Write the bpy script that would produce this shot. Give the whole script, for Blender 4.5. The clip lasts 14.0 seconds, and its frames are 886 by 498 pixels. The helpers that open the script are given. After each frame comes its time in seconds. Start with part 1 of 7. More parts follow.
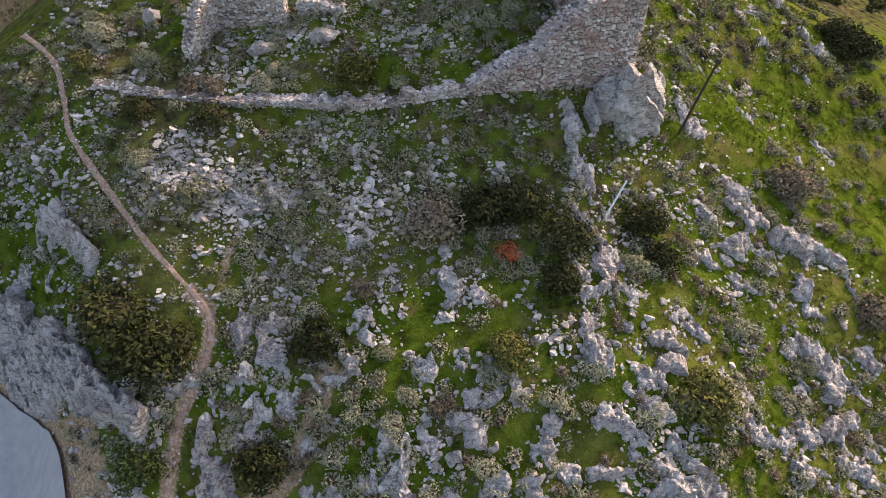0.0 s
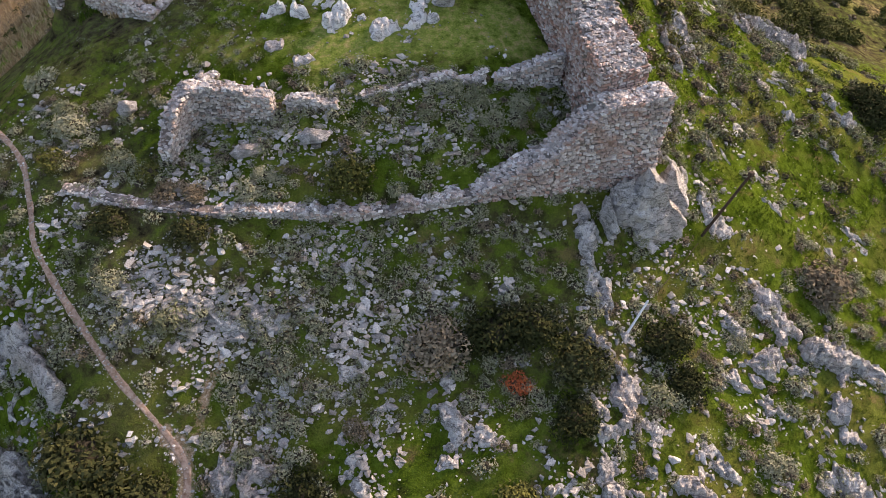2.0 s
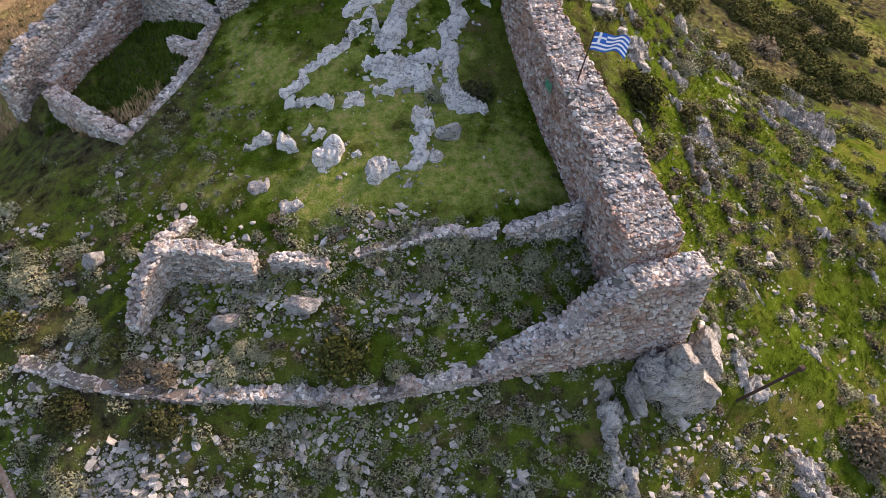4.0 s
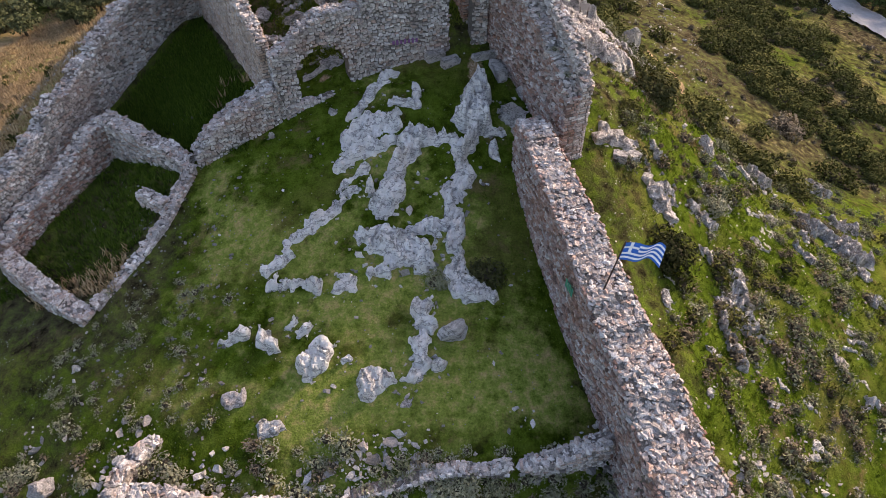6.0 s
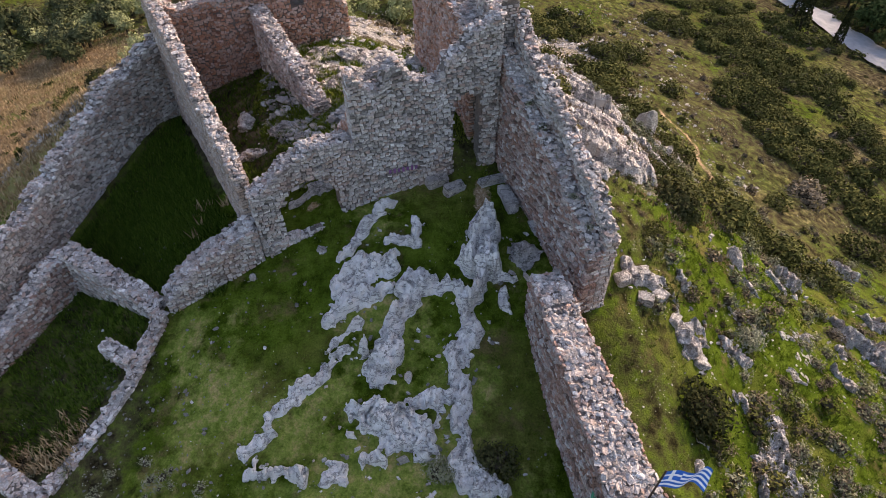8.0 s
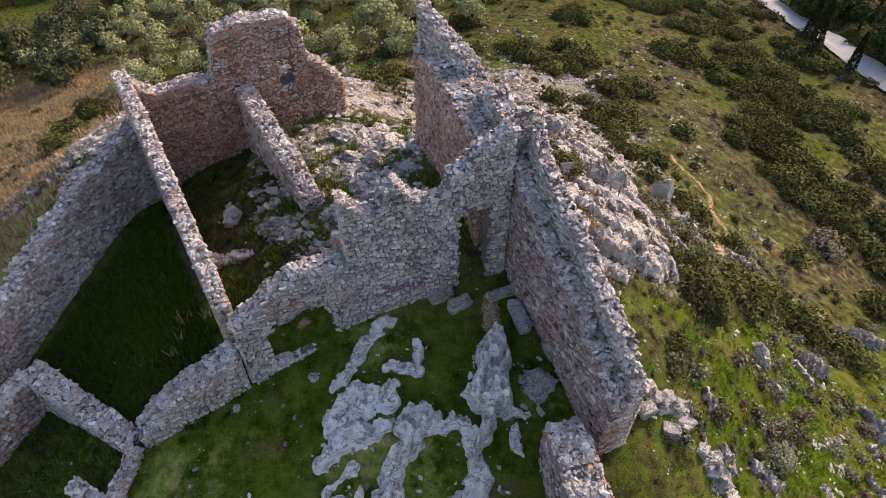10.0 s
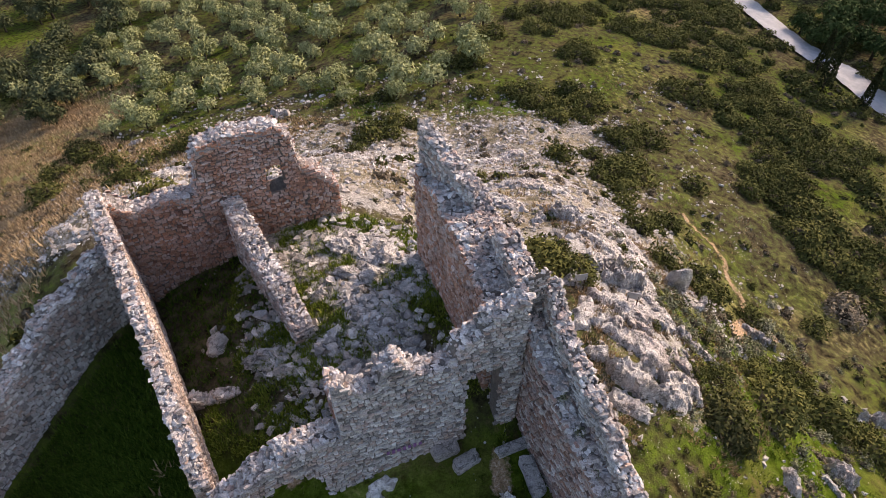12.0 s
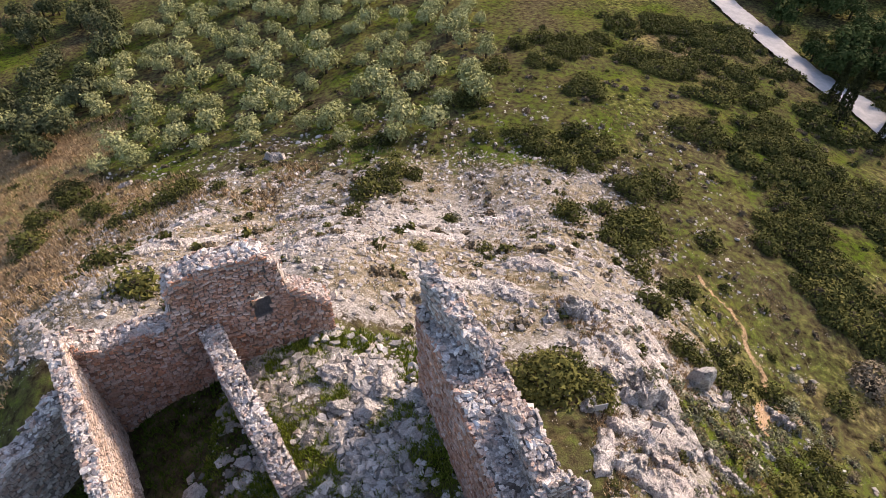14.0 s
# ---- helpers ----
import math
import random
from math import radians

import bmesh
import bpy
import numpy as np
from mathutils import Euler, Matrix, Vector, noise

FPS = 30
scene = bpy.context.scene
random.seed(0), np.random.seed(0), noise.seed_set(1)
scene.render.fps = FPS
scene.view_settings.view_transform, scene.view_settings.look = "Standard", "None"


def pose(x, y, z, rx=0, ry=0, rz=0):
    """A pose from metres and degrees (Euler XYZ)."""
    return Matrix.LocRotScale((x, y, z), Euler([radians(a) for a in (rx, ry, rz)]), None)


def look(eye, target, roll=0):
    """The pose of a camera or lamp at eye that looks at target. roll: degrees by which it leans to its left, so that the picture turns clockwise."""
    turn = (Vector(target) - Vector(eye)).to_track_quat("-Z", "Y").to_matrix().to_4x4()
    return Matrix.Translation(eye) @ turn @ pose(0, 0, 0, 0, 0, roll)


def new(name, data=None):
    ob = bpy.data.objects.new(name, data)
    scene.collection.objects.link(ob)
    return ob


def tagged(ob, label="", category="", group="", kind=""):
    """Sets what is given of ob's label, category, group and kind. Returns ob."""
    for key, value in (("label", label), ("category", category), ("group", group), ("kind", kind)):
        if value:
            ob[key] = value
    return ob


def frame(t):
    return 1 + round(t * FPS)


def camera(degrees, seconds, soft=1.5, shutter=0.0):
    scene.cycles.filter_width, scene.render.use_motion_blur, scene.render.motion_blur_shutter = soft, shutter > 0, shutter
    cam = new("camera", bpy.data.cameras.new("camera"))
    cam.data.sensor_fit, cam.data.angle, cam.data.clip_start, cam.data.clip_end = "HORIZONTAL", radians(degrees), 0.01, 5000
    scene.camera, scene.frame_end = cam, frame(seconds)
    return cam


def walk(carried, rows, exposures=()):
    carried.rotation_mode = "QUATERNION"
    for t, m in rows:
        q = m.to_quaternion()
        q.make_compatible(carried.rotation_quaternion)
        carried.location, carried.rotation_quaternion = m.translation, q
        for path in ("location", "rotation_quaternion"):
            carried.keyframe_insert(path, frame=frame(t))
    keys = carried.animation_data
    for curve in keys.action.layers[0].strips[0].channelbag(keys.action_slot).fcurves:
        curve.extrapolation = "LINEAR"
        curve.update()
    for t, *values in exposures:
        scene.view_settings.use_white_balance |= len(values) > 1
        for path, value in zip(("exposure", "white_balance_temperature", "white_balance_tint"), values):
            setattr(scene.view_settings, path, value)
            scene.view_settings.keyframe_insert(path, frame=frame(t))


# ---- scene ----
# camera and flight
cam = camera(70.0, 14.0, soft=0.5)
PATH = [
    # seconds, x, y, z, tilt, lean, turn
    (0.0, 0.000, -0.000, 10.290, 45.000, -0.000, -0.000),
    (0.5, -0.045, 0.953, 10.552, 45.028, -0.045, -0.069),
    (1.0, -0.075, 2.210, 10.945, 45.081, -0.081, -0.046),
    (1.5, -0.067, 3.528, 11.389, 45.054, -0.023, 0.009),
    (2.0, -0.055, 5.053, 11.916, 44.988, 0.078, 0.052),
    (2.5, -0.036, 6.602, 12.496, 44.764, 0.166, 0.119),
    (3.0, -0.126, 8.249, 12.981, 44.923, 0.116, 0.020),
    (5.5, -0.316, 16.993, 16.698, 44.425, -0.002, 0.069),
    (6.0, -0.363, 18.996, 17.205, 45.044, 0.017, 0.104),
    (6.5, -0.376, 21.062, 17.894, 45.026, 0.038, 0.125),
    (7.0, -0.440, 22.926, 18.471, 45.104, 0.043, 0.030),
    (7.5, -0.430, 23.897, 18.739, 45.287, 0.109, 0.108),
    (8.0, -0.528, 25.092, 19.094, 45.278, 0.002, -0.010),
    (10.5, -0.738, 30.973, 21.107, 44.930, -0.114, -0.040),
    (11.0, -0.763, 32.187, 21.690, 44.974, -0.013, -0.064),
    (11.5, -0.791, 33.299, 22.156, 44.912, 0.006, -0.044),
    (12.0, -0.850, 34.640, 22.474, 45.007, -0.024, -0.071),
    (12.5, -0.859, 35.788, 22.859, 44.987, 0.001, -0.048),
    (13.0, -0.897, 37.140, 23.238, 45.020, -0.013, -0.050),
    (13.5, -0.944, 38.341, 23.558, 45.018, -0.040, -0.050),
    (14.0, -0.989, 39.701, 23.959, 44.987, -0.011, -0.058),
]
walk(cam, [(t, pose(x, y, z, rx, ry, rz)) for t, x, y, z, rx, ry, rz in PATH], [(0.0, 1.58, 7300, 22), (3.0, 1.55, 7300, 22), (5.5, 1.42, 7150, 22), (8.0, 1.32, 7000, 22), (11.0, 1.22, 6900, 22), (14.0, 1.26, 6800, 22)])

# ---- light ----
SUN_UP, SUN_TURN = radians(26.5), radians(47)          # height, and turn from +y towards +x
world = bpy.data.worlds.new("sky")
scene.world = world
world.use_nodes = True
wn = world.node_tree.nodes
sky = wn.new("ShaderNodeTexSky")
sky.sky_type, sky.sun_disc, sky.sun_elevation, sky.sun_rotation = "NISHITA", False, SUN_UP, SUN_TURN
sky.air_density, sky.dust_density = 1.0, 2.2
world.node_tree.links.new(sky.outputs[0], wn["Background"].inputs[0])
wn["Background"].inputs[1].default_value = 0.145
sun = new("sun", bpy.data.lights.new("sun", "SUN"))
sun.data.energy, sun.data.angle, sun.data.color = 2.1, radians(3.5), (1.0, 0.84, 0.66)
sun.matrix_world = look((math.sin(SUN_TURN) * 60, math.cos(SUN_TURN) * 60, math.tan(SUN_UP) * 60), (0, 0, 0))

# ---- tools ----
rng = np.random.default_rng(7)


def lattice(ix, iy, seed):
    n = (ix.astype(np.int64) * 374761393 + iy.astype(np.int64) * 668265263 + seed * 974711) & 0x7FFFFFFF
    n = ((n ^ (n >> 13)) * 1274126177) & 0x7FFFFFFF
    return ((n ^ (n >> 16)) & 0xFFFF) / 65535.0


def vnoise(x, y, seed=0):
    """Smooth value noise in 0..1 over arrays."""
    x, y = np.asarray(x, float), np.asarray(y, float)
    ix, iy = np.floor(x), np.floor(y)
    fx, fy = x - ix, y - iy
    fx, fy = fx * fx * (3 - 2 * fx), fy * fy * (3 - 2 * fy)
    a, b = lattice(ix, iy, seed), lattice(ix + 1, iy, seed)
    c, d = lattice(ix, iy + 1, seed), lattice(ix + 1, iy + 1, seed)
    return (a * (1 - fx) + b * fx) * (1 - fy) + (c * (1 - fx) + d * fx) * fy


def fbm(x, y, size, seed=0, octaves=4):
    x, y = np.asarray(x, float) / size, np.asarray(y, float) / size
    total, gain = 0.0, 0.5
    for k in range(octaves):
        total = total + gain * (vnoise(x, y, seed + k) * 2 - 1)
        x, y, gain = x * 2.03 + 17.1, y * 2.03 + 5.3, gain * 0.5
    return total


def step(a, b, v):
    t = np.clip((np.asarray(v, float) - a) / (b - a), 0, 1)
    return t * t * (3 - 2 * t)


# the hill: heights at stations across (x) and along (y)
HILL_X = np.array([-55, -20, -13, -6, 0, 6, 12, 20, 50], float)
HILL_Y = np.array([0, 13, 20, 27, 36, 46, 58, 76, 104, 150], float)
HILL = np.array([
    (-13.0, -17.1, -18.1, -17.2, -16.1, -15.7, -16.0, -17.2, -22.3),
    (-17.5, -17.5, -10.3, -9.8, -9.3, -9.5, -11.3, -14.0, -21.1),
    (-19.4, -8.8, -5.3, -5.9, -6.5, -7.1, -9.2, -11.5, -20.4),
    (-21.0, -4.5, -3.0, -2.0, -1.7, -3.0, -5.8, -10.0, -19.7),
    (-24.3, -3.6, -0.9, 0.6, 0.9, -0.1, -3.7, -7.0, -19.1),
    (-28.4, -2.9, 1.6, 3.5, 3.8, 2.8, -1.3, -7.2, -19.2),
    (-28.8, 0.6, 1.8, 3.9, 1.6, 1.0, -3.3, -10.1, -19.9),
    (-22.0, -8.3, -8.1, -7.0, -7.9, -7.4, -8.8, -10.9, -18.4),
    (-23.5, -16.4, -14.4, -13.3, -11.8, -11.8, -11.7, -13.0, -18.9),
    (-24.4, -18.3, -17.7, -17.8, -18.1, -18.9, -19.6, -19.3, -19.8),
])


def hermite(knots, v):
    """Weights of a smooth curve through the stations: an array (len(v), len(knots))."""
    n = len(knots)
    v = np.clip(v, knots[0], knots[-1])
    i = np.clip(np.searchsorted(knots, v) - 1, 0, n - 2)
    gap = knots[i + 1] - knots[i]
    t = (v - knots[i]) / gap
    w, rows = np.zeros((len(v), n)), np.arange(len(v))
    w[rows, i] += 2 * t**3 - 3 * t * t + 1
    w[rows, i + 1] += 3 * t * t - 2 * t**3
    for j, c in ((i, (t**3 - 2 * t * t + t) * gap), (i + 1, (t**3 - t * t) * gap)):
        a, b = np.maximum(j - 1, 0), np.minimum(j + 1, n - 1)
        c = c / (knots[b] - knots[a])
        np.add.at(w, (rows, b), c)
        np.add.at(w, (rows, a), -c)
    return w


def away(x, y, line):
    """Distance from a polyline, over arrays."""
    best = np.full(len(x), 1e9)
    for (ax, ay), (bx, by) in zip(line, line[1:]):
        dx, dy = bx - ax, by - ay
        t = np.clip(((x - ax) * dx + (y - ay) * dy) / (dx * dx + dy * dy), 0, 1)
        best = np.minimum(best, np.hypot(x - ax - t * dx, y - ay - t * dy))
    return best


def ground_z(x, y):
    """Height of the ground, over arrays."""
    x, y = np.atleast_1d(np.asarray(x, float)), np.atleast_1d(np.asarray(y, float))
    z = np.empty(len(x))
    for k in range(0, len(x), 20000):
        s = slice(k, k + 20000)
        z[s] = np.einsum("ni,ij,nj->n", hermite(HILL_Y, y[s]), HILL, hermite(HILL_X, x[s]))
    far = step(0, 120, np.maximum(np.maximum(-55 - x, x - 50), np.maximum(y - 150, -y)))
    z = z * (1 - far) + (-24 + 30 * step(200, 1500, y)) * far
    inside = step(-0.9, 0.1, (x + 19.8) * 0.913 - (y - 36.5) * 0.407) * step(-8.5, -10.5, x + 0.55 * (y - 44)) * step(35.5, 37, y) * step(52.3, 51.3, y)
    floor = np.where(y < 43.5, -1.1 + 0.33 * (y - 38.5), 0.55 + 0.33 * (y - 43.5))
    z = z + np.maximum(floor - z, 0) * inside
    z = z + 1.2 * np.exp(-(np.minimum(away(x, y, [(0.4, 47.0), (-1.3, 52.0)]), 9) / 1.6) ** 2)
    rough = (1 - 0.75 * courtyard(x, y)) * (1 - 0.6 * inside)
    return z + (0.42 * fbm(x, y, 4.5, 3) + 0.16 * fbm(x, y, 1.1, 9, 3)) * rough


def gz(x, y):
    return float(ground_z([x], [y])[0])


def courtyard(x, y):
    return step(28, 31, y) * step(46, 43, y) * step(-11.5, -9.5, x) * step(4.5, 3, x)


def np_mesh(name, verts, faces, smooth=False):
    """A mesh from arrays: faces all with the same number of corners."""
    me = bpy.data.meshes.new(name)
    verts, faces = np.asarray(verts, np.float32), np.asarray(faces, np.int32)
    m, k = faces.shape
    me.vertices.add(len(verts))
    me.vertices.foreach_set("co", verts.ravel())
    me.loops.add(m * k)
    me.loops.foreach_set("vertex_index", faces.ravel())
    me.polygons.add(m)
    me.polygons.foreach_set("loop_start", np.arange(0, m * k, k, dtype=np.int32))
    me.polygons.foreach_set("use_smooth", np.full(m, smooth))
    me.update(calc_edges=True)
    return me


def scattered(base_v, base_f, places):
    """One pair of arrays with the base shape at each (x, y, z, sx, sy, sz, turn)."""
    p = np.asarray(places, float)
    v, f = np.asarray(base_v, float), np.asarray(base_f, int)
    c, s = np.cos(p[:, 6])[:, None], np.sin(p[:, 6])[:, None]
    q = v[None] * p[:, None, 3:6]
    out = np.stack([q[..., 0] * c - q[..., 1] * s, q[..., 0] * s + q[..., 1] * c, q[..., 2]], -1) + p[:, None, :3]
    return out.reshape(-1, 3), (f[None] + (np.arange(len(p)) * len(v))[:, None, None]).reshape(-1, f.shape[1])


def joined(pairs):
    vs, fs, n = [], [], 0
    for v, f in pairs:
        vs.append(v), fs.append(f + n)
        n += len(v)
    return np.concatenate(vs), np.concatenate(fs)


def part(name, me, material, parent=None, label=""):
    if isinstance(me, bmesh.types.BMesh):
        data = bpy.data.meshes.new(name)
        me.to_mesh(data)
        me.free()
        me = data
    if material and not me.materials:
        me.materials.append(material)
    ob = new(name, me)
    if parent:
        ob.parent = parent
    return tagged(ob, label)


def empty(name, x, y, z, turn=0.0, scale=1.0):
    ob = new(name)
    ob.empty_display_size = 0.2
    ob.matrix_basis = Matrix.LocRotScale((x, y, z), Euler((0, 0, turn)), (scale,) * 3)
    return ob


# ---- materials ----
def nodes(name, rough=0.9, spec=0.1):
    m = bpy.data.materials.new(name)
    m.use_nodes = True
    nt = m.node_tree
    b = nt.nodes["Principled BSDF"]
    b.inputs["Roughness"].default_value = rough
    b.inputs["Specular IOR Level"].default_value = spec
    return m, nt, b


def add(nt, kind, values=(), **attrs):
    n = nt.nodes.new(kind)
    for key, v in attrs.items():
        setattr_plain(n, key, v)
    for i, v in dict(values).items():
        if isinstance(v, bpy.types.NodeSocket):
            nt.links.new(v, n.inputs[i])
        else:
            n.inputs[i].default_value = v
    return n


def setattr_plain(n, key, v):
    if key == "operation":
        n.operation = v
    elif key == "blend_type":
        n.blend_type = v
    elif key == "data_type":
        n.data_type = v
    elif key == "attribute_name":
        n.attribute_name = v
    elif key == "feature":
        n.feature = v


def coords(nt, scale=1.0):
    geo = nt.nodes.new("ShaderNodeNewGeometry")
    return add(nt, "ShaderNodeMapping", {0: geo.outputs["Position"], 3: (scale,) * 3 if not isinstance(scale, tuple) else scale}).outputs[0]


def noise_tex(nt, scale, detail=4.0, rough=0.6, vec=None):
    return add(nt, "ShaderNodeTexNoise", {"Vector": vec or coords(nt), "Scale": scale, "Detail": detail, "Roughness": rough}).outputs[0]


def ramp(nt, fac, stops):
    r = nt.nodes.new("ShaderNodeValToRGB")
    nt.links.new(fac, r.inputs[0])
    el = r.color_ramp.elements
    while len(el) < len(stops):
        el.new(0.5)
    for e, (p, c) in zip(el, stops):
        e.position, e.color = p, (*c, 1) if len(c) == 3 else c
    return r.outputs[0]


def mix(nt, fac, a, b, blend="MIX"):
    return add(nt, "ShaderNodeMixRGB", {0: fac, 1: a if isinstance(a, bpy.types.NodeSocket) else (*a, 1), 2: b if isinstance(b, bpy.types.NodeSocket) else (*b, 1)}, blend_type=blend).outputs[0]


def maths(nt, op, a, b=0.0):
    return add(nt, "ShaderNodeMath", {0: a, 1: b}, operation=op).outputs[0]


def bump(nt, b, height, strength=0.5, distance=0.05):
    n = add(nt, "ShaderNodeBump", {"Strength": strength, "Distance": distance, "Height": height})
    nt.links.new(n.outputs[0], b.inputs["Normal"])


def grey(nt, lo, hi, fac):
    return ramp(nt, fac, [(lo, (0, 0, 0)), (hi, (1, 1, 1))])


def island(nt):
    return nt.nodes.new("ShaderNodeNewGeometry").outputs["Random Per Island"]


def per_object(nt):
    return nt.nodes.new("ShaderNodeObjectInfo").outputs["Random"]


def stone_material(name, source, tones, red=0.0, lichen=0.35, cracks=0.0, relief=0.85):
    m, nt, b = nodes(name, 0.95, 0.08)
    c = ramp(nt, source(nt), [(i / (len(tones) - 1), t) for i, t in enumerate(tones)])
    if red:
        patch = grey(nt, 0.50, 0.66, noise_tex(nt, 0.45, 3))
        c = mix(nt, maths(nt, "MULTIPLY", patch, red), c, (0.36, 0.20, 0.14))
    stain = grey(nt, 0.45, 0.70, noise_tex(nt, 2.3, 6, 0.75))
    c = mix(nt, maths(nt, "MULTIPLY", stain, lichen), c, (0.11, 0.11, 0.10))
    broad = noise_tex(nt, 1.0, 5, 0.65, coords(nt, (0.9, 0.9, 0.35)))
    c = mix(nt, 0.18 if cracks else 0.6, c, ramp(nt, broad, [(0.30, (0.50, 0.465, 0.44)), (0.50, (0.84, 0.82, 0.80)), (0.64, (1.0, 1.0, 1.0))]), "MULTIPLY")
    fine = noise_tex(nt, 22, 6, 0.75)
    height = fine
    if cracks:
        pits = noise_tex(nt, 5.0, 9, 0.8)
        seams = noise_tex(nt, 1.3, 6, 0.62, coords(nt, (1.0, 1.0, 2.6)))
        ridge = maths(nt, "ABSOLUTE", maths(nt, "SUBTRACT", seams, 0.5))
        dark = maths(nt, "MAXIMUM", maths(nt, "SUBTRACT", 1.0, grey(nt, 0.34, 0.42, pits)), maths(nt, "MULTIPLY", 0.75, maths(nt, "SUBTRACT", 1.0, grey(nt, 0.004, 0.028, ridge))))
        warm = grey(nt, 0.52, 0.70, noise_tex(nt, 0.8, 5, 0.65))
        c = mix(nt, maths(nt, "MULTIPLY", warm, 0.4), c, (0.58, 0.47, 0.375))
        c = mix(nt, maths(nt, "MULTIPLY", dark, cracks), c, (0.085, 0.082, 0.075))
        height = maths(nt, "ADD", maths(nt, "MULTIPLY", pits, 2.0), maths(nt, "SUBTRACT", fine, maths(nt, "MULTIPLY", dark, 0.8)))
    c = mix(nt, 0.7, c, ramp(nt, fine, [(0.3, (0.16, 0.16, 0.16)), (0.7, (0.84, 0.84, 0.84))]), "OVERLAY")
    nt.links.new(c, b.inputs["Base Color"])
    bump(nt, b, height, relief, 0.09 if cracks else 0.04)
    return m


WALL_TONES = [(0.20, 0.18, 0.165), (0.46, 0.428, 0.395), (0.62, 0.588, 0.55), (0.46, 0.335, 0.275), (0.52, 0.488, 0.455), (0.82, 0.795, 0.76)]
ROCK_TONES = [(0.60, 0.585, 0.56), (0.83, 0.81, 0.775), (0.92, 0.90, 0.865)]
wall_stone = stone_material("wall_stone", island, WALL_TONES, 0.25)
wall_stone_mixed = stone_material("wall_stone_mixed", island, [(0.15, 0.10, 0.085), (0.40, 0.26, 0.215), (0.50, 0.45, 0.425), (0.36, 0.20, 0.15), (0.42, 0.36, 0.33), (0.68, 0.64, 0.61)], 0.6)
cap_stone = stone_material("cap_stone", per_object, [(0.26, 0.245, 0.235), (0.40, 0.38, 0.365), (0.49, 0.47, 0.455), (0.40, 0.345, 0.31), (0.60, 0.58, 0.565)], 0.1)
loose_stone = stone_material("loose_stone", per_object, [(0.15, 0.145, 0.135), (0.32, 0.305, 0.29), (0.46, 0.44, 0.415), (0.56, 0.54, 0.51)], 0.1)
face_stone = stone_material("face_stone", per_object, [(0.27, 0.245, 0.23), (0.42, 0.385, 0.365), (0.51, 0.485, 0.47), (0.42, 0.33, 0.285), (0.47, 0.445, 0.43), (0.60, 0.58, 0.565)], 0.3)
wall_stone_rosy = stone_material("wall_stone_rosy", island, [(0.24, 0.19, 0.165), (0.48, 0.395, 0.35), (0.60, 0.555, 0.515), (0.46, 0.29, 0.23), (0.52, 0.455, 0.415), (0.78, 0.745, 0.705)], 0.5, 0.25)
face_stone_red = stone_material("face_stone_red", per_object, [(0.17, 0.11, 0.09), (0.42, 0.275, 0.225), (0.50, 0.44, 0.41), (0.38, 0.21, 0.155), (0.44, 0.37, 0.335), (0.64, 0.59, 0.55)], 0.5)
# lighter, warmer stone: low sunlight put into the colour
wall_stone_warm = stone_material("wall_stone_warm", island, [(0.34, 0.27, 0.225), (0.50, 0.41, 0.345), (0.60, 0.52, 0.455), (0.52, 0.38, 0.29), (0.64, 0.57, 0.51)], 0.3, 0.2)
wall_stone_red = stone_material("wall_stone_red", island, [(0.26, 0.14, 0.10), (0.50, 0.30, 0.21), (0.56, 0.46, 0.41), (0.50, 0.25, 0.155), (0.64, 0.55, 0.50)], 0.5)
mortar = stone_material("mortar", lambda nt: noise_tex(nt, 3.0), [(0.075, 0.066, 0.058), (0.16, 0.145, 0.13), (0.28, 0.26, 0.24)], 0.3)
bed_mortar = stone_material("bed_mortar", lambda nt: noise_tex(nt, 7.0, 6, 0.8), [(0.13, 0.115, 0.10), (0.34, 0.315, 0.295), (0.62, 0.595, 0.57)], 0.2)
mixed_masonry = stone_material("masonry", lambda nt: add(nt, "ShaderNodeTexVoronoi", {"Vector": coords(nt), "Scale": 5.5}).outputs["Color"], [(0.25, 0.24, 0.23), (0.42, 0.405, 0.39), (0.56, 0.54, 0.52)], 0.2, 0.4, 0.5)
rubble = stone_material("rubble", island, [(0.16, 0.153, 0.142), (0.34, 0.323, 0.298), (0.49, 0.468, 0.435), (0.38, 0.33, 0.28), (0.68, 0.655, 0.615)])
limestone = stone_material("limestone", lambda nt: noise_tex(nt, 1.1, 5, 0.6), ROCK_TONES, 0.12, 0.15, 0.85, 0.8)
weathered_limestone = stone_material("weathered_limestone", lambda nt: noise_tex(nt, 1.3, 6, 0.65), [(0.30, 0.29, 0.275), (0.57, 0.545, 0.515), (0.82, 0.80, 0.76)], 0.25, 0.4, 0.9, 0.9)


def leaf_material(name, tones, obj=0.5):
    m, nt, b = nodes(name, 0.9, 0.03)
    r = maths(nt, "ADD", maths(nt, "MULTIPLY", island(nt), 1 - obj), maths(nt, "MULTIPLY", per_object(nt), obj))
    c = ramp(nt, r, [(i / (len(tones) - 1), t) for i, t in enumerate(tones)])
    nt.links.new(c, b.inputs["Base Color"])
    b.inputs["Transmission Weight"].default_value = 0.0
    return m


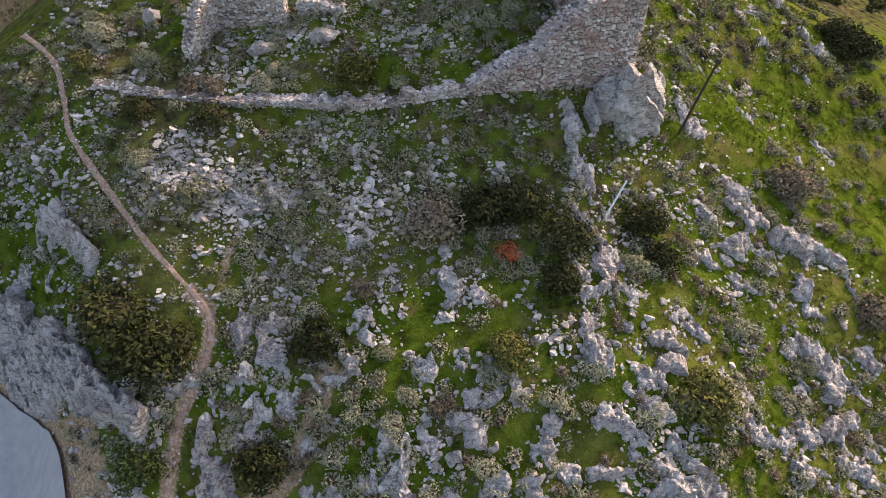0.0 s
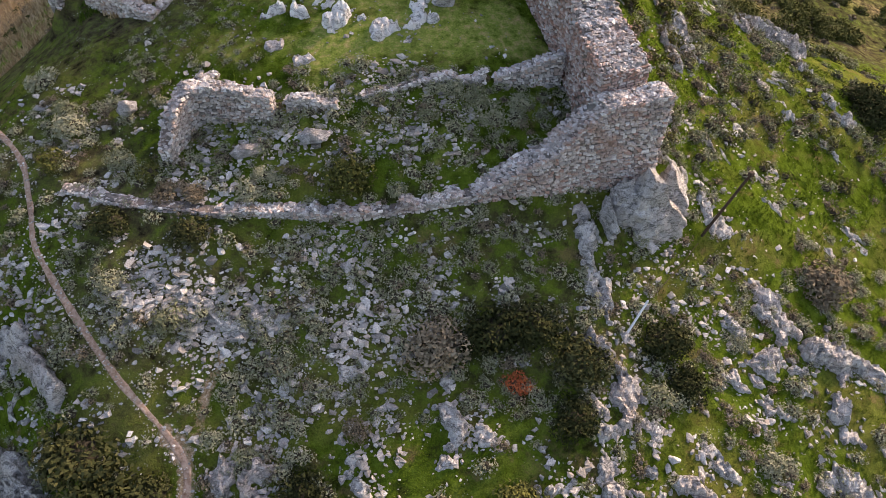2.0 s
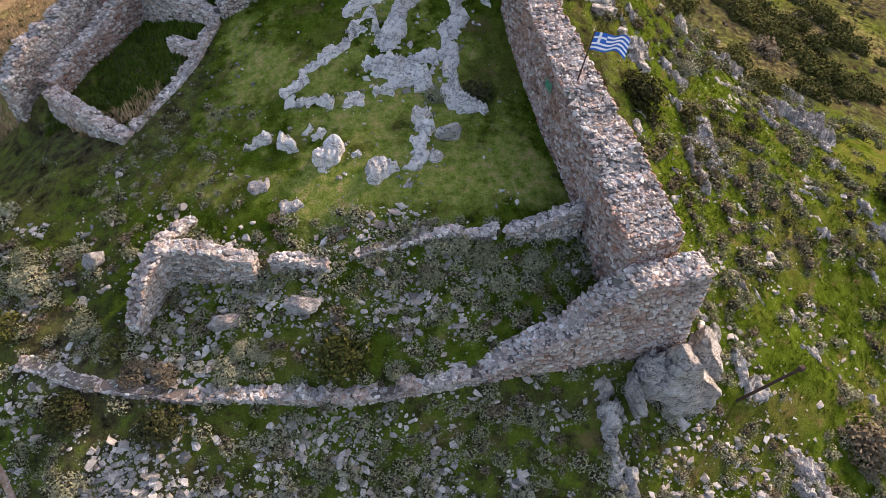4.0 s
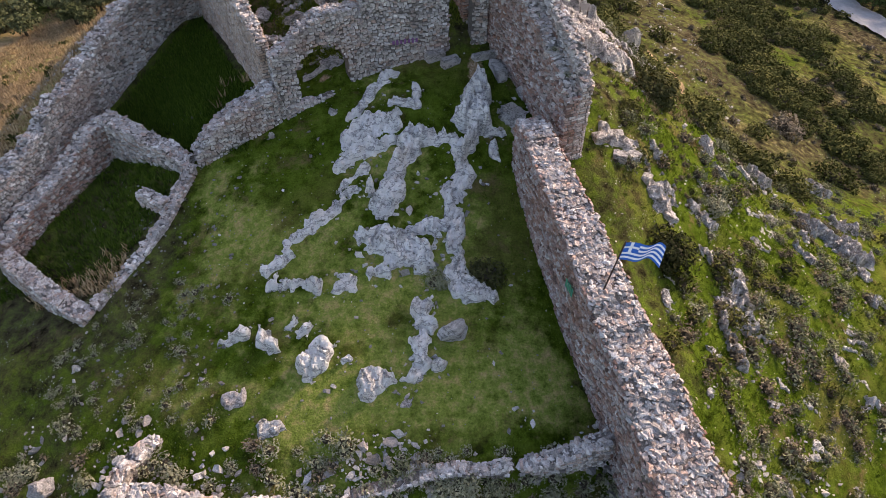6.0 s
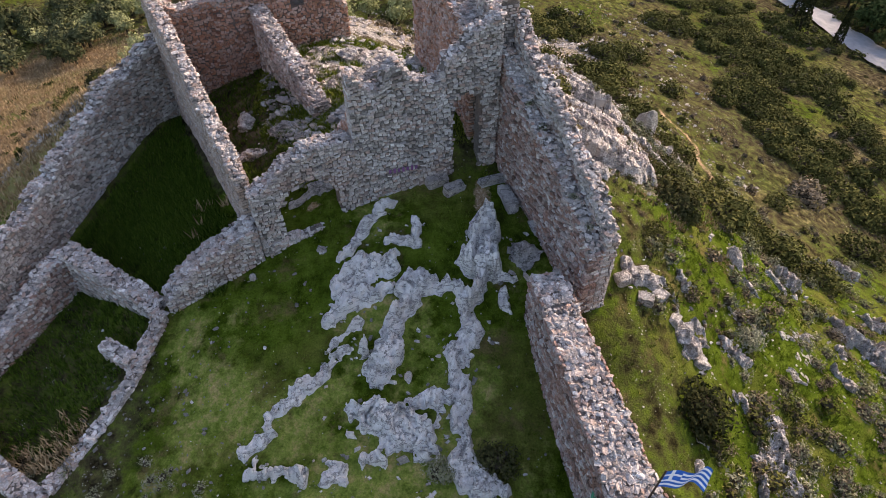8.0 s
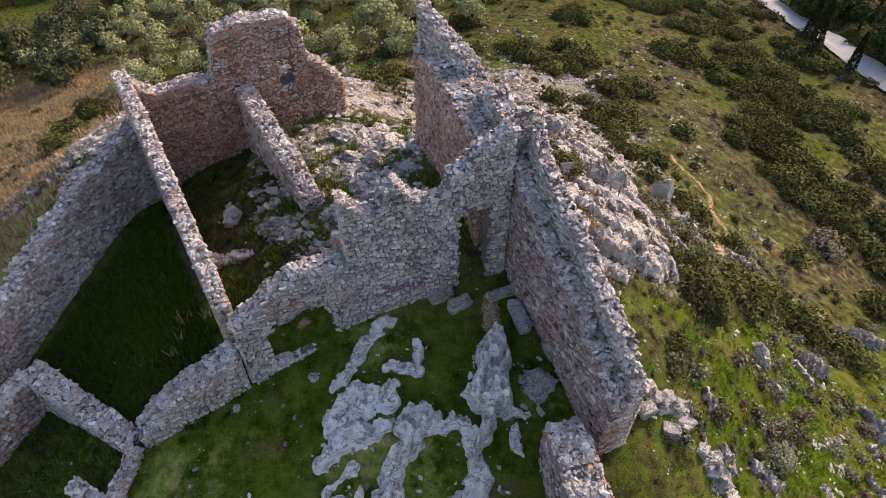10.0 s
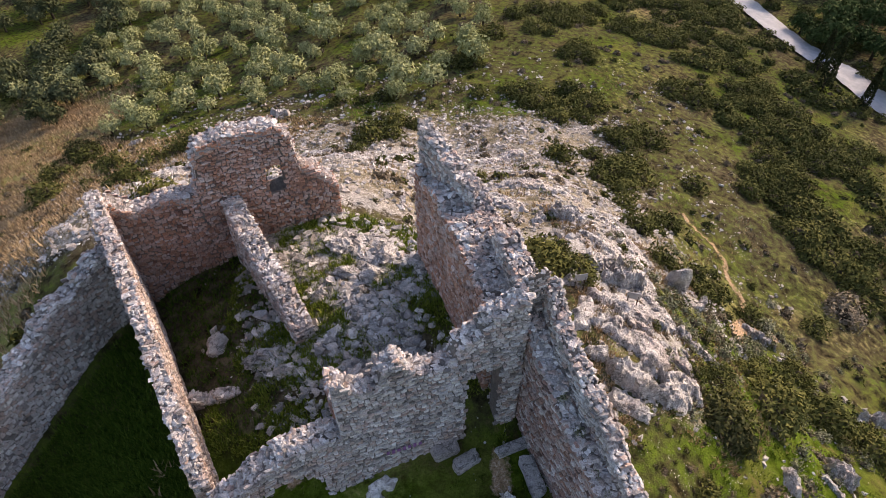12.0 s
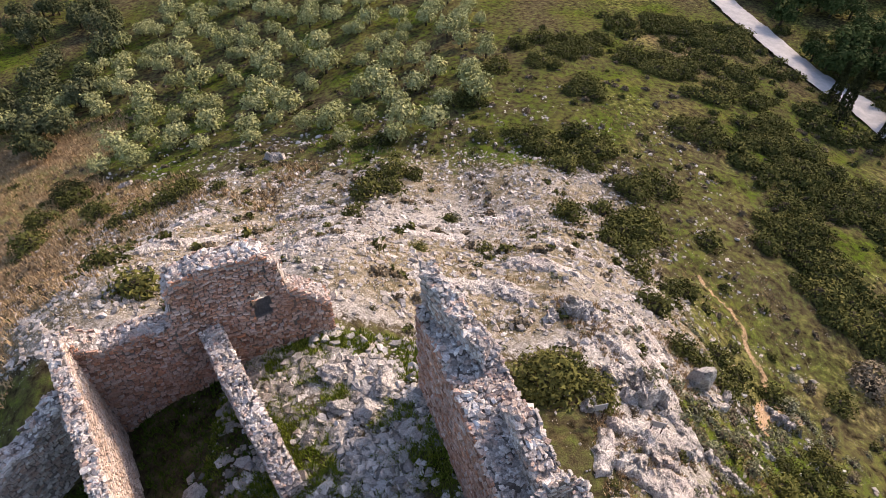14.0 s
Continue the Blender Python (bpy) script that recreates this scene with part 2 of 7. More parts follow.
sage_leaf = leaf_material("sage_leaf", [(0.085, 0.09, 0.045), (0.165, 0.17, 0.095), (0.24, 0.24, 0.155), (0.32, 0.315, 0.22)])
brown_leaf = leaf_material("brown_leaf", [(0.085, 0.065, 0.042), (0.17, 0.138, 0.092), (0.25, 0.205, 0.14)])
dark_leaf = leaf_material("dark_leaf", [(0.014, 0.017, 0.006), (0.036, 0.040, 0.015), (0.085, 0.082, 0.034)])
maquis_leaf = leaf_material("maquis_leaf", [(0.028, 0.034, 0.010), (0.070, 0.074, 0.021), (0.145, 0.138, 0.040)])
olive_leaf = leaf_material("olive_leaf", [(0.175, 0.19, 0.075), (0.28, 0.29, 0.125), (0.38, 0.385, 0.19)])
oak_leaf = leaf_material("oak_leaf", [(0.03, 0.038, 0.014), (0.075, 0.085, 0.038), (0.13, 0.14, 0.075)])
pine_leaf = leaf_material("pine_leaf", [(0.014, 0.026, 0.008), (0.045, 0.065, 0.02), (0.08, 0.10, 0.03)])
red_leaf = leaf_material("red_leaf", [(0.16, 0.04, 0.015), (0.36, 0.10, 0.04), (0.42, 0.16, 0.07)])
grass_leaf = leaf_material("grass_leaf", [(0.028, 0.048, 0.003), (0.060, 0.094, 0.008), (0.105, 0.138, 0.022)], 0.0)
# lush grass; the rooms' deep shade is partly put into its darker green
lush_leaf = leaf_material("lush_leaf", [(0.020, 0.044, 0.004), (0.048, 0.086, 0.009), (0.10, 0.145, 0.02)], 0.0)
weed_leaf = leaf_material("weed_leaf", [(0.055, 0.085, 0.008), (0.13, 0.17, 0.02), (0.24, 0.26, 0.05)], 0.0)
straw_leaf = leaf_material("straw_leaf", [(0.18, 0.12, 0.06), (0.34, 0.24, 0.13), (0.48, 0.37, 0.22)], 0.0)


def bark_material():
    m, nt, b = nodes("bark", 0.95, 0.1)
    n = noise_tex(nt, 9, 4)
    nt.links.new(ramp(nt, n, [(0.3, (0.022, 0.019, 0.012)), (0.7, (0.075, 0.062, 0.042))]), b.inputs["Base Color"])
    bump(nt, b, n, 0.6, 0.03)
    return m


bark = bark_material()


def ground_material():
    m, nt, b = nodes("ground", 1.0, 0.0)
    zone = add(nt, "ShaderNodeVertexColor")
    zone.layer_name = "zone"
    sep = add(nt, "ShaderNodeSeparateColor", {0: zone.outputs[0]})
    fine, mid, big = noise_tex(nt, 14, 6, 0.7), noise_tex(nt, 1.7, 5, 0.65), noise_tex(nt, 0.22, 4)
    grass = ramp(nt, mid, [(0.32, (0.018, 0.029, 0.003)), (0.48, (0.046, 0.073, 0.007)), (0.68, (0.084, 0.118, 0.016))])
    grass = mix(nt, maths(nt, "MULTIPLY", 0.5, grey(nt, 0.48, 0.70, big)), grass, (0.15, 0.125, 0.04))
    grass = mix(nt, maths(nt, "MULTIPLY", 0.7, grey(nt, 0.56, 0.66, noise_tex(nt, 0.75, 5, 0.7))), grass, (0.12, 0.085, 0.04))
    soil = ramp(nt, mid, [(0.32, (0.014, 0.012, 0.006)), (0.55, (0.085, 0.068, 0.04)), (0.75, (0.19, 0.155, 0.105))])
    dry = ramp(nt, mid, [(0.3, (0.13, 0.085, 0.045)), (0.55, (0.26, 0.18, 0.10)), (0.75, (0.36, 0.27, 0.16))])
    # worn patchy grass, its colour raised to stand in for courtyard light
    worn = ramp(nt, noise_tex(nt, 2.6, 6, 0.7), [(0.3, (0.052, 0.088, 0.010)), (0.5, (0.150, 0.182, 0.036)), (0.7, (0.31, 0.23, 0.105))])
    dry = mix(nt, grey(nt, 0.55, 0.8, sep.outputs[0]), dry, worn)
    warp = add(nt, "ShaderNodeVectorMath", {0: coords(nt), 1: add(nt, "ShaderNodeTexNoise", {"Vector": coords(nt), "Scale": 2.5, "Detail": 3.0}).outputs["Color"]}, operation="ADD").outputs[0]
    cells = add(nt, "ShaderNodeTexVoronoi", {"Vector": warp, "Scale": 8.5})
    scree = ramp(nt, cells.outputs["Color"], [(0.15, (0.22, 0.21, 0.195)), (0.6, (0.42, 0.40, 0.37)), (0.9, (0.62, 0.59, 0.55))])
    pale = ramp(nt, noise_tex(nt, 1.6, 8, 0.78), [(0.42, (0.045, 0.040, 0.012)), (0.51, (0.15, 0.115, 0.055)), (0.58, (0.27, 0.235, 0.185)), (0.70, (0.50, 0.47, 0.43))])
    scree = mix(nt, maths(nt, "MULTIPLY", 0.45, grey(nt, 0.3, 0.6, cells.outputs["Distance"])), scree, (0.07, 0.06, 0.045))
    scree = mix(nt, maths(nt, "MULTIPLY", 0.85, grey(nt, 0.25, 0.42, sep.outputs[2])), scree, pale)

    def edge(channel, n, width=0.30):
        return grey(nt, 0.5, 0.5 + width, maths(nt, "ADD", channel, maths(nt, "SUBTRACT", n, 0.5)))

    c = mix(nt, edge(sep.outputs[0], mid), soil, grass)
    c = mix(nt, edge(sep.outputs[2], mid), c, dry)
    c = mix(nt, edge(sep.outputs[1], noise_tex(nt, 3.1, 6, 0.75), 0.12), c, scree)
    bare = ramp(nt, noise_tex(nt, 9.0, 6, 0.8), [(0.32, (0.13, 0.075, 0.035)), (0.52, (0.31, 0.215, 0.13)), (0.68, (0.52, 0.43, 0.34))])
    c = mix(nt, edge(zone.outputs[1], noise_tex(nt, 4.0, 6, 0.75), 0.2), c, bare)
    speck = add(nt, "ShaderNodeTexVoronoi", {"Vector": coords(nt), "Scale": 9.0})
    small = maths(nt, "MULTIPLY", maths(nt, "SUBTRACT", 1.0, grey(nt, 0.16, 0.24, speck.outputs["Distance"])), grey(nt, 0.56, 0.64, maths(nt, "ADD", noise_tex(nt, 1.1, 4), maths(nt, "MULTIPLY", maths(nt, "SUBTRACT", sep.outputs[1], 0.25), 0.5))))
    c = mix(nt, small, c, (0.46, 0.44, 0.40))
    c = mix(nt, 0.75, c, ramp(nt, fine, [(0.25, (0.2, 0.2, 0.2)), (0.75, (0.8, 0.8, 0.8))]), "OVERLAY")
    nt.links.new(c, b.inputs["Base Color"])
    bump(nt, b, maths(nt, "ADD", fine, maths(nt, "MULTIPLY", mid, 1.5)), 0.8, 0.06)
    return m


def plain_material(name, a, c, scale=6.0, rough=0.9):
    m, nt, b = nodes(name, rough, 0.2)
    n = noise_tex(nt, scale, 6, 0.7)
    nt.links.new(ramp(nt, n, [(0.3, a), (0.7, c)]), b.inputs["Base Color"])
    bump(nt, b, n, 0.3, 0.02)
    return m


ground_mat = ground_material()
path_mat = plain_material("path_earth", (0.16, 0.08, 0.042), (0.46, 0.33, 0.25), 7.0)
road_mat = plain_material("road_concrete", (0.25, 0.25, 0.25), (0.35, 0.345, 0.335), 1.5)
dark_wood = plain_material("dark_wood", (0.03, 0.02, 0.015), (0.09, 0.06, 0.045), 12)
white_paint = plain_material("white_paint", (0.55, 0.55, 0.55), (0.75, 0.75, 0.74), 8, 0.5)
flag_white = plain_material("flag_white", (0.74, 0.75, 0.78), (0.82, 0.82, 0.84), 5, 0.8)
flag_blue = plain_material("flag_blue", (0.02, 0.11, 0.42), (0.03, 0.14, 0.50), 5, 0.8)

# ---- ground ----
def spread(lo, hi, gap, ends, grow=1.12):
    """Stations: even between lo and hi, then wider and wider to the ends."""
    v = list(np.arange(lo, hi + gap / 2, gap))
    g = gap
    while v[-1] < ends[1]:
        g *= grow
        v.append(v[-1] + g)
    g = gap
    while v[0] > ends[0]:
        g *= grow
        v.insert(0, v[0] - g)
    return np.array(v)


PATH_LINE = [(-20.5, 29.0), (-17.6, 26.2), (-16.5, 24.1), (-15.65, 22.2), (-14.55, 20.8), (-12.95, 19.0), (-11.3, 17.3), (-9.6, 15.9), (-8.8, 15.0), (-8.7, 14.3), (-8.95, 13.5), (-9.6, 11.9), (-9.8, 10.5), (-9.7, 8.0)]
FAR_PATH = [(17.4, 70.7), (18.0, 68.9), (19.2, 67.9), (19.5, 66.3), (19.2, 64.5), (19.5, 62.5), (19.0, 60.4), (17.6, 58.8)]
ROAD_LINE = [(42.0, 160.0), (43.3, 137.6), (44.6, 128.2), (46.6, 117.9), (48.6, 112.0), (51.0, 104.0), (54.0, 92.0), (60.0, 75.0)]
LOW_ROAD = [(-36.0, 24.0), (-29.0, 18.0), (-21.7, 13.4), (-19.5, 12.1), (-17.0, 10.0), (-16.0, 8.0), (-15.0, 3.0), (-13.5, -6.0), (-8.0, -30.0), (4.0, -70.0)]
# trodden earth; the short spot by the arch paints in sunlit ground
BARE = [(PATH_LINE, -0.1), (PATH_LINE[7:], 0.12), (FAR_PATH, 0.04), ([(16.4, 57.2), (17.6, 58.8), (18.6, 59.8), (20.4, 59.6)], 0.45), ([(-4.2, 13.2), (-4.52, 12.3), (-4.86, 11.2), (-5.5, 10.2), (-6.7, 9.4), (-7.6, 8.4)], 0.25), ([(-8.0, 18.3), (-8.5, 16.8), (-8.6, 15.8), (-8.8, 14.9)], 0.0), (LOW_ROAD, 4.4), ([(-13.9, 28.6), (-12.2, 29.6), (-9.6, 31.8), (-7.6, 33.6)], -0.2), ([(-5.6, 43.6), (-5.2, 43.4)], 0.0), ([(0.95, 44.2), (1.0, 43.2)], 0.1)]


def zones(x, y):
    """How green, how stony and how dry the ground is."""
    n = fbm(x, y, 6.0, 21)
    green = 0.62 + 0.25 * n
    green += 0.35 * step(7, 11, x) * step(60, 45, y) + 0.35 * courtyard(x, y) + 0.15 * step(18.5, 16.5, y)
    green += 0.22 * step(23, 24.5, y) * step(32, 29, y) * step(-14, -11, x) + 0.14 * step(24, 22, y)
    green += 0.12 * step(-7, -9, x) * step(43, 45, y) * step(52, 50, y)
    green -= 0.45 * step(54, 58, y) * step(84, 74, y) * step(16, 9, x)
    green -= 0.01 * step(12, 16, x) * step(52, 58, y)
    green -= 0.24 * step(-13.5, -12, x + 0.6 * (y - 50)) * step(0, -2, x) * step(44, 46, y) * step(54, 52, y)
    stony = 0.22 + 0.25 * fbm(x, y, 2.2, 33)
    stony += 0.16 * step(17.5, 19, y) * step(22.8, 21.5, y) * step(-14, -11, x) * step(4, 1, x)
    stony += 0.12 * step(24, 25, y) * step(29, 27, y) * step(-11, -9, x) * step(2, 0, x)
    stony += 0.28 * step(45, 47, y) * step(55, 53, y) * step(-9, -7, x) * step(1.5, 0, x)
    stony += 0.55 * step(54, 57, y) * step(90, 78, y) * step(-33, -24, x) * step(17, 11, x)
    stony += 0.32 * step(4.0, 5.0, x) * step(10.5, 9.0, x) * step(45.5, 47, y) * step(58, 56, y)
    stony -= 0.25 * courtyard(x, y) + 0.2 * step(90, 105, y) + 0.15 * step(10, 14, x) * step(60, 40, y)
    stony -= 0.5 * step(-8, -9.5, x) * step(43, 44, y) * step(52, 51, y)
    dry = 0.12 + 0.3 * fbm(x, y, 9.0, 45)
    dry += 0.75 * step(-17, -22, x + 0.12 * np.maximum(y - 62, 0) + 15 * step(80, 93, y) + 5 * step(54, 60, y) * step(84, 76, y)) * step(38, 46, y) * step(118, 104, y)
    dry += 0.30 * step(54, 58, y) * step(94, 84, y) * step(20, 12, x) + 0.28 * step(52, 62, y) * step(12, 18, x)
    dry += 0.25 * step(4.0, 5.0, x) * step(11, 9.5, x) * step(45.5, 47, y) * step(56, 54, y)
    # worn patches here and inside the front wall also paint in missing light
    dry += (0.42 + 0.85 * fbm(x, y, 2.6, 47)) * courtyard(x, y)
    dry += (0.34 + 0.5 * fbm(x, y, 2.2, 48)) * step(23.5, 25, y) * step(32, 30, y) * step(-14, -11, x) * step(6.5, 5, x)
    dry += 0.25 * step(-11, -14, x) * step(22, 25, y) * step(30, 27, y)
    return np.clip(green, 0, 1), np.clip(stony, 0, 1), np.clip(dry, 0, 1)


def build_ground():
    xs, ys = spread(-54, 36, 0.4, (-2500, 2500)), spread(4, 90, 0.4, (-2500, 3000))
    gx, gy = np.meshgrid(xs, ys)
    x, y = gx.ravel(), gy.ravel()
    z = ground_z(x, y)
    nx, ny = len(xs), len(ys)
    i = (np.arange(ny - 1)[:, None] * nx + np.arange(nx - 1)[None]).ravel()
    me = np_mesh("ground", np.stack([x, y, z], -1), np.stack([i, i + 1, i + nx + 1, i + nx], -1), True)
    col = np.ones((len(x), 4), np.float32)
    col[:, 0], col[:, 1], col[:, 2] = zones(x, y)
    col[:, 3] = 0
    for line, w in BARE:
        col[:, 3] = np.maximum(col[:, 3], step(w + 0.5, w - 0.1, away(x, y, line)))
    layer = me.color_attributes.new("zone", "FLOAT_COLOR", "POINT")
    layer.data.foreach_set("color", col.ravel())
    me.materials.append(ground_mat)
    tagged(new("ground", me), "steep green hillside with pale stones and bare earth", "ground", kind="structure")


build_ground()


def smooth_line(points, gap):
    """A smooth curve through the points, as an array of places about gap apart."""
    p = np.array(points, float)
    d = np.concatenate([[0], np.cumsum(np.hypot(*(p[1:, :2] - p[:-1, :2]).T))])
    s = np.linspace(0, d[-1], max(2, int(d[-1] / gap) + 1))
    return hermite(d, s) @ p, s


def ribbon(name, line, width, lift, material, label, category, seed, cols=7, ragged=0.7):
    c, s = smooth_line(line, 0.35)
    t = np.gradient(c, axis=0)
    t /= np.linalg.norm(t, axis=1)[:, None]
    side = np.stack([t[:, 1], -t[:, 0]], -1)
    w = width / 2 * (1 + ragged * fbm(s, s * 0 + seed, 0.6, seed, 3))
    u = np.linspace(-1, 1, cols)
    xy = c[:, None] + side[:, None] * (w[:, None] * u[None])[..., None]
    x, y = xy[..., 0].ravel(), xy[..., 1].ravel()
    drop = np.tile(np.where(np.abs(u) > 0.99, -0.10, 0.0), len(c))
    z = ground_z(x, y) + lift + drop
    n = len(c)
    i = (np.arange(n - 1)[:, None] * cols + np.arange(cols - 1)[None]).ravel()
    me = np_mesh(name, np.stack([x, y, z], -1), np.stack([i, i + cols, i + cols + 1, i + 1], -1), True)
    me.materials.append(material)
    return tagged(new(name, me), label, category, kind="structure")


ribbon("footpath", PATH_LINE, 0.30, 0.02, path_mat, "narrow trodden footpath of reddish bare earth", "path", 2)
ribbon("road_low", LOW_ROAD, 5.5, 0.35, road_mat, "pale grey concrete road below the cliff", "road", 3, 9, 0.04)
ribbon("road_far", ROAD_LINE, 4.4, 0.35, road_mat, "pale grey country road between trees", "road", 4, 9, 0.04)

# ---- castle walls ----


def ico(sub, seed, cuts=0, rough=0.15, flat=1.0):
    """A stone: a ball cut by planes and roughened, as arrays."""
    bm = bmesh.new()
    bmesh.ops.create_icosphere(bm, subdivisions=sub, radius=1.0)
    v = np.array([q.co[:] for q in bm.verts])
    f = np.array([[q.index for q in k.verts] for k in bm.faces])
    bm.free()
    r = np.random.default_rng(seed)
    for _ in range(cuts):
        n = r.normal(size=3)
        n /= np.linalg.norm(n)
        d = v @ n
        lim = r.uniform(0.42, 0.78)
        v = v - np.maximum(d - lim, 0)[:, None] * n
    if rough:
        k = v * 2.3 + seed * 3.7
        v = v * (1 + rough * (np.array([noise.noise(Vector(q)) + 0.5 * noise.noise(Vector(q) * 2.7) for q in k]))[:, None])
    v = v + r.normal(size=v.shape) * (0.10 if sub == 1 else 0.0) * rough
    v[:, 2] *= flat
    return v, f


def chip(seed):
    """An angular broken stone of twelve faces, as arrays."""
    r = np.random.default_rng(seed)
    v = np.array([(x, y, z) for x in (-1, 1) for y in (-1, 1) for z in (-1, 1)], float) * r.uniform(0.3, 1.0, (8, 3)) * np.array([1.0, 0.9, 0.8])
    f = np.array([(0, 1, 3), (0, 3, 2), (4, 6, 7), (4, 7, 5), (0, 4, 5), (0, 5, 1), (2, 3, 7), (2, 7, 6), (0, 2, 6), (0, 6, 4), (1, 5, 7), (1, 7, 3)])
    m = np.array(Euler(r.uniform(-1.4, 1.4, 3)).to_matrix())
    return v @ m.T, f


PEBBLES = [chip(40 + k) for k in range(6)]
COBBLES = [chip(91 + k) if k < 4 else ico(1, 90 + k, 6, 0.45, 0.85) for k in range(6)]
LUMPS = [ico(2, 60 + k, 14, 0.16, 0.8) for k in range(6)]
PEBBLE_MESH = [np_mesh("stone", *p) for p in PEBBLES]
LUMP_MESH = [np_mesh("stone", *p) for p in LUMPS]
for q in PEBBLE_MESH + LUMP_MESH:
    q.materials.append(cap_stone)


def castle_wall(name, line, label, openings=(), foot=0.5, course=0.11, faces=0, caps=150, ragged=0.18, stone=None, seed=1):
    """A rubble wall. line: x, y, top, thickness. openings: from, to (metres along), sill above the ground, crown (height), arched."""
    r = np.random.default_rng(seed)
    p = np.array(line, float)
    d = np.concatenate([[0], np.cumsum(np.hypot(*(p[1:, :2] - p[:-1, :2]).T))])
    cell = 0.22
    n = max(2, int(d[-1] / cell))
    edge = np.linspace(0, d[-1], n + 1)
    mid = (edge[1:] + edge[:-1]) / 2

    def at(s):
        x, y, t, w = (np.interp(s, d, p[:, k]) for k in range(4))
        e = 0.05
        tx = np.interp(s + e, d, p[:, 0]) - np.interp(s - e, d, p[:, 0])
        ty = np.interp(s + e, d, p[:, 1]) - np.interp(s - e, d, p[:, 1])
        h = np.hypot(tx, ty)
        return x, y, t, w, ty / h, -tx / h

    x, y, top, w, nx, ny = at(mid)
    line_top = at(edge)[2] + ragged * (fbm(edge, edge * 0 + seed, 0.9, seed) + 0.9 * (vnoise(edge / 0.3, edge * 0, seed) - 0.5))
    top = (line_top[1:] + line_top[:-1]) / 2
    low = np.minimum(np.minimum(ground_z(x + nx * w / 2, y + ny * w / 2), ground_z(x - nx * w / 2, y - ny * w / 2)), ground_z(x, y)) - foot
    base = ground_z(x, y)
    spans = []
    for k in range(n):
        s = [(low[k], max(top[k], base[k] + 0.1))]
        for a, b, sill, crown, arched in openings:
            if a < mid[k] < b:
                rise = math.sqrt(max(0.0, 1 - ((mid[k] - (a + b) / 2) / ((b - a) / 2)) ** 2)) if arched else 1.0
                h = crown - (1 - rise) * (b - a) / 2
                z0, z1 = s[0]
                floor = base[k] + sill
                s = [(z0, floor)] + ([(h, z1)] if z1 > h + 0.1 else [])
        spans.append(s)
    # core
    vs, fs, inset = [], [], 0.06
    ex, ey, _, ew, enx, eny = at(edge)
    for k in range(n):
        for z0, z1 in spans[k]:
            o = len(vs)
            for j in (k, k + 1):
                h = ew[j] / 2 - inset
                tip = line_top[j] - 0.07 if z1 == top[k] else z1
                for sgn in (-1, 1):
                    for z in (z0, tip):
                        vs.append((ex[j] + sgn * h * enx[j], ey[j] + sgn * h * eny[j], z))
            fs += [(o + a, o + b, o + c, o + e) for a, b, c, e in ((0, 4, 5, 1), (2, 3, 7, 6), (1, 5, 7, 3), (0, 2, 6, 4), (0, 1, 3, 2), (4, 6, 7, 5))]
    me = np_mesh(name, vs, fs)
    me.materials.append(mortar)
    wall = tagged(new(name, me), label, "wall", kind="structure")
    # facing stones, course by course, on both sides
    vs, fs = [], []
    zmin, zmax = low.min(), max(t for s in spans for _, t in s)
    for sgn in (-1, 1):
        z = zmin
        while z < zmax:
            h = course * r.uniform(0.7, 1.35)
            s = -r.uniform(0, 0.2)
            while s < d[-1]:
                ln = r.uniform(0.09, 0.23) + r.uniform(0, 0.2) * (r.uniform() < 0.2)
                m = s + ln / 2
                k = min(max(int(m / d[-1] * n), 0), n - 1)
                zc = z + h / 2 + 0.10 * math.sin(m * 1.3 + sgn + seed) + 0.04 * math.sin(m * 4.1 + z * 3) + r.uniform(-0.04, 0.04)
                tilt = r.uniform(-0.32, 0.32)
                if any(a < zc < b - 0.03 for a, b in spans[k]) and zc > min(base[k], low[k] + foot) - 0.2 and 0.02 < m < d[-1] - 0.02:
                    px, py, _, pw, qx, qy = at(m)
                    out = pw / 2 + r.uniform(-0.03, 0.028)
                    o = len(vs)
                    tx, ty = -qy, qx
                    a2, h2 = ln / 2 - 0.002, h / 2 - 0.001
                    for depth, f in ((-0.06, 1.0), (0.012, 0.80)):
                        for ca, cz in ((-1, -1), (1, -1), (1, 1), (-1, 1)):
                            ja, jz = ca * a2 * f * r.uniform(0.74, 1.05), cz * h2 * f * r.uniform(0.70, 1.07)
                            jz += ja * tilt
                            off = (out + depth) * sgn
                            vs.append((px + qx * off + tx * ja, py + qy * off + ty * ja, zc + jz))
                    fs += [(o + a, o + (a + 1) % 4, o + 4 + (a + 1) % 4, o + 4 + a) for a in range(4)]
                    fs.append((o + 4, o + 5, o + 6, o + 7))
                s += ln
            z += h
    # the two ends, laid across
    for e, sgn in ((0.0, -1), (d[-1], 1)):
        k = 0 if sgn < 0 else n - 1
        px, py, _, pw, qx, qy = at(e)
        tx, ty = -qy * sgn, qx * sgn
        z = spans[k][0][0]
        while z < spans[k][-1][1] - 0.05:
            h, u = course * r.uniform(0.8, 1.3), -pw / 2
            while u < pw / 2 - 0.08:
                ln = min(r.uniform(0.18, 0.42), pw / 2 - u)
                c, zc, o = u + ln / 2, z + h / 2, len(vs)
                if any(a < zc < b - 0.03 for a, b in spans[k]):
                    for depth, f in ((-0.06, 1.0), (0.03, 0.82)):
                        for ca, cz in ((-1, -1), (1, -1), (1, 1), (-1, 1)):
                            ja, jz = c + ca * (ln / 2 - 0.01) * f * r.uniform(0.85, 1.05), cz * (h / 2 - 0.01) * f * r.uniform(0.82, 1.08)
                            vs.append((px + tx * depth + qx * ja, py + ty * depth + qy * ja, zc + jz))
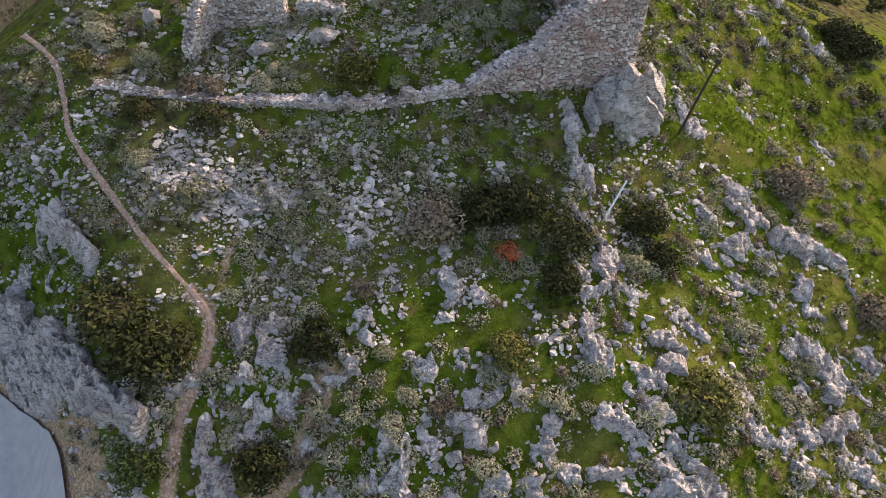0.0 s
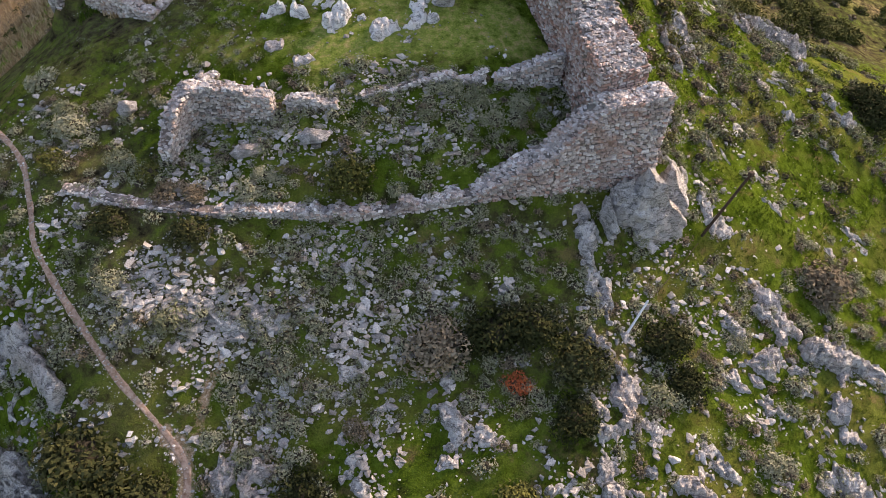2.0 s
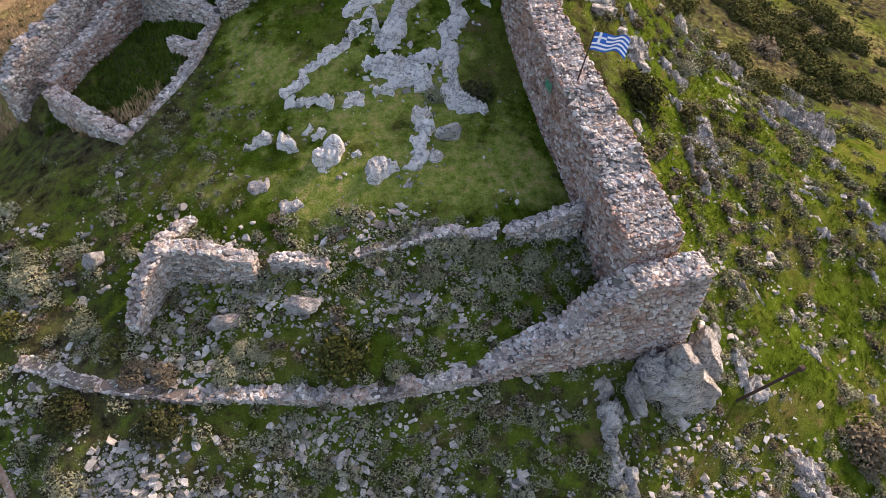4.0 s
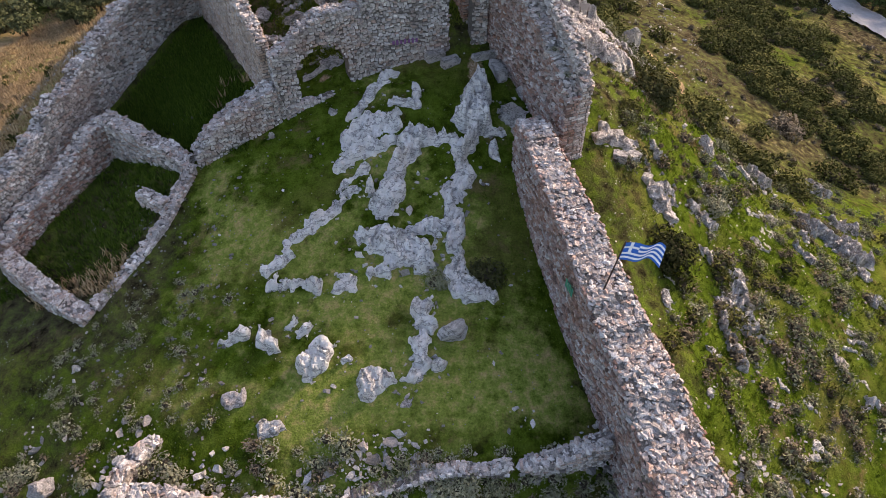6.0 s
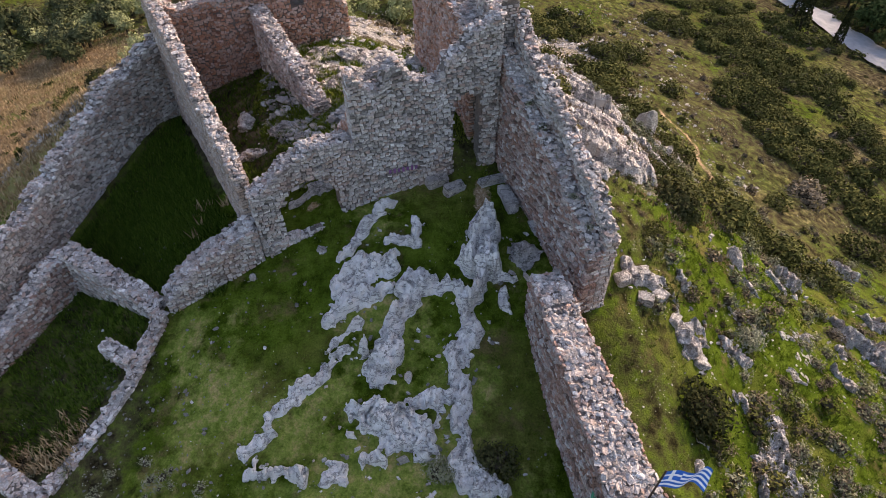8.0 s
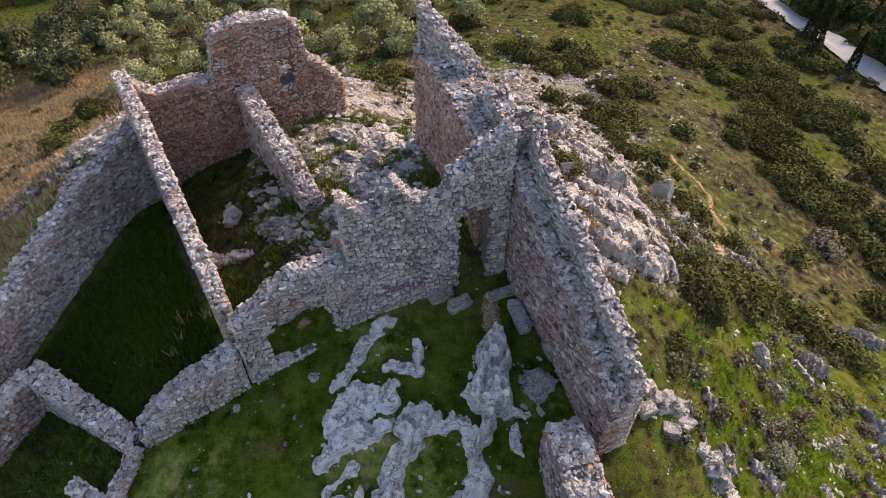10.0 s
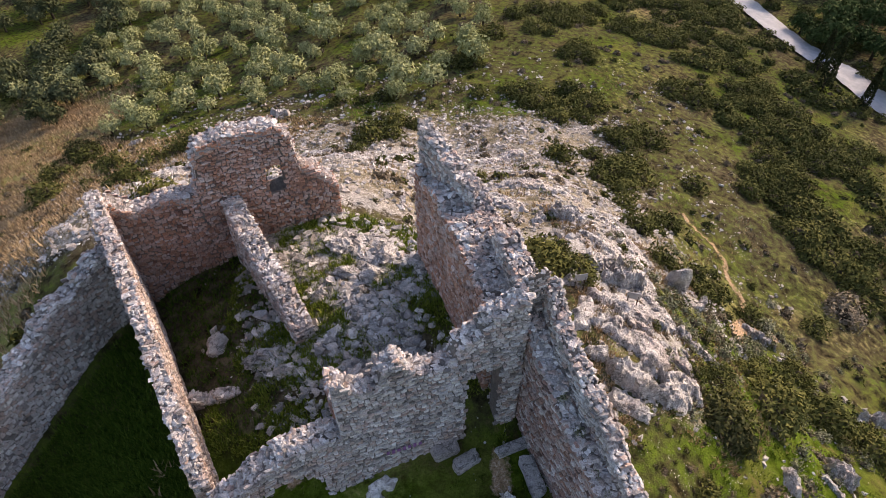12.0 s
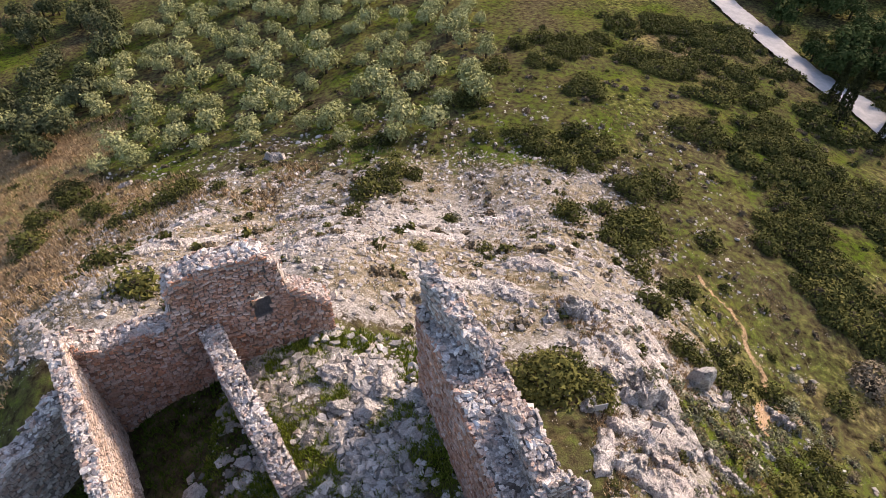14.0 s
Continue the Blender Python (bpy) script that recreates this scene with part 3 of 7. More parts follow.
                    fs += [(o + a, o + (a + 1) % 4, o + 4 + (a + 1) % 4, o + 4 + a) for a in range(4)]
                    fs.append((o + 4, o + 5, o + 6, o + 7))
                u += ln
            z += h
    if vs and faces:
        v, q = np.array(vs).reshape(-1, 8, 3), np.array(fs[:5])
        pick = np.sort(r.permutation(len(v))[:faces])
        for b8 in v[pick]:
            c8 = b8.mean(0)
            ob = part("stone", np_mesh("stone", (b8 - c8) * 1.05, q), face_stone_red if stone in (wall_stone_mixed, wall_stone_red) else face_stone, wall)
            ob.location = c8
        rest = np.delete(v, pick, 0)
        vs, fs = rest.reshape(-1, 3), (q[None] + (np.arange(len(rest)) * 8)[:, None, None]).reshape(-1, 4)
    if len(vs):
        f = np.array(fs)
        part("facing_stones", np_mesh("facing_stones", vs, f), stone or wall_stone, wall)["kind"] = "stuff"
    # the weathered bed of mortar and small stones along the top
    fine = np.linspace(0, d[-1], 2 * n + 1)
    bx, by, _, bw, bnx, bny = at(fine)
    crest = np.maximum(np.interp(fine, edge, line_top), np.interp(fine, mid, base) + 0.1)
    cols = np.array((-0.5, -0.46, -0.25, 0.0, 0.25, 0.46, 0.5))
    off = cols[None] * (bw[:, None] - 0.02)
    vx, vy = bx[:, None] + bnx[:, None] * off, by[:, None] + bny[:, None] * off
    vz = crest[:, None] - 0.075 + 0.09 * fbm(vx, vy, 0.35, seed + 60, 3) - np.where(np.abs(cols) > 0.48, 0.2, 0.0)[None] - 0.05 * (np.abs(cols) > 0.4)[None]
    i = (np.arange(2 * n)[:, None] * 7 + np.arange(6)[None]).ravel()
    bed = np_mesh("top_bed", np.stack([vx, vy, vz], -1).reshape(-1, 3), np.stack([i, i + 7, i + 8, i + 1], -1))
    part("top_bed", bed, bed_mortar, wall)
    # loose top stones: the first ones are pieces of their own, the rest joined
    tops = []
    for k in range(n):
        count = int(w[k] * cell / 0.0080) + 2
        for _ in range(count):
            o, along = r.uniform(-0.46, 0.46) * w[k], r.uniform(-0.16, 0.16)
            size = 0.042 + 0.085 * r.uniform() ** 2
            crest = max(float(np.interp(mid[k] + along, edge, line_top)), base[k] + 0.1)
            tops.append((x[k] + nx[k] * o - ny[k] * along, y[k] + ny[k] * o + nx[k] * along, crest - 0.04 + r.uniform(-0.05, 0.02), size * 1.3, size, size * 0.55, r.uniform(0, 6.28)))
    order = r.permutation(len(tops))
    for j in order[:caps]:
        tx, ty, tz, sx, sy, sz, turn = tops[j]
        ob = new("stone", LUMP_MESH[j % 6] if sx > 0.17 else PEBBLE_MESH[j % 6])
        ob.parent = wall
        ob.matrix_basis = Matrix.LocRotScale((tx, ty, tz), Euler((0, 0, turn)), (sx * 1.1, sy * 1.1, sz * 1.1))
    rest = [tops[j] for j in order[caps:]]
    if rest:
        me = np_mesh("top_rubble", *joined([scattered(*PEBBLES[k], rest[k::6]) for k in range(6) if rest[k::6]]))
        part("top_rubble", me, wall_stone, wall)["kind"] = "stuff"
    return wall


castle_wall("wall_front", [(1.0, 23.85, -3.5, 0.85), (1.4, 24.0, -3.4, 0.95), (3.0, 24.4, -2.7, 1.05), (4.0, 24.6, -2.1, 1.1), (4.8, 24.9, -1.3, 1.1), (5.7, 25.1, -0.6, 1.1), (6.7, 25.3, -0.4, 1.1), (8.2, 25.6, -0.3, 1.1)],
            "grey and rosy rubble curtain wall climbing to a tower corner", seed=3, foot=0.9, caps=120, faces=150, stone=wall_stone_rosy)
castle_wall("wall_front_low", [(-14.9, 24.3, -4.15, 0.5), (-12.3, 23.3, -3.95, 0.5), (-10.6, 23.05, -4.1, 0.5), (-8.8, 22.9, -3.9, 0.5), (-5.9, 23.0, -3.85, 0.5), (-3.0, 23.0, -3.8, 0.5), (-0.2, 23.5, -3.7, 0.65), (0.95, 23.83, -3.55, 0.8)],
            "low overgrown rubble retaining wall on the slope", seed=31, foot=0.7, caps=120, faces=90, ragged=0.34)
castle_wall("wall_east", [(6.7, 26.1, 0.2, 2.1), (6.2, 27.2, 0.7, 2.1), (5.6, 29.6, 1.6, 1.75), (4.75, 32.0, 2.5, 1.6), (3.75, 35.4, 3.6, 1.3), (3.1, 38.0, 4.0, 1.15), (2.85, 39.3, 4.0, 1.1)],
            "thick grey and reddish rubble wall with a broken top", seed=4, caps=140, faces=160, stone=wall_stone_mixed)
castle_wall("wall_keep_east", [(4.42, 39.4, 4.7, 0.6), (3.77, 40.9, 5.9, 0.6), (3.07, 42.7, 6.75, 0.6), (2.07, 44.8, 7.9, 0.55), (1.67, 46.1, 8.7, 0.5)],
            "tall rubble wall of the keep with an overgrown ledge", seed=5, caps=100, faces=150, stone=wall_stone_mixed)
castle_wall("wall_keep_parapet", [(4.93, 39.62, 5.2, 0.5), (4.28, 41.12, 6.5, 0.5), (3.58, 42.92, 7.5, 0.5), (2.58, 45.02, 8.7, 0.48), (2.18, 46.32, 9.7, 0.45)],
            "outer skin of the keep wall rising above a ledge", seed=35, caps=80, ragged=0.28)
castle_wall("wall_keep_far", [(1.0, 46.3, 8.5, 1.2), (0.15, 48.5, 9.2, 1.2), (-1.45, 52.15, 9.3, 0.8)],
            "high keep wall faced in reddish brick and rubble", seed=6, caps=60, ragged=0.35, stone=wall_stone_red)
castle_wall("wall_keep_spine", [(1.75, 46.1, 10.1, 0.7), (1.6, 46.5, 9.4, 0.7), (1.35, 47.2, 9.5, 0.7), (1.1, 47.9, 10.2, 0.65), (0.75, 48.9, 9.2, 0.65), (0.35, 50.0, 9.4, 0.6), (-0.6, 51.2, 10.4, 0.6), (-1.45, 52.3, 10.95, 0.5)],
            "jagged grey rubble core standing above the keep wall", seed=26, caps=100, ragged=0.4)
castle_wall("wall_keep_front", [(-3.75, 43.7, 8.9, 0.65), (-3.38, 43.85, 8.75, 0.65), (-3.3, 43.88, 8.1, 0.65), (-2.72, 44.12, 8.05, 0.65), (-2.62, 44.16, 8.75, 0.65), (-1.95, 44.43, 8.9, 0.65), (-1.85, 44.48, 8.05, 0.65), (-0.62, 44.93, 7.9, 0.65), (-0.5, 44.97, 8.6, 0.65), (-0.05, 45.14, 8.8, 0.65), (0.3, 45.3, 9.4, 0.65), (1.4, 45.7, 9.9, 0.65)],
            "pale rubble keep wall with an arched doorway", openings=((3.75, 4.95, -0.5, 7.2, True),), seed=7, caps=100, faces=190, ragged=0.12)
castle_wall("wall_arch", [(-3.85, 43.75, 6.2, 0.8), (-5.2, 43.1, 6.4, 0.8), (-6.1, 42.65, 6.1, 0.8), (-6.7, 42.35, 5.3, 0.8), (-7.3, 42.05, 5.0, 0.8)],
            "low rubble wall with a broken round arch", openings=((0.73, 2.85, -0.5, 5.1, True),), seed=8, caps=70, faces=120)
castle_wall("wall_arch_sill", [(-7.0, 41.8, 2.75, 0.42), (-6.3, 42.2, 2.8, 0.4), (-5.5, 42.5, 2.9, 0.35), (-5.1, 42.7, 2.9, 0.3)],
            "low sunlit line of stones under a broken arch", seed=36, caps=40, ragged=0.22)
castle_wall("wall_low_west", [(-7.4, 42.0, 3.9, 1.0), (-8.6, 41.35, 3.3, 1.0), (-10.1, 40.65, 2.4, 1.0), (-10.7, 40.35, 1.7, 0.9)],
            "crumbled low rubble wall above the grass", seed=9, caps=60)
# sunlight on this wall is carried by its stone colour
castle_wall("wall_keep_west", [(-7.6, 42.5, 5.5, 0.5), (-8.9, 44.7, 6.3, 0.5), (-10.2, 46.9, 7.0, 0.5), (-11.8, 49.6, 7.9, 0.5), (-13.1, 51.6, 8.5, 0.5)],
            "long narrow rubble wall, one face warm with plaster", stone=wall_stone_warm, seed=10, caps=110, faces=120)
castle_wall("wall_keep_north", [(-13.0, 51.9, 7.8, 0.9), (-12.2, 52.25, 7.2, 0.9), (-10.9, 52.8, 7.3, 0.9), (-10.1, 53.1, 7.3, 0.9), (-9.9, 53.2, 9.2, 0.9), (-8.6, 53.8, 9.4, 0.9), (-7.1, 54.4, 9.4, 0.9), (-6.7, 54.6, 8.8, 0.9), (-6.5, 54.65, 7.5, 0.9), (-5.3, 55.2, 6.1, 0.9)],
            "reddish rubble wall with a squared standing stump", openings=((5.75, 6.5, 2.1, 7.75, True),), seed=11, caps=80, faces=120, stone=wall_stone_red)
castle_wall("wall_partition", [(-8.9, 53.0, 6.9, 0.75), (-7.7, 51.2, 6.3, 0.75), (-6.4, 49.4, 5.6, 0.75), (-5.7, 48.4, 4.7, 0.75)],
            "low straight partition wall of grey rubble", seed=12, caps=60)
castle_wall("wall_jamb", [(-4.4, 46.2, 5.0, 0.65), (-4.0, 45.3, 5.8, 0.7), (-3.6, 44.35, 6.9, 0.75)],
            "stub of a cross wall in reddish rubble", seed=13, caps=40, stone=wall_stone_red)
castle_wall("wall_keep_stub", [(-9.55, 46.45, 3.35, 0.4), (-8.7, 46.6, 3.5, 0.4), (-7.95, 46.75, 3.45, 0.35)], "low remnant of a cross wall on the keep floor", seed=37, caps=20, ragged=0.25)
castle_wall("wall_west", [(-19.8, 36.5, 0.2, 0.8), (-17.6, 41.2, 2.0, 0.8), (-16.5, 44.3, 3.3, 0.75), (-15.7, 46.5, 4.4, 0.75), (-14.6, 49.0, 5.3, 0.75), (-13.2, 51.3, 6.3, 0.75)],
            "high grey outer wall of rubble with a ragged top", seed=14, caps=160, ragged=0.4)
castle_wall("wall_room_north", [(-15.2, 42.5, 2.0, 0.8), (-10.95, 40.1, 1.5, 0.75)], "grey rubble wall of a roofless room", seed=15, caps=50)
castle_wall("wall_room_west", [(-15.3, 42.3, 1.9, 0.8), (-17.6, 38.3, 0.0, 0.8), (-18.1, 37.0, -0.5, 0.8)], "rubble room wall with traces of reddish plaster", seed=16, caps=60, stone=wall_stone_mixed)
castle_wall("wall_room_south", [(-17.9, 36.6, -0.6, 0.7), (-15.3, 34.8, -0.9, 0.7), (-13.6, 33.9, -1.15, 0.7)], "low front wall of a roofless room", seed=17, caps=60)
castle_wall("wall_room_east", [(-13.5, 34.3, -1.0, 0.55), (-12.6, 35.6, -0.55, 0.5), (-11.5, 37.5, 0.3, 0.45), (-10.8, 39.8, 1.35, 0.5)], "thin line of stones bordering a sunken room", seed=18, caps=60)
castle_wall("wall_room_stub", [(-12.8, 38.95, 0.7, 0.5), (-11.5, 38.2, 0.85, 0.5)], "short stub of rubble wall", seed=19, caps=20)
castle_wall("wall_court_corner", [(-10.8, 24.9, -2.5, 0.55), (-10.6, 25.8, -1.55, 0.6), (-10.1, 27.0, -0.85, 0.65), (-9.5, 27.1, -0.95, 0.6), (-6.8, 26.7, -1.2, 0.55)], "L-shaped remnant of a grey rubble wall", seed=20, caps=90, faces=80)
castle_wall("wall_court_mid", [(-6.3, 26.95, -1.6, 0.45), (-4.3, 26.9, -1.4, 0.5)], "low remnant of a rubble wall in grass", seed=21, caps=40, ragged=0.4)
castle_wall("wall_court_low", [(-3.3, 27.2, -1.5, 0.4), (-2.4, 27.4, -1.25, 0.45), (-0.6, 27.8, -1.15, 0.4), (1.6, 28.0, -1.2, 0.4)], "low line of laid stones in grass", seed=22, caps=40, ragged=0.55)
castle_wall("wall_court_arm", [(-9.8, 29.2, -1.55, 0.5), (-10.3, 28.3, -1.6, 0.5), (-10.5, 27.5, -1.55, 0.55)], "low broken arm of a rubble wall", seed=24, caps=30, ragged=0.3)
castle_wall("wall_court_east", [(2.0, 28.05, -1.15, 0.4), (2.7, 28.1, -0.85, 0.5), (3.6, 28.3, -0.7, 0.5), (4.7, 28.6, -0.45, 0.55)], "short cross wall of grey rubble", seed=23, caps=40)

# ---- rocks ----
BOULDER_MESH = [np_mesh("boulder", *ico(4, 80 + k, 5, 0.30)) for k in range(4)]
for q in BOULDER_MESH:
    q.materials.append(weathered_limestone)
FRAGMENTS = []


def rock_field(name, spine, high, label, gap=0.085, turn=0.0, blocky=0.5, chips=3, seed=0, wild=1.0, gather=None, material=None):
    """Rock that breaks through the ground along a spine of (x, y, half width): fissured blocks with a ragged edge."""
    p = np.array(spine, float)
    if len(p) == 1:
        p = np.concatenate([p, p + (0.02, 0, 0)])
    pad = p[:, 2].max() * 1.5 + 0.2
    xs = np.arange(p[:, 0].min() - pad, p[:, 0].max() + pad, gap)
    ys = np.arange(p[:, 1].min() - pad, p[:, 1].max() + pad, gap)
    gx, gy = np.meshgrid(xs, ys)
    x, y = gx.ravel(), gy.ravel()
    x, y = x + rng.uniform(-0.3, 0.3, len(x)) * gap, y + rng.uniform(-0.3, 0.3, len(x)) * gap
    wx, wy = x + wild * (0.5 * fbm(x, y, 0.7, 300) + 0.22 * fbm(x, y, 0.22, 302, 3)), y + wild * (0.5 * fbm(x, y, 0.7, 301) + 0.22 * fbm(x, y, 0.22, 303, 3))
    inner = np.full(len(x), -9.0)
    for (ax, ay, aw), (bx, by, bw) in zip(p, p[1:]):
        dx, dy = bx - ax, by - ay
        t = np.clip(((wx - ax) * dx + (wy - ay) * dy) / (dx * dx + dy * dy), 0, 1)
        inner = np.maximum(inner, 0.95 - np.hypot(wx - ax - t * dx, wy - ay - t * dy) / (aw + (bw - aw) * t))
    c, s = math.cos(turn), math.sin(turn)
    u, v = wx * c + wy * s, wy * c - wx * s
    h = np.zeros(len(x))
    for size, amount in ((0.75, 0.75), (0.27, 0.45)):
        bu, bv = u / (size * 1.5), v / size
        bu = bu + 0.5 * (np.floor(bv) % 2)
        h += amount * lattice(np.floor(bu), np.floor(bv), 311 + seed)
        joint = np.minimum(np.minimum(bu - np.floor(bu), np.floor(bu) + 1 - bu) * 1.5, np.minimum(bv - np.floor(bv), np.floor(bv) + 1 - bv))
        h -= amount * 0.5 * step(0.16, 0.04, joint)
    inner = inner - 0.55 * wild * step(0.02, 0.30, fbm(x, y, 0.55, 340, 3))
    low = min(high, 3 * high * p[:, 2].min())
    rise = np.clip(inner * 2.6, -0.5, 1)
    spikes = 1 - 2.2 * np.abs(fbm(u, v * 2.0, 0.5, 350, 3))
    z = rise * low * (1 - blocky + blocky * (0.7 * h + 0.45 * spikes)) + wild * (0.13 * fbm(x, y, 0.2, 320, 2) - 0.16 * np.abs(fbm(x, y, 0.34, 325, 3))) * (0.4 + low) + 0.3 * wild * low * fbm(x, y, 0.7, 330, 3) * (inner > 0)
    z = z - 0.05
    nx = len(xs)
    i = (np.arange(len(ys) - 1)[:, None] * nx + np.arange(nx - 1)[None]).ravel()
    f = np.stack([i, i + 1, i + nx + 1, i + nx], -1)
    f = f[(z[f] > -0.02).any(1) & (inner[f] > -0.12).any(1)]
    if not len(f):
        return None
    used = np.unique(f)
    back = np.zeros(len(x), int)
    back[used] = np.arange(len(used))
    cx, cy = p[:, 0].mean(), p[:, 1].mean()
    cz = gz(cx, cy)
    z = np.maximum(z, -0.25) + ground_z(x, y)
    if gather is not None:
        gather.append((np.stack([x, y, z], -1)[used], back[f]))
        return None
    me = np_mesh(name, np.stack([x - cx, y - cy, z - cz], -1)[used], back[f])
    me.materials.append(material or weathered_limestone)
    ob = tagged(new(name, me), label, "rock", "limestone rocks")
    ob.location = (cx, cy, cz)
    for _ in range(chips * len(spine)):
        q = p[rng.integers(0, len(p))]
        a, d = rng.uniform(0, 6.28), rng.uniform(0.8, 1.7)
        FRAGMENTS.append((q[0] + math.cos(a) * q[2] * d, q[1] + math.sin(a) * q[2] * d, rng.uniform(0.06, 0.20) * min(q[2], 0.9)))
    return ob


def outcrop(x, y, rx, ry, turn, high=0.75, name="rock", label="weathered grey limestone outcrop in the grass", chips=3):
    """An outcrop about rx by ry across."""
    a = radians(turn) + (math.pi / 2 if ry > rx else 0)
    big, small = max(rx, ry), min(rx, ry)
    o = (big - small) * 0.9
    spine = [(x - o * math.cos(a), y - o * math.sin(a), small * 0.9), (x + o * math.cos(a), y + o * math.sin(a), small * 0.8)] if o > 0.1 else [(x, y, big)]
    return rock_field(name, spine, high * (small * 0.7 + 0.25 * big), label, 0.075 if big < 0.7 else 0.09, a, 0.55, chips, 0, 0.6 if name == "bedrock" else 1.0)


def boulder(x, y, rx, ry, turn, up, name, label, sink=0.2):
    ob = tagged(new(name, BOULDER_MESH[int(abs(x * 37 + y * 13)) % 4]), label, "rock", "limestone rocks")
    ob.matrix_basis = Matrix.LocRotScale((x, y, gz(x, y) + up * (0.5 - sink) * 0.6), Euler((0.12 * math.sin(x * 9), 0.12 * math.cos(y * 7), radians(turn))), (rx, ry, up))
    for _ in range(4):
        a, d, s = rng.uniform(0, 6.28), rng.uniform(0.8, 1.5), rng.uniform(0.12, 0.3) * min(rx, ry)
        FRAGMENTS.append((x + math.cos(a) * rx * d, y + math.sin(a) * ry * d, s))
    return ob


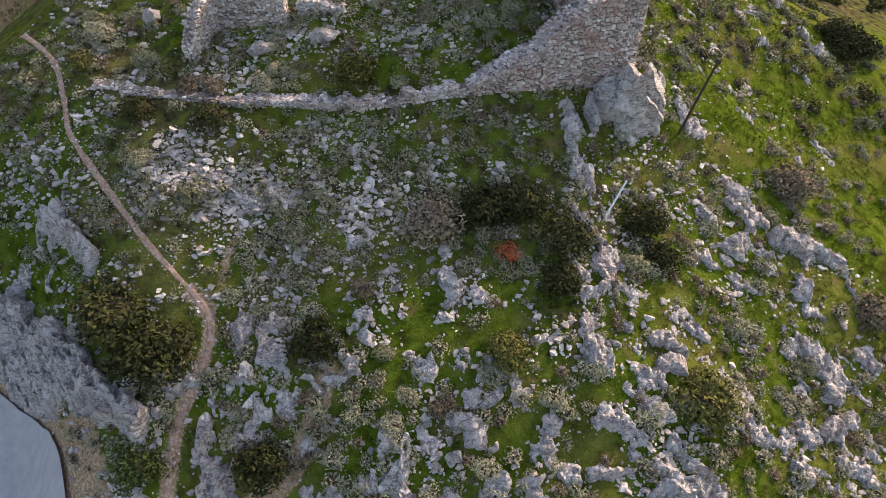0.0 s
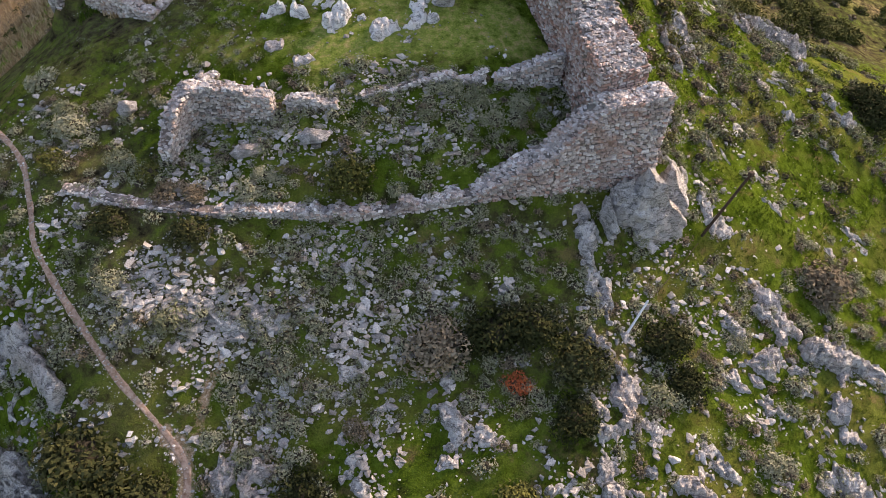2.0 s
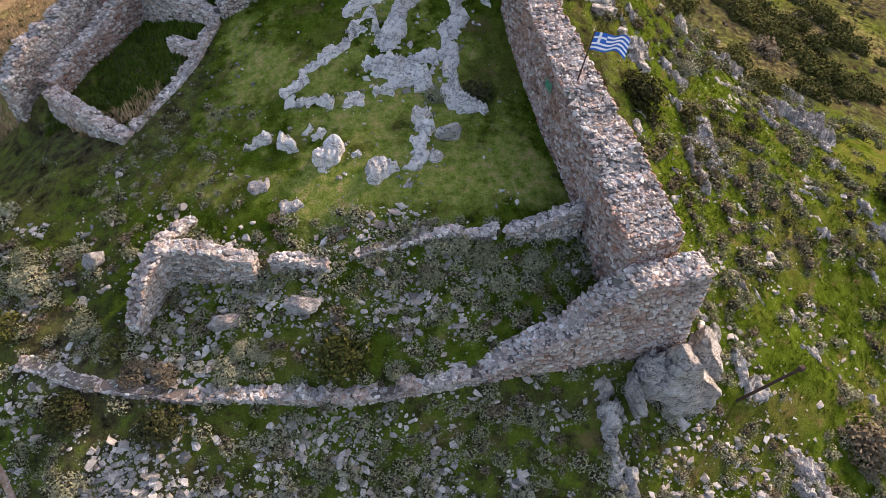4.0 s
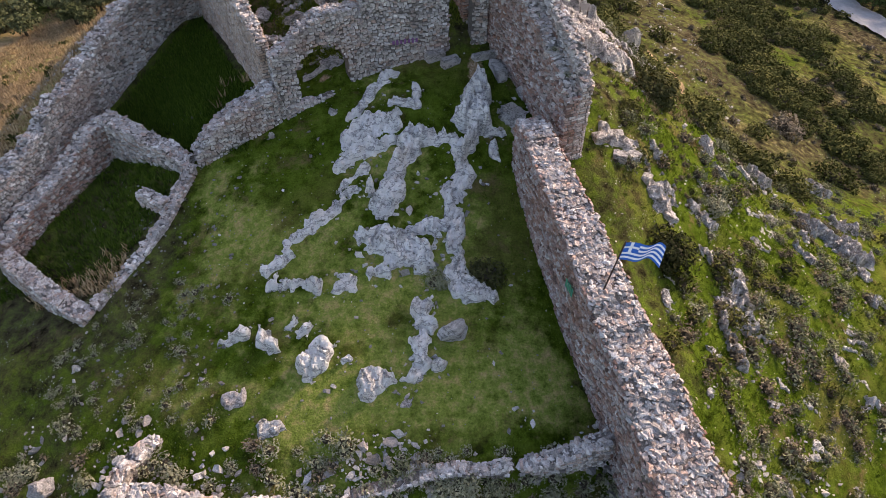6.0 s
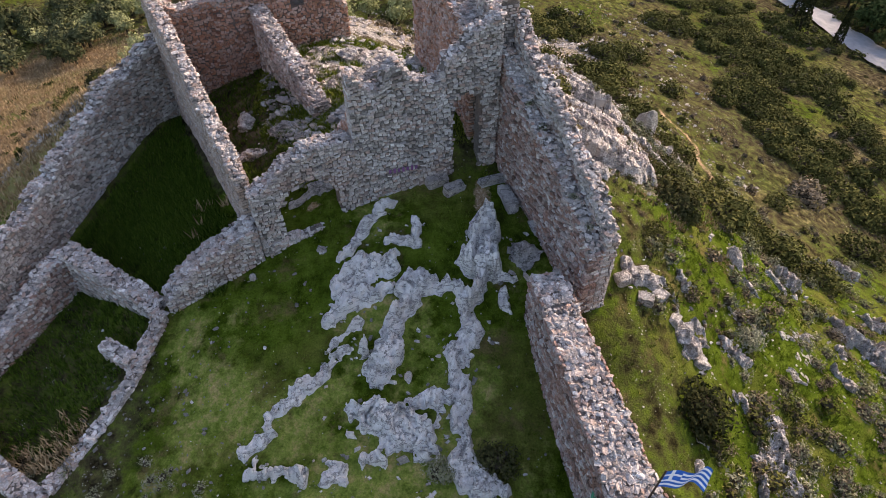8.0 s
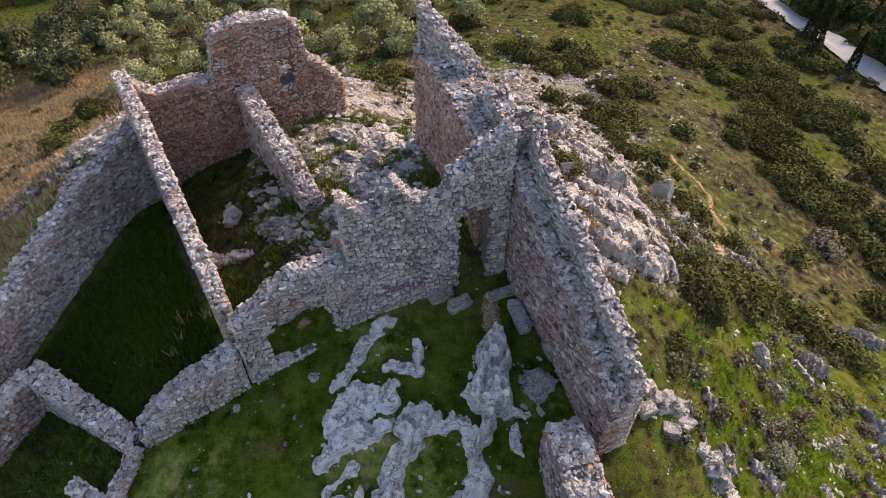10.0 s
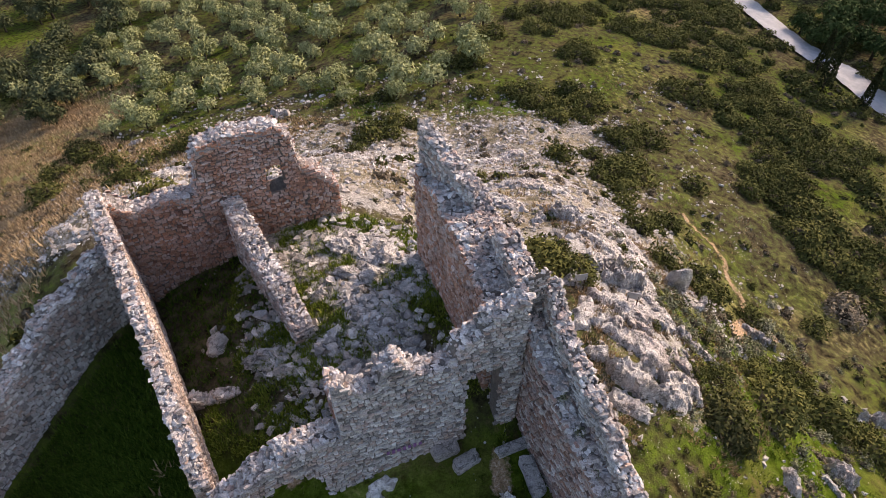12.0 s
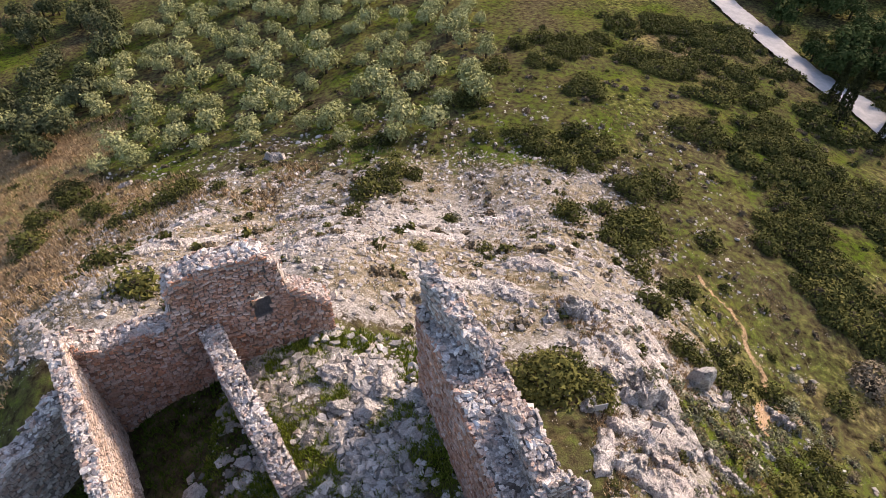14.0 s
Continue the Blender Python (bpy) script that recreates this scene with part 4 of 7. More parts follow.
# x, y, half width, half depth, turn
SLOPE_ROCKS = [
    # front slope
    ((-16.0, 19.1, 1.02, 0.86, 0), (-17.9, 18.3, 0.87, 0.61, 0), (-16.2, 17.6, 0.55, 0.43, 0), (-18.8, 17.7, 0.75, 0.94, 0), (-14.7, 15.5, 0.79, 0.55, 0), (-7.5, 14.6, 0.68, 0.83, 0), (-6.3, 14.7, 0.78, 0.70, 0), (-6.4, 13.8, 0.89, 0.52, 70), (-7.6, 13.1, 0.67, 0.71, 0), (-6.7, 11.8, 0.67, 0.58, 0), (-5.9, 13.6, 0.99, 0.42, -70), (-10.3, 12.8, 0.69, 0.73, 0), (-11.8, 12.8, 0.83, 0.50, 0)),
    # front slope
    ((-9.4, 12.9, 0.57, 0.48, 0), (-8.5, 11.2, 0.91, 0.71, 0), (-8.3, 10.0, 0.91, 0.83, 0), (-7.0, 11.2, 0.67, 0.58, 0), (-11.4, 9.6, 0.48, 0.75, 0), (-6.5, 16.8, 0.68, 0.24, 0)),
    # front slope
    ((0.2, 16.4, 0.66, 0.92, 0), (0.1, 15.2, 0.48, 0.45, 0), (1.3, 16.2, 0.55, 0.80, 0), (-3.4, 13.4, 0.54, 0.68, 0), (-3.8, 13.1, 0.64, 0.34, 0), (-0.5, 13.4, 0.74, 0.55, 0), (-3.2, 15.0, 0.65, 0.40, 0), (-3.5, 17.1, 0.56, 0.35, 0), (-2.2, 16.5, 0.33, 0.69, 0), (-0.1, 17.9, 0.34, 0.53, 0), (4.0, 14.5, 0.65, 0.57, 0), (1.9, 15.6, 0.43, 0.23, 0), (3.4, 15.7, 0.55, 0.46, 0), (0.7, 11.6, 0.94, 0.55, -10), (1.3, 10.9, 0.52, 0.55, 0), (0.3, 10.8, 0.62, 0.66, 0), (-1.7, 10.8, 0.63, 0.66, 0), (-1.5, 10.2, 0.52, 0.66, 0)),
    # front slope
    ((-2.8, 9.8, 0.85, 0.45, 0), (-1.6, 9.5, 0.63, 0.66, 0), (2.9, 12.2, 0.63, 0.28, 0), (2.8, 13.1, 0.53, 0.44, 0), (1.6, 12.4, 0.42, 0.33, 0), (3.9, 11.5, 0.74, 0.55, 0), (3.5, 10.7, 0.63, 0.66, 0), (4.2, 9.9, 0.63, 0.55, 0), (3.0, 9.5, 0.63, 0.77, 0), (1.7, 9.5, 0.83, 0.44, 0)),
    # front slope
    ((5.8, 14.0, 0.77, 1.04, 0), (5.5, 15.0, 0.55, 0.58, 0), (6.8, 14.9, 0.68, 0.59, 0), (5.8, 16.2, 0.68, 0.48, 0), (6.4, 17.0, 0.58, 0.97, 0), (8.5, 14.5, 1.28, 0.49, 0), (8.6, 13.8, 0.81, 0.61, 0), (8.1, 13.3, 0.68, 0.48, 0), (10.3, 15.5, 0.74, 0.52, -25), (7.8, 12.1, 0.78, 0.47, 0), (6.4, 11.4, 1.41, 0.51, -35), (7.0, 10.9, 0.66, 0.46, -40), (5.9, 10.0, 1.18, 0.40, 0), (7.7, 10.2, 0.67, 0.47, 0), (8.8, 10.6, 1.14, 0.42, -30), (8.9, 9.6, 1.59, 0.60, 0), (7.4, 9.4, 0.88, 0.46, 0), (11.9, 12.0, 0.99, 0.52, -30)),
    # front slope
    ((14.6, 15.9, 0.68, 0.57, -60), (15.8, 15.4, 1.26, 0.73, -45), (16.2, 14.2, 0.70, 0.59, 0), (14.2, 12.3, 0.79, 0.69, 0), (15.7, 12.7, 0.82, 0.86, 0), (13.1, 11.9, 0.64, 0.53, 0), (13.6, 11.0, 0.77, 0.67, 0), (16.6, 13.1, 0.84, 0.74, -30), (16.2, 11.4, 1.10, 0.72, -40), (16.5, 10.7, 0.83, 0.58, 0)),
    # front slope
    ((17.5, 20.7, 1.53, 0.40, -30), (18.2, 19.5, 1.38, 0.32, -60), (16.3, 20.6, 1.19, 0.47, 0), (15.9, 17.4, 0.86, 0.45, -20), (15.9, 18.4, 0.72, 0.60, 0), (18.1, 15.7, 0.89, 0.62, -60), (13.5, 22.6, 1.01, 0.61, -30), (14.2, 21.7, 1.16, 0.38, -40), (11.8, 20.9, 0.82, 0.43, -40), (12.9, 19.8, 0.83, 0.72, 0), (5.7, 22.3, 0.63, 1.45, 0), (6.2, 20.7, 0.49, 1.16, 0), (5.8, 19.4, 0.84, 0.75, 0), (4.2, 20.0, 0.48, 0.75, 0), (6.6, 18.0, 1.07, 0.45, -60)),
    # front slope
    ((5.5, 23.9, 0.64, 0.54, 0), (11.3, 25.6, 0.43, 0.76, 0), (11.8, 24.8, 0.58, 0.61, 0)),
    # east slope
    ((11.4, 34.6, 0.59, 1.71, 0), (10.2, 26.0, 0.49, 0.77, 0), (13.3, 22.8, 1.04, 0.61, -30), (13.5, 21.5, 1.17, 0.41, -40), (16.3, 20.4, 1.80, 0.73, -10), (24.2, 47.6, 1.38, 0.96, 0), (22.1, 42.5, 0.82, 1.07, 0), (21.7, 39.9, 0.78, 0.61, 0), (26.5, 54.2, 1.57, 0.83, 0), (21.8, 36.2, 0.73, 0.77, 0), (22.5, 35.3, 0.92, 0.77, 0), (-13.7, 32.0, 0.42, 0.32, 0)),
]
COURT_ROCKS = [
    # bedrock in the courtyard
    ((-5.4, 44.4, 0.7, 0.45, 20), (-6.2, 43.9, 0.5, 0.3, 40), (-1.6, 30.0, 0.28, 0.39, 0), (-7.2, 30.3, 0.50, 0.37, 0), (-6.0, 29.3, 0.58, 0.36, 0), (-8.6, 31.0, 0.35, 0.2, 20)),
]
CRAG_ROCKS = [
    # crag
    ((7.5, 53.7, 1.34, 1.05, 0), (8.2, 41.2, 0.75, 0.53, 0), (9.1, 39.9, 0.75, 0.66, 0), (11.1, 40.5, 0.80, 0.56, 0), (11.7, 40.4, 0.68, 0.43, 0), (12.5, 36.9, 0.53, 0.84, 0), (12.5, 35.9, 0.66, 0.83, 0), (25.2, 53.9, 1.82, 0.95, 0), (21.2, 44.9, 1.83, 0.77, -10), (22.5, 43.9, 1.48, 1.17, 0), (19.1, 58.8, 1.36, 0.71, -40), (6.9, 41.3, 0.73, 0.46, 0), (8.5, 35.2, 0.36, 0.41, 0)),
    # crag
    ((9.4, 40.5, 0.5, 0.42, 0), (9.4, 42.2, 0.55, 0.42, 20), (11.2, 38.7, 0.5, 0.42, 0), (12.7, 37.9, 0.62, 0.5, 0), (13.0, 36.4, 0.4, 0.4, 0), (10.1, 33.6, 0.3, 0.25, 0), (9.4, 31.8, 0.4, 0.3, 0), (13.8, 44.8, 0.5, 0.45, 0), (12.4, 42.5, 0.6, 0.4, 30), (16.8, 47.1, 0.9, 0.5, -30), (16.6, 43.2, 0.6, 0.4, 0), (18.0, 41.4, 0.8, 0.45, -40), (18.6, 38.6, 0.4, 0.3, 0), (19.2, 43.6, 0.7, 0.5, -20), (15.5, 54.8, 0.6, 0.42, 0), (20.3, 46.1, 0.9, 0.6, -20), (23.4, 45.4, 0.9, 0.7, -30)),
    # hilltop
    ((6.5, 48.1, 1.12, 0.71, 0), (7.9, 48.0, 1.05, 0.61, 0), (5.8, 50.2, 0.93, 0.61, 0), (4.9, 48.4, 0.65, 0.46, 0), (6.9, 50.7, 0.84, 0.51, 0), (10.0, 51.3, 1.08, 0.56, -30), (11.2, 51.1, 0.84, 0.58, -40), (5.4, 58.6, 1.17, 0.92, 0), (3.9, 58.1, 0.71, 0.60, 0), (6.2, 58.3, 0.73, 0.77, 0), (6.8, 53.5, 0.78, 0.68, 0), (6.2, 54.5, 0.66, 0.55, 0), (13.2, 56.4, 0.41, 0.35, 0), (-16.6, 87.4, 1.22, 1.03, 0), (18.2, 48.3, 1.50, 1.05, 0), (13.2, 46.1, 0.82, 0.72, 0), (5.0, 45.5, 0.62, 0.65, 0)),
    # hilltop
    ((4.6, 52.6, 0.61, 0.51, 0), (6.6, 46.8, 0.66, 0.46, 0), (-32.3, 88.2, 0.98, 0.68, 0), (-17.0, 66.3, 1.16, 0.61, 0), (-16.4, 62.2, 0.87, 0.62, 0), (-27.2, 78.8, 1.10, 0.87, 0), (-6.0, 72.7, 0.85, 0.53, 0)),
]
# spines: x, y, half width
BEDROCK = [
    ((-3.33, 35.93, 0.37), (-2.50, 35.67, 0.91), (-1.69, 35.43, 1.00), (-1.09, 34.91, 0.40)),
    ((-2.93, 34.47, 0.36), (-2.24, 34.36, 0.20)),
    ((-1.31, 36.28, 0.45), (-0.30, 36.40, 0.41), (0.15, 36.79, 0.21)),
    ((-2.54, 37.31, 0.58), (-2.21, 38.49, 0.58), (-1.82, 39.81, 0.59), (-1.51, 40.48, 0.40)),
    ((-1.44, 40.27, 0.35), (-0.84, 39.91, 0.52), (-0.25, 40.06, 0.31)),
    ((-0.08, 40.17, 0.26), (0.35, 39.34, 0.35), (0.38, 38.50, 0.55), (0.02, 37.82, 0.59), (-0.30, 37.06, 0.21)),
    ((-0.09, 37.16, 0.25), (0.15, 36.32, 0.45), (0.06, 35.45, 0.36), (0.13, 34.44, 0.51), (0.69, 33.64, 0.43), (1.42, 33.49, 0.23)),
    ((0.41, 41.00, 0.54), (1.09, 41.36, 0.63), (0.84, 40.12, 0.35), (0.61, 39.47, 0.26)),
    ((0.98, 40.27, 0.20), (1.95, 40.46, 0.18)),
    ((1.52, 39.44, 0.26), (1.67, 40.01, 0.18)),
    ((-4.21, 40.11, 0.36), (-3.51, 40.76, 0.56), (-2.48, 41.02, 0.50)),
    ((-4.39, 39.10, 0.26), (-3.56, 39.77, 0.48), (-2.65, 39.99, 0.35)),
    ((-4.49, 38.07, 0.17), (-3.50, 38.73, 0.30)),
    ((-4.05, 37.90, 0.23), (-3.83, 37.86, 0.23)),
    ((-3.32, 37.86, 0.32), (-3.14, 37.91, 0.30)),
    ((-4.18, 37.67, 0.19), (-4.87, 37.09, 0.34), (-5.74, 36.40, 0.30), (-6.29, 35.71, 0.17)),
    ((-6.10, 35.37, 0.19), (-6.79, 34.90, 0.33)),
    ((-6.49, 34.34, 0.25), (-5.05, 34.03, 0.26)),
    ((-4.35, 33.91, 0.20), (-3.95, 34.23, 0.34), (-3.70, 33.59, 0.14)),
    ((-1.15, 33.19, 0.34), (-1.00, 32.42, 0.30)),
    ((-1.30, 31.96, 0.34), (-1.16, 31.15, 0.30), (-1.50, 30.71, 0.24)),
    ((-0.86, 31.44, 0.22), (-0.55, 31.0, 0.24)),
    ((-4.66, 31.19, 0.61), (-4.48, 31.94, 0.29)),
    ((-5.43, 32.38, 0.29), (-4.97, 32.56, 0.18)),
    ((-3.68, 31.23, 0.21), (-3.51, 31.36, 0.17)),
    ((-2.68, 30.50, 0.48), (-2.03, 30.68, 0.26)),
    ((-7.74, 32.36, 0.31), (-7.39, 32.55, 0.26)),
    ((-6.60, 32.25, 0.40), (-6.11, 31.88, 0.24)),
    ((-5.74, 32.60, 0.16), (-5.54, 32.78, 0.16)),
    ((-2.6, 43.4, 0.31), (-3.2, 42.5, 0.31), (-3.7, 41.8, 0.30), (-4.2, 41.2, 0.21)),
    ((-1.6, 42.5, 0.26), (-1.5, 41.6, 0.25), (-2.7, 41.9, 0.17)),
    ((1.0, 42.1, 0.6), (0.9, 42.5, 0.5)),
]
CLIFF = [
    ((-20.3, 17.4, 1.87), (-18.5, 16.8, 1.81), (-16.6, 15.6, 1.57), (-14.1, 13.7, 1.29)),
    ((-13.7, 13.3, 1.01), (-12.2, 12.3, 0.96), (-11.0, 11.7, 0.80)),
    ((-15.5, 18.6, 0.48), (-14.5, 17.9, 0.62), (-13.7, 17.1, 0.50)),
    ((-18.8, 16.1, 1.54), (-16.1, 14.5, 1.27)),
]
KEEP_ROCKS = [
    # by the door
    ((2.5, 41.3, 0.52, 0.66, -60), (3.2, 42.4, 0.64, 0.45, -50), (-5.0, 41.7, 0.17, 0.16, 0), (-7.5, 40.9, 0.15, 0.14, 0), (8.6, 39.9, 0.45, 0.37, 0), (9.3, 39.2, 0.4, 0.35, 0)),
    # inside the keep
    ((-9.2, 48.6, 0.47, 0.50, 0), (-7.1, 48.0, 0.47, 0.34, 0), (-5.0, 52.7, 0.51, 0.41, 0), (-4.5, 51.4, 0.49, 0.35, 0), (-3.5, 51.3, 0.56, 0.54, 60), (-3.0, 52.3, 0.64, 0.43, 70), (-3.6, 46.4, 0.30, 0.21, 0), (-5.4, 50.3, 0.26, 0.23, 0), (-7.6, 47.7, 0.32, 0.27, 0), (-3.9, 50.4, 0.22, 0.18, 0)),
]

for row in SLOPE_ROCKS:
    for x, y, rx, ry, turn in row:
        outcrop(x, y, rx, ry, turn, 0.72, chips=6)
n, small = 0, []
while n < 420:
    x, y = (rng.uniform(-9, 18), rng.uniform(7, 20)) if n < 300 else (rng.uniform(8.5, 21), rng.uniform(26, 58))
    if float(fbm([x], [y], 2.6, 801)[0]) > 0.08 and bool(away(np.array([x]), np.array([y]), PATH_LINE)[0] > 0.8):
        a, r = rng.uniform(-0.9, 0.1), rng.uniform(0.13, 0.36)
        rock_field("rock", [(x, y, r), (x + r * 1.6 * math.cos(a), y + r * 1.6 * math.sin(a), r * 0.7)], 1.1 * r, "small jagged pale limestone rock in grass", 0.065, a, 0.6, 0, n, 1.0, small)
        n += 1
tagged(part("small_rocks", np_mesh("small_rocks", *joined(small)), weathered_limestone), "small jagged pale limestone rocks in grass", "rocks", kind="stuff")
for k, spine in enumerate(CLIFF):
    rock_field("cliff", [(x, y, w * 0.68) for x, y, w in spine], (1.5, 1.3, 0.8, 1.2)[k], "fissured grey limestone cliff above the road", 0.12, -0.6, 0.5, 5, k, 0.5, None, weathered_limestone)
for k, spine in enumerate(BEDROCK):
    rock_field("bedrock", [(x, y, w * 1.1) for x, y, w in spine], 1.15 if k in (7, 31) else 0.58, "pale bedrock showing through the courtyard grass", 0.055, 1.1, 0.68, 3, k, 0.68, None, limestone)
for row in COURT_ROCKS:
    for x, y, rx, ry, turn in row:
        outcrop(x, y, rx * 1.15, ry * 1.15, turn, 0.5, "bedrock", "pale bedrock showing through the courtyard grass", 2)
HILLTOP_SLABS = [((5.5, 48.0, 0.7), (6.6, 47.2, 0.7), (7.8, 47.6, 0.9), (8.9, 48.1, 0.6)), ((5.9, 49.9, 0.8), (7.3, 49.4, 1.0), (8.8, 49.6, 0.7)), ((5.6, 51.6, 0.6), (7.0, 51.6, 0.9), (8.6, 51.6, 0.8)), ((6.6, 53.4, 0.6), (8.2, 54.2, 0.8)), ((8.4, 56.0, 0.7), (9.3, 57.0, 0.6)), ((5.4, 46.6, 0.5), (6.3, 46.2, 0.4)), ((4.6, 49.8, 0.5), (5.0, 51.0, 0.5)), ((6.6, 41.6, 0.5), (7.6, 41.3, 0.45)), ((-16.5, 60.0, 0.9), (-14.0, 62.0, 0.7)), ((-11.0, 58.5, 0.8), (-9.0, 59.5, 0.9)), ((-18.5, 65.0, 0.8), (-16.0, 67.0, 0.9), (-14.0, 70.0, 0.6)), ((-8.0, 63.0, 1.0), (-5.0, 64.5, 0.8)), ((-2.0, 60.0, 0.9), (1.0, 61.0, 1.1), (3.0, 60.0, 0.7)), ((-3.0, 68.0, 0.9), (0.0, 69.5, 1.0)), ((3.0, 64.0, 1.2), (6.0, 63.0, 0.9)), ((6.0, 68.0, 0.9), (8.5, 66.5, 0.8)), ((-10.0, 68.0, 0.8), (-8.0, 71.0, 0.9)), ((-21.0, 72.0, 0.8), (-18.0, 75.0, 0.7)), ((2.0, 73.0, 0.8), (5.0, 74.5, 0.9)), ((-13.0, 75.0, 0.7), (-10.0, 76.0, 0.8)), ((8.5, 60.5, 1.0), (9.5, 57.5, 0.8)), ((6.5, 56.5, 1.0), (8.6, 55.0, 0.9), (8.9, 52.4, 0.8))]
for k, spine in enumerate(HILLTOP_SLABS):
    rock_field("rock_slab", spine, 0.75 if k < 1 else 0.42 if k < 4 else 0.34, "low pale slab of bare limestone on the hilltop", 0.10, 0.5 + k, 0.45, 5, k, 0.7)
for row in CRAG_ROCKS:
    for x, y, rx, ry, turn in row:
        outcrop(x, y, rx, ry, turn, 0.9, chips=5)
for row in KEEP_ROCKS:
    for x, y, rx, ry, turn in row:
        boulder(x, y, rx, ry, turn, 0.6 * min(rx, ry) + 0.1, "fallen_block", "large fallen masonry block among rubble", 0.1)
for x, y, rx, ry, turn, up in ((8.35, 24.35, 1.45, 1.2, 10, 1.9), (7.1, 24.3, 0.75, 0.6, 40, 1.1), (9.5, 25.4, 0.7, 0.9, -20, 1.3), (6.4, 23.6, 0.45, 0.8, 20, 0.9)):
    boulder(x, y, rx, ry, turn, up, "cliff_boulder", "huge grey boulder carrying the tower corner", 0.1)


def hewn_block(seed):
    """A worn squared stone: arrays of a rounded box with broken corners."""
    v, f = ico(3, seed, 0, 0.0, 1.0)
    v = np.sign(v) * np.abs(v) ** 0.24
    k = v * 1.7 + seed
    return v * (1 + 0.20 * np.array([noise.noise(Vector(q)) + 0.6 * noise.noise(Vector(q) * 3.1) for q in k]))[:, None], f


HEWN = [np_mesh("hewn_block", *hewn_block(400 + k)) for k in range(3)]
for q in HEWN:
    q.materials.append(weathered_limestone)
# x, y, half length, half width, half height, turn
for k, (x, y, rx, ry, up, turn) in enumerate(((-0.75, 44.35, 0.42, 0.24, 0.24, 25), (-0.1, 44.0, 0.44, 0.22, 0.2, 30), (1.55, 44.55, 0.72, 0.15, 0.18, 24), (1.95, 43.6, 0.62, 0.24, 0.22, -72), (6.1, 40.9, 0.34, 0.24, 0.22, 20), (7.0, 40.5, 0.3, 0.22, 0.2, -15), (7.7, 40.9, 0.3, 0.24, 0.2, 40), (6.9, 41.5, 0.4, 0.24, 0.22, 5), (8.3, 40.3, 0.26, 0.2, 0.18, 60))):
    ob = tagged(new("hewn_block", HEWN[k % 3]), "worn squared limestone block lying in the grass", "block", "fallen masonry")
    ob.matrix_basis = Matrix.LocRotScale((x, y, gz(x, y) + up * 0.5), Euler((0.06, 0.05, radians(turn))), (rx, ry, up))
ROUND = np_mesh("standing_boulder", *ico(4, 231, 9, 0.14, 1.0))
ROUND.materials.append(weathered_limestone)
for x, y, rx, ry, up, turn, name, label in ((11.35, 56.7, 0.78, 0.72, 1.25, 20, "standing_boulder", "rounded grey boulder standing on the slope"), (-0.1, 32.1, 0.58, 0.52, 0.45, 30, "court_boulder", "rounded pale boulder in the courtyard grass"), (12.5, 55.9, 0.4, 0.34, 0.3, 10, "slope_boulder", "small grey boulder beside shrubs"), (13.4, 57.0, 0.45, 0.34, 0.32, 60, "slope_boulder", "small grey boulder beside shrubs")):
    ob = tagged(new(name, ROUND), label, "rock", "limestone rocks")
    ob.matrix_basis = Matrix.LocRotScale((x, y, gz(x, y) + up * 0.5), Euler((0.1, -0.12, radians(turn))), (rx, ry, up))
# two fallen lumps of masonry inside the front wall
LUMP = np_mesh("fallen_block", *ico(4, 207, 22, 0.22, 1.0))
LUMP.materials.append(mixed_masonry)
for x, y, rx, ry, turn, up in ((-5.1, 25.5, 0.85, 0.6, -8, 0.5), (-7.7, 25.1, 0.85, 0.5, 14, 0.42), (-13.3, 27.9, 0.55, 0.55, 30, 0.6)):
    ob = tagged(new("fallen_block", LUMP), "fallen lump of mortared rubble masonry", "masonry", "fallen masonry")
    ob.matrix_basis = Matrix.LocRotScale((x, y, gz(x, y) + up * 0.4), Euler((0.1, -0.08, radians(turn))), (rx, ry, up))


def free(x, y):
    """Where loose things may lie: not on the paths, roads or walls."""
    return (away(x, y, PATH_LINE) > 0.28) & (away(x, y, FAR_PATH) > 0.6) & (away(x, y, ROAD_LINE) > 2.2) & (away(x, y, LOW_ROAD) > 3.2)


def throw(n, x0, x1, y0, y1, density):
    x, y = rng.uniform(x0, x1, n), rng.uniform(y0, y1, n)
    keep = (rng.uniform(0, 1, n) < density(x, y)) & free(x, y)
    return x[keep], y[keep]


STONE_MESH = [np_mesh("loose_stone", *ico(2, 500 + k, 8, 0.3, 0.85)) for k in range(8)]
for q in STONE_MESH:
    q.materials.append(loose_stone)


def stones(name, x, y, lo, hi, label, material, sink=0.25, single=0, one="loose grey limestone block lying on the slope"):
    """Loose stones: the largest ones as things, the rest as one spread."""
    s = lo * (hi / lo) ** (rng.uniform(0, 1, len(x)) ** 2.3)
    order = np.argsort(-s)
    x, y, s = x[order], y[order], s[order]
    z = ground_z(x, y) + s * (0.5 - sink)
    p = np.stack([x, y, z, s * rng.uniform(0.9, 1.7, len(x)), s, s * rng.uniform(0.5, 1.0, len(x)), rng.uniform(0, 6.28, len(x))], -1)
    for k, (px, py, pz, sx, sy, sz, turn) in enumerate(p[:single]):
        ob = tagged(new("loose_stone", STONE_MESH[k % 8]), one, "stone", "loose stones")
        ob.matrix_basis = Matrix.LocRotScale((px, py, pz), Euler((0.5 * math.sin(k), 0.5 * math.cos(k * 3), turn)), (sx * 1.15, sy * 1.15, sz * 1.15))
    p = p[single:]
    me = np_mesh(name, *joined([scattered(*COBBLES[k], p[k::6]) for k in range(6)]))
    me.materials.append(material)
    return tagged(new(name, me), label, "stones", kind="stuff")


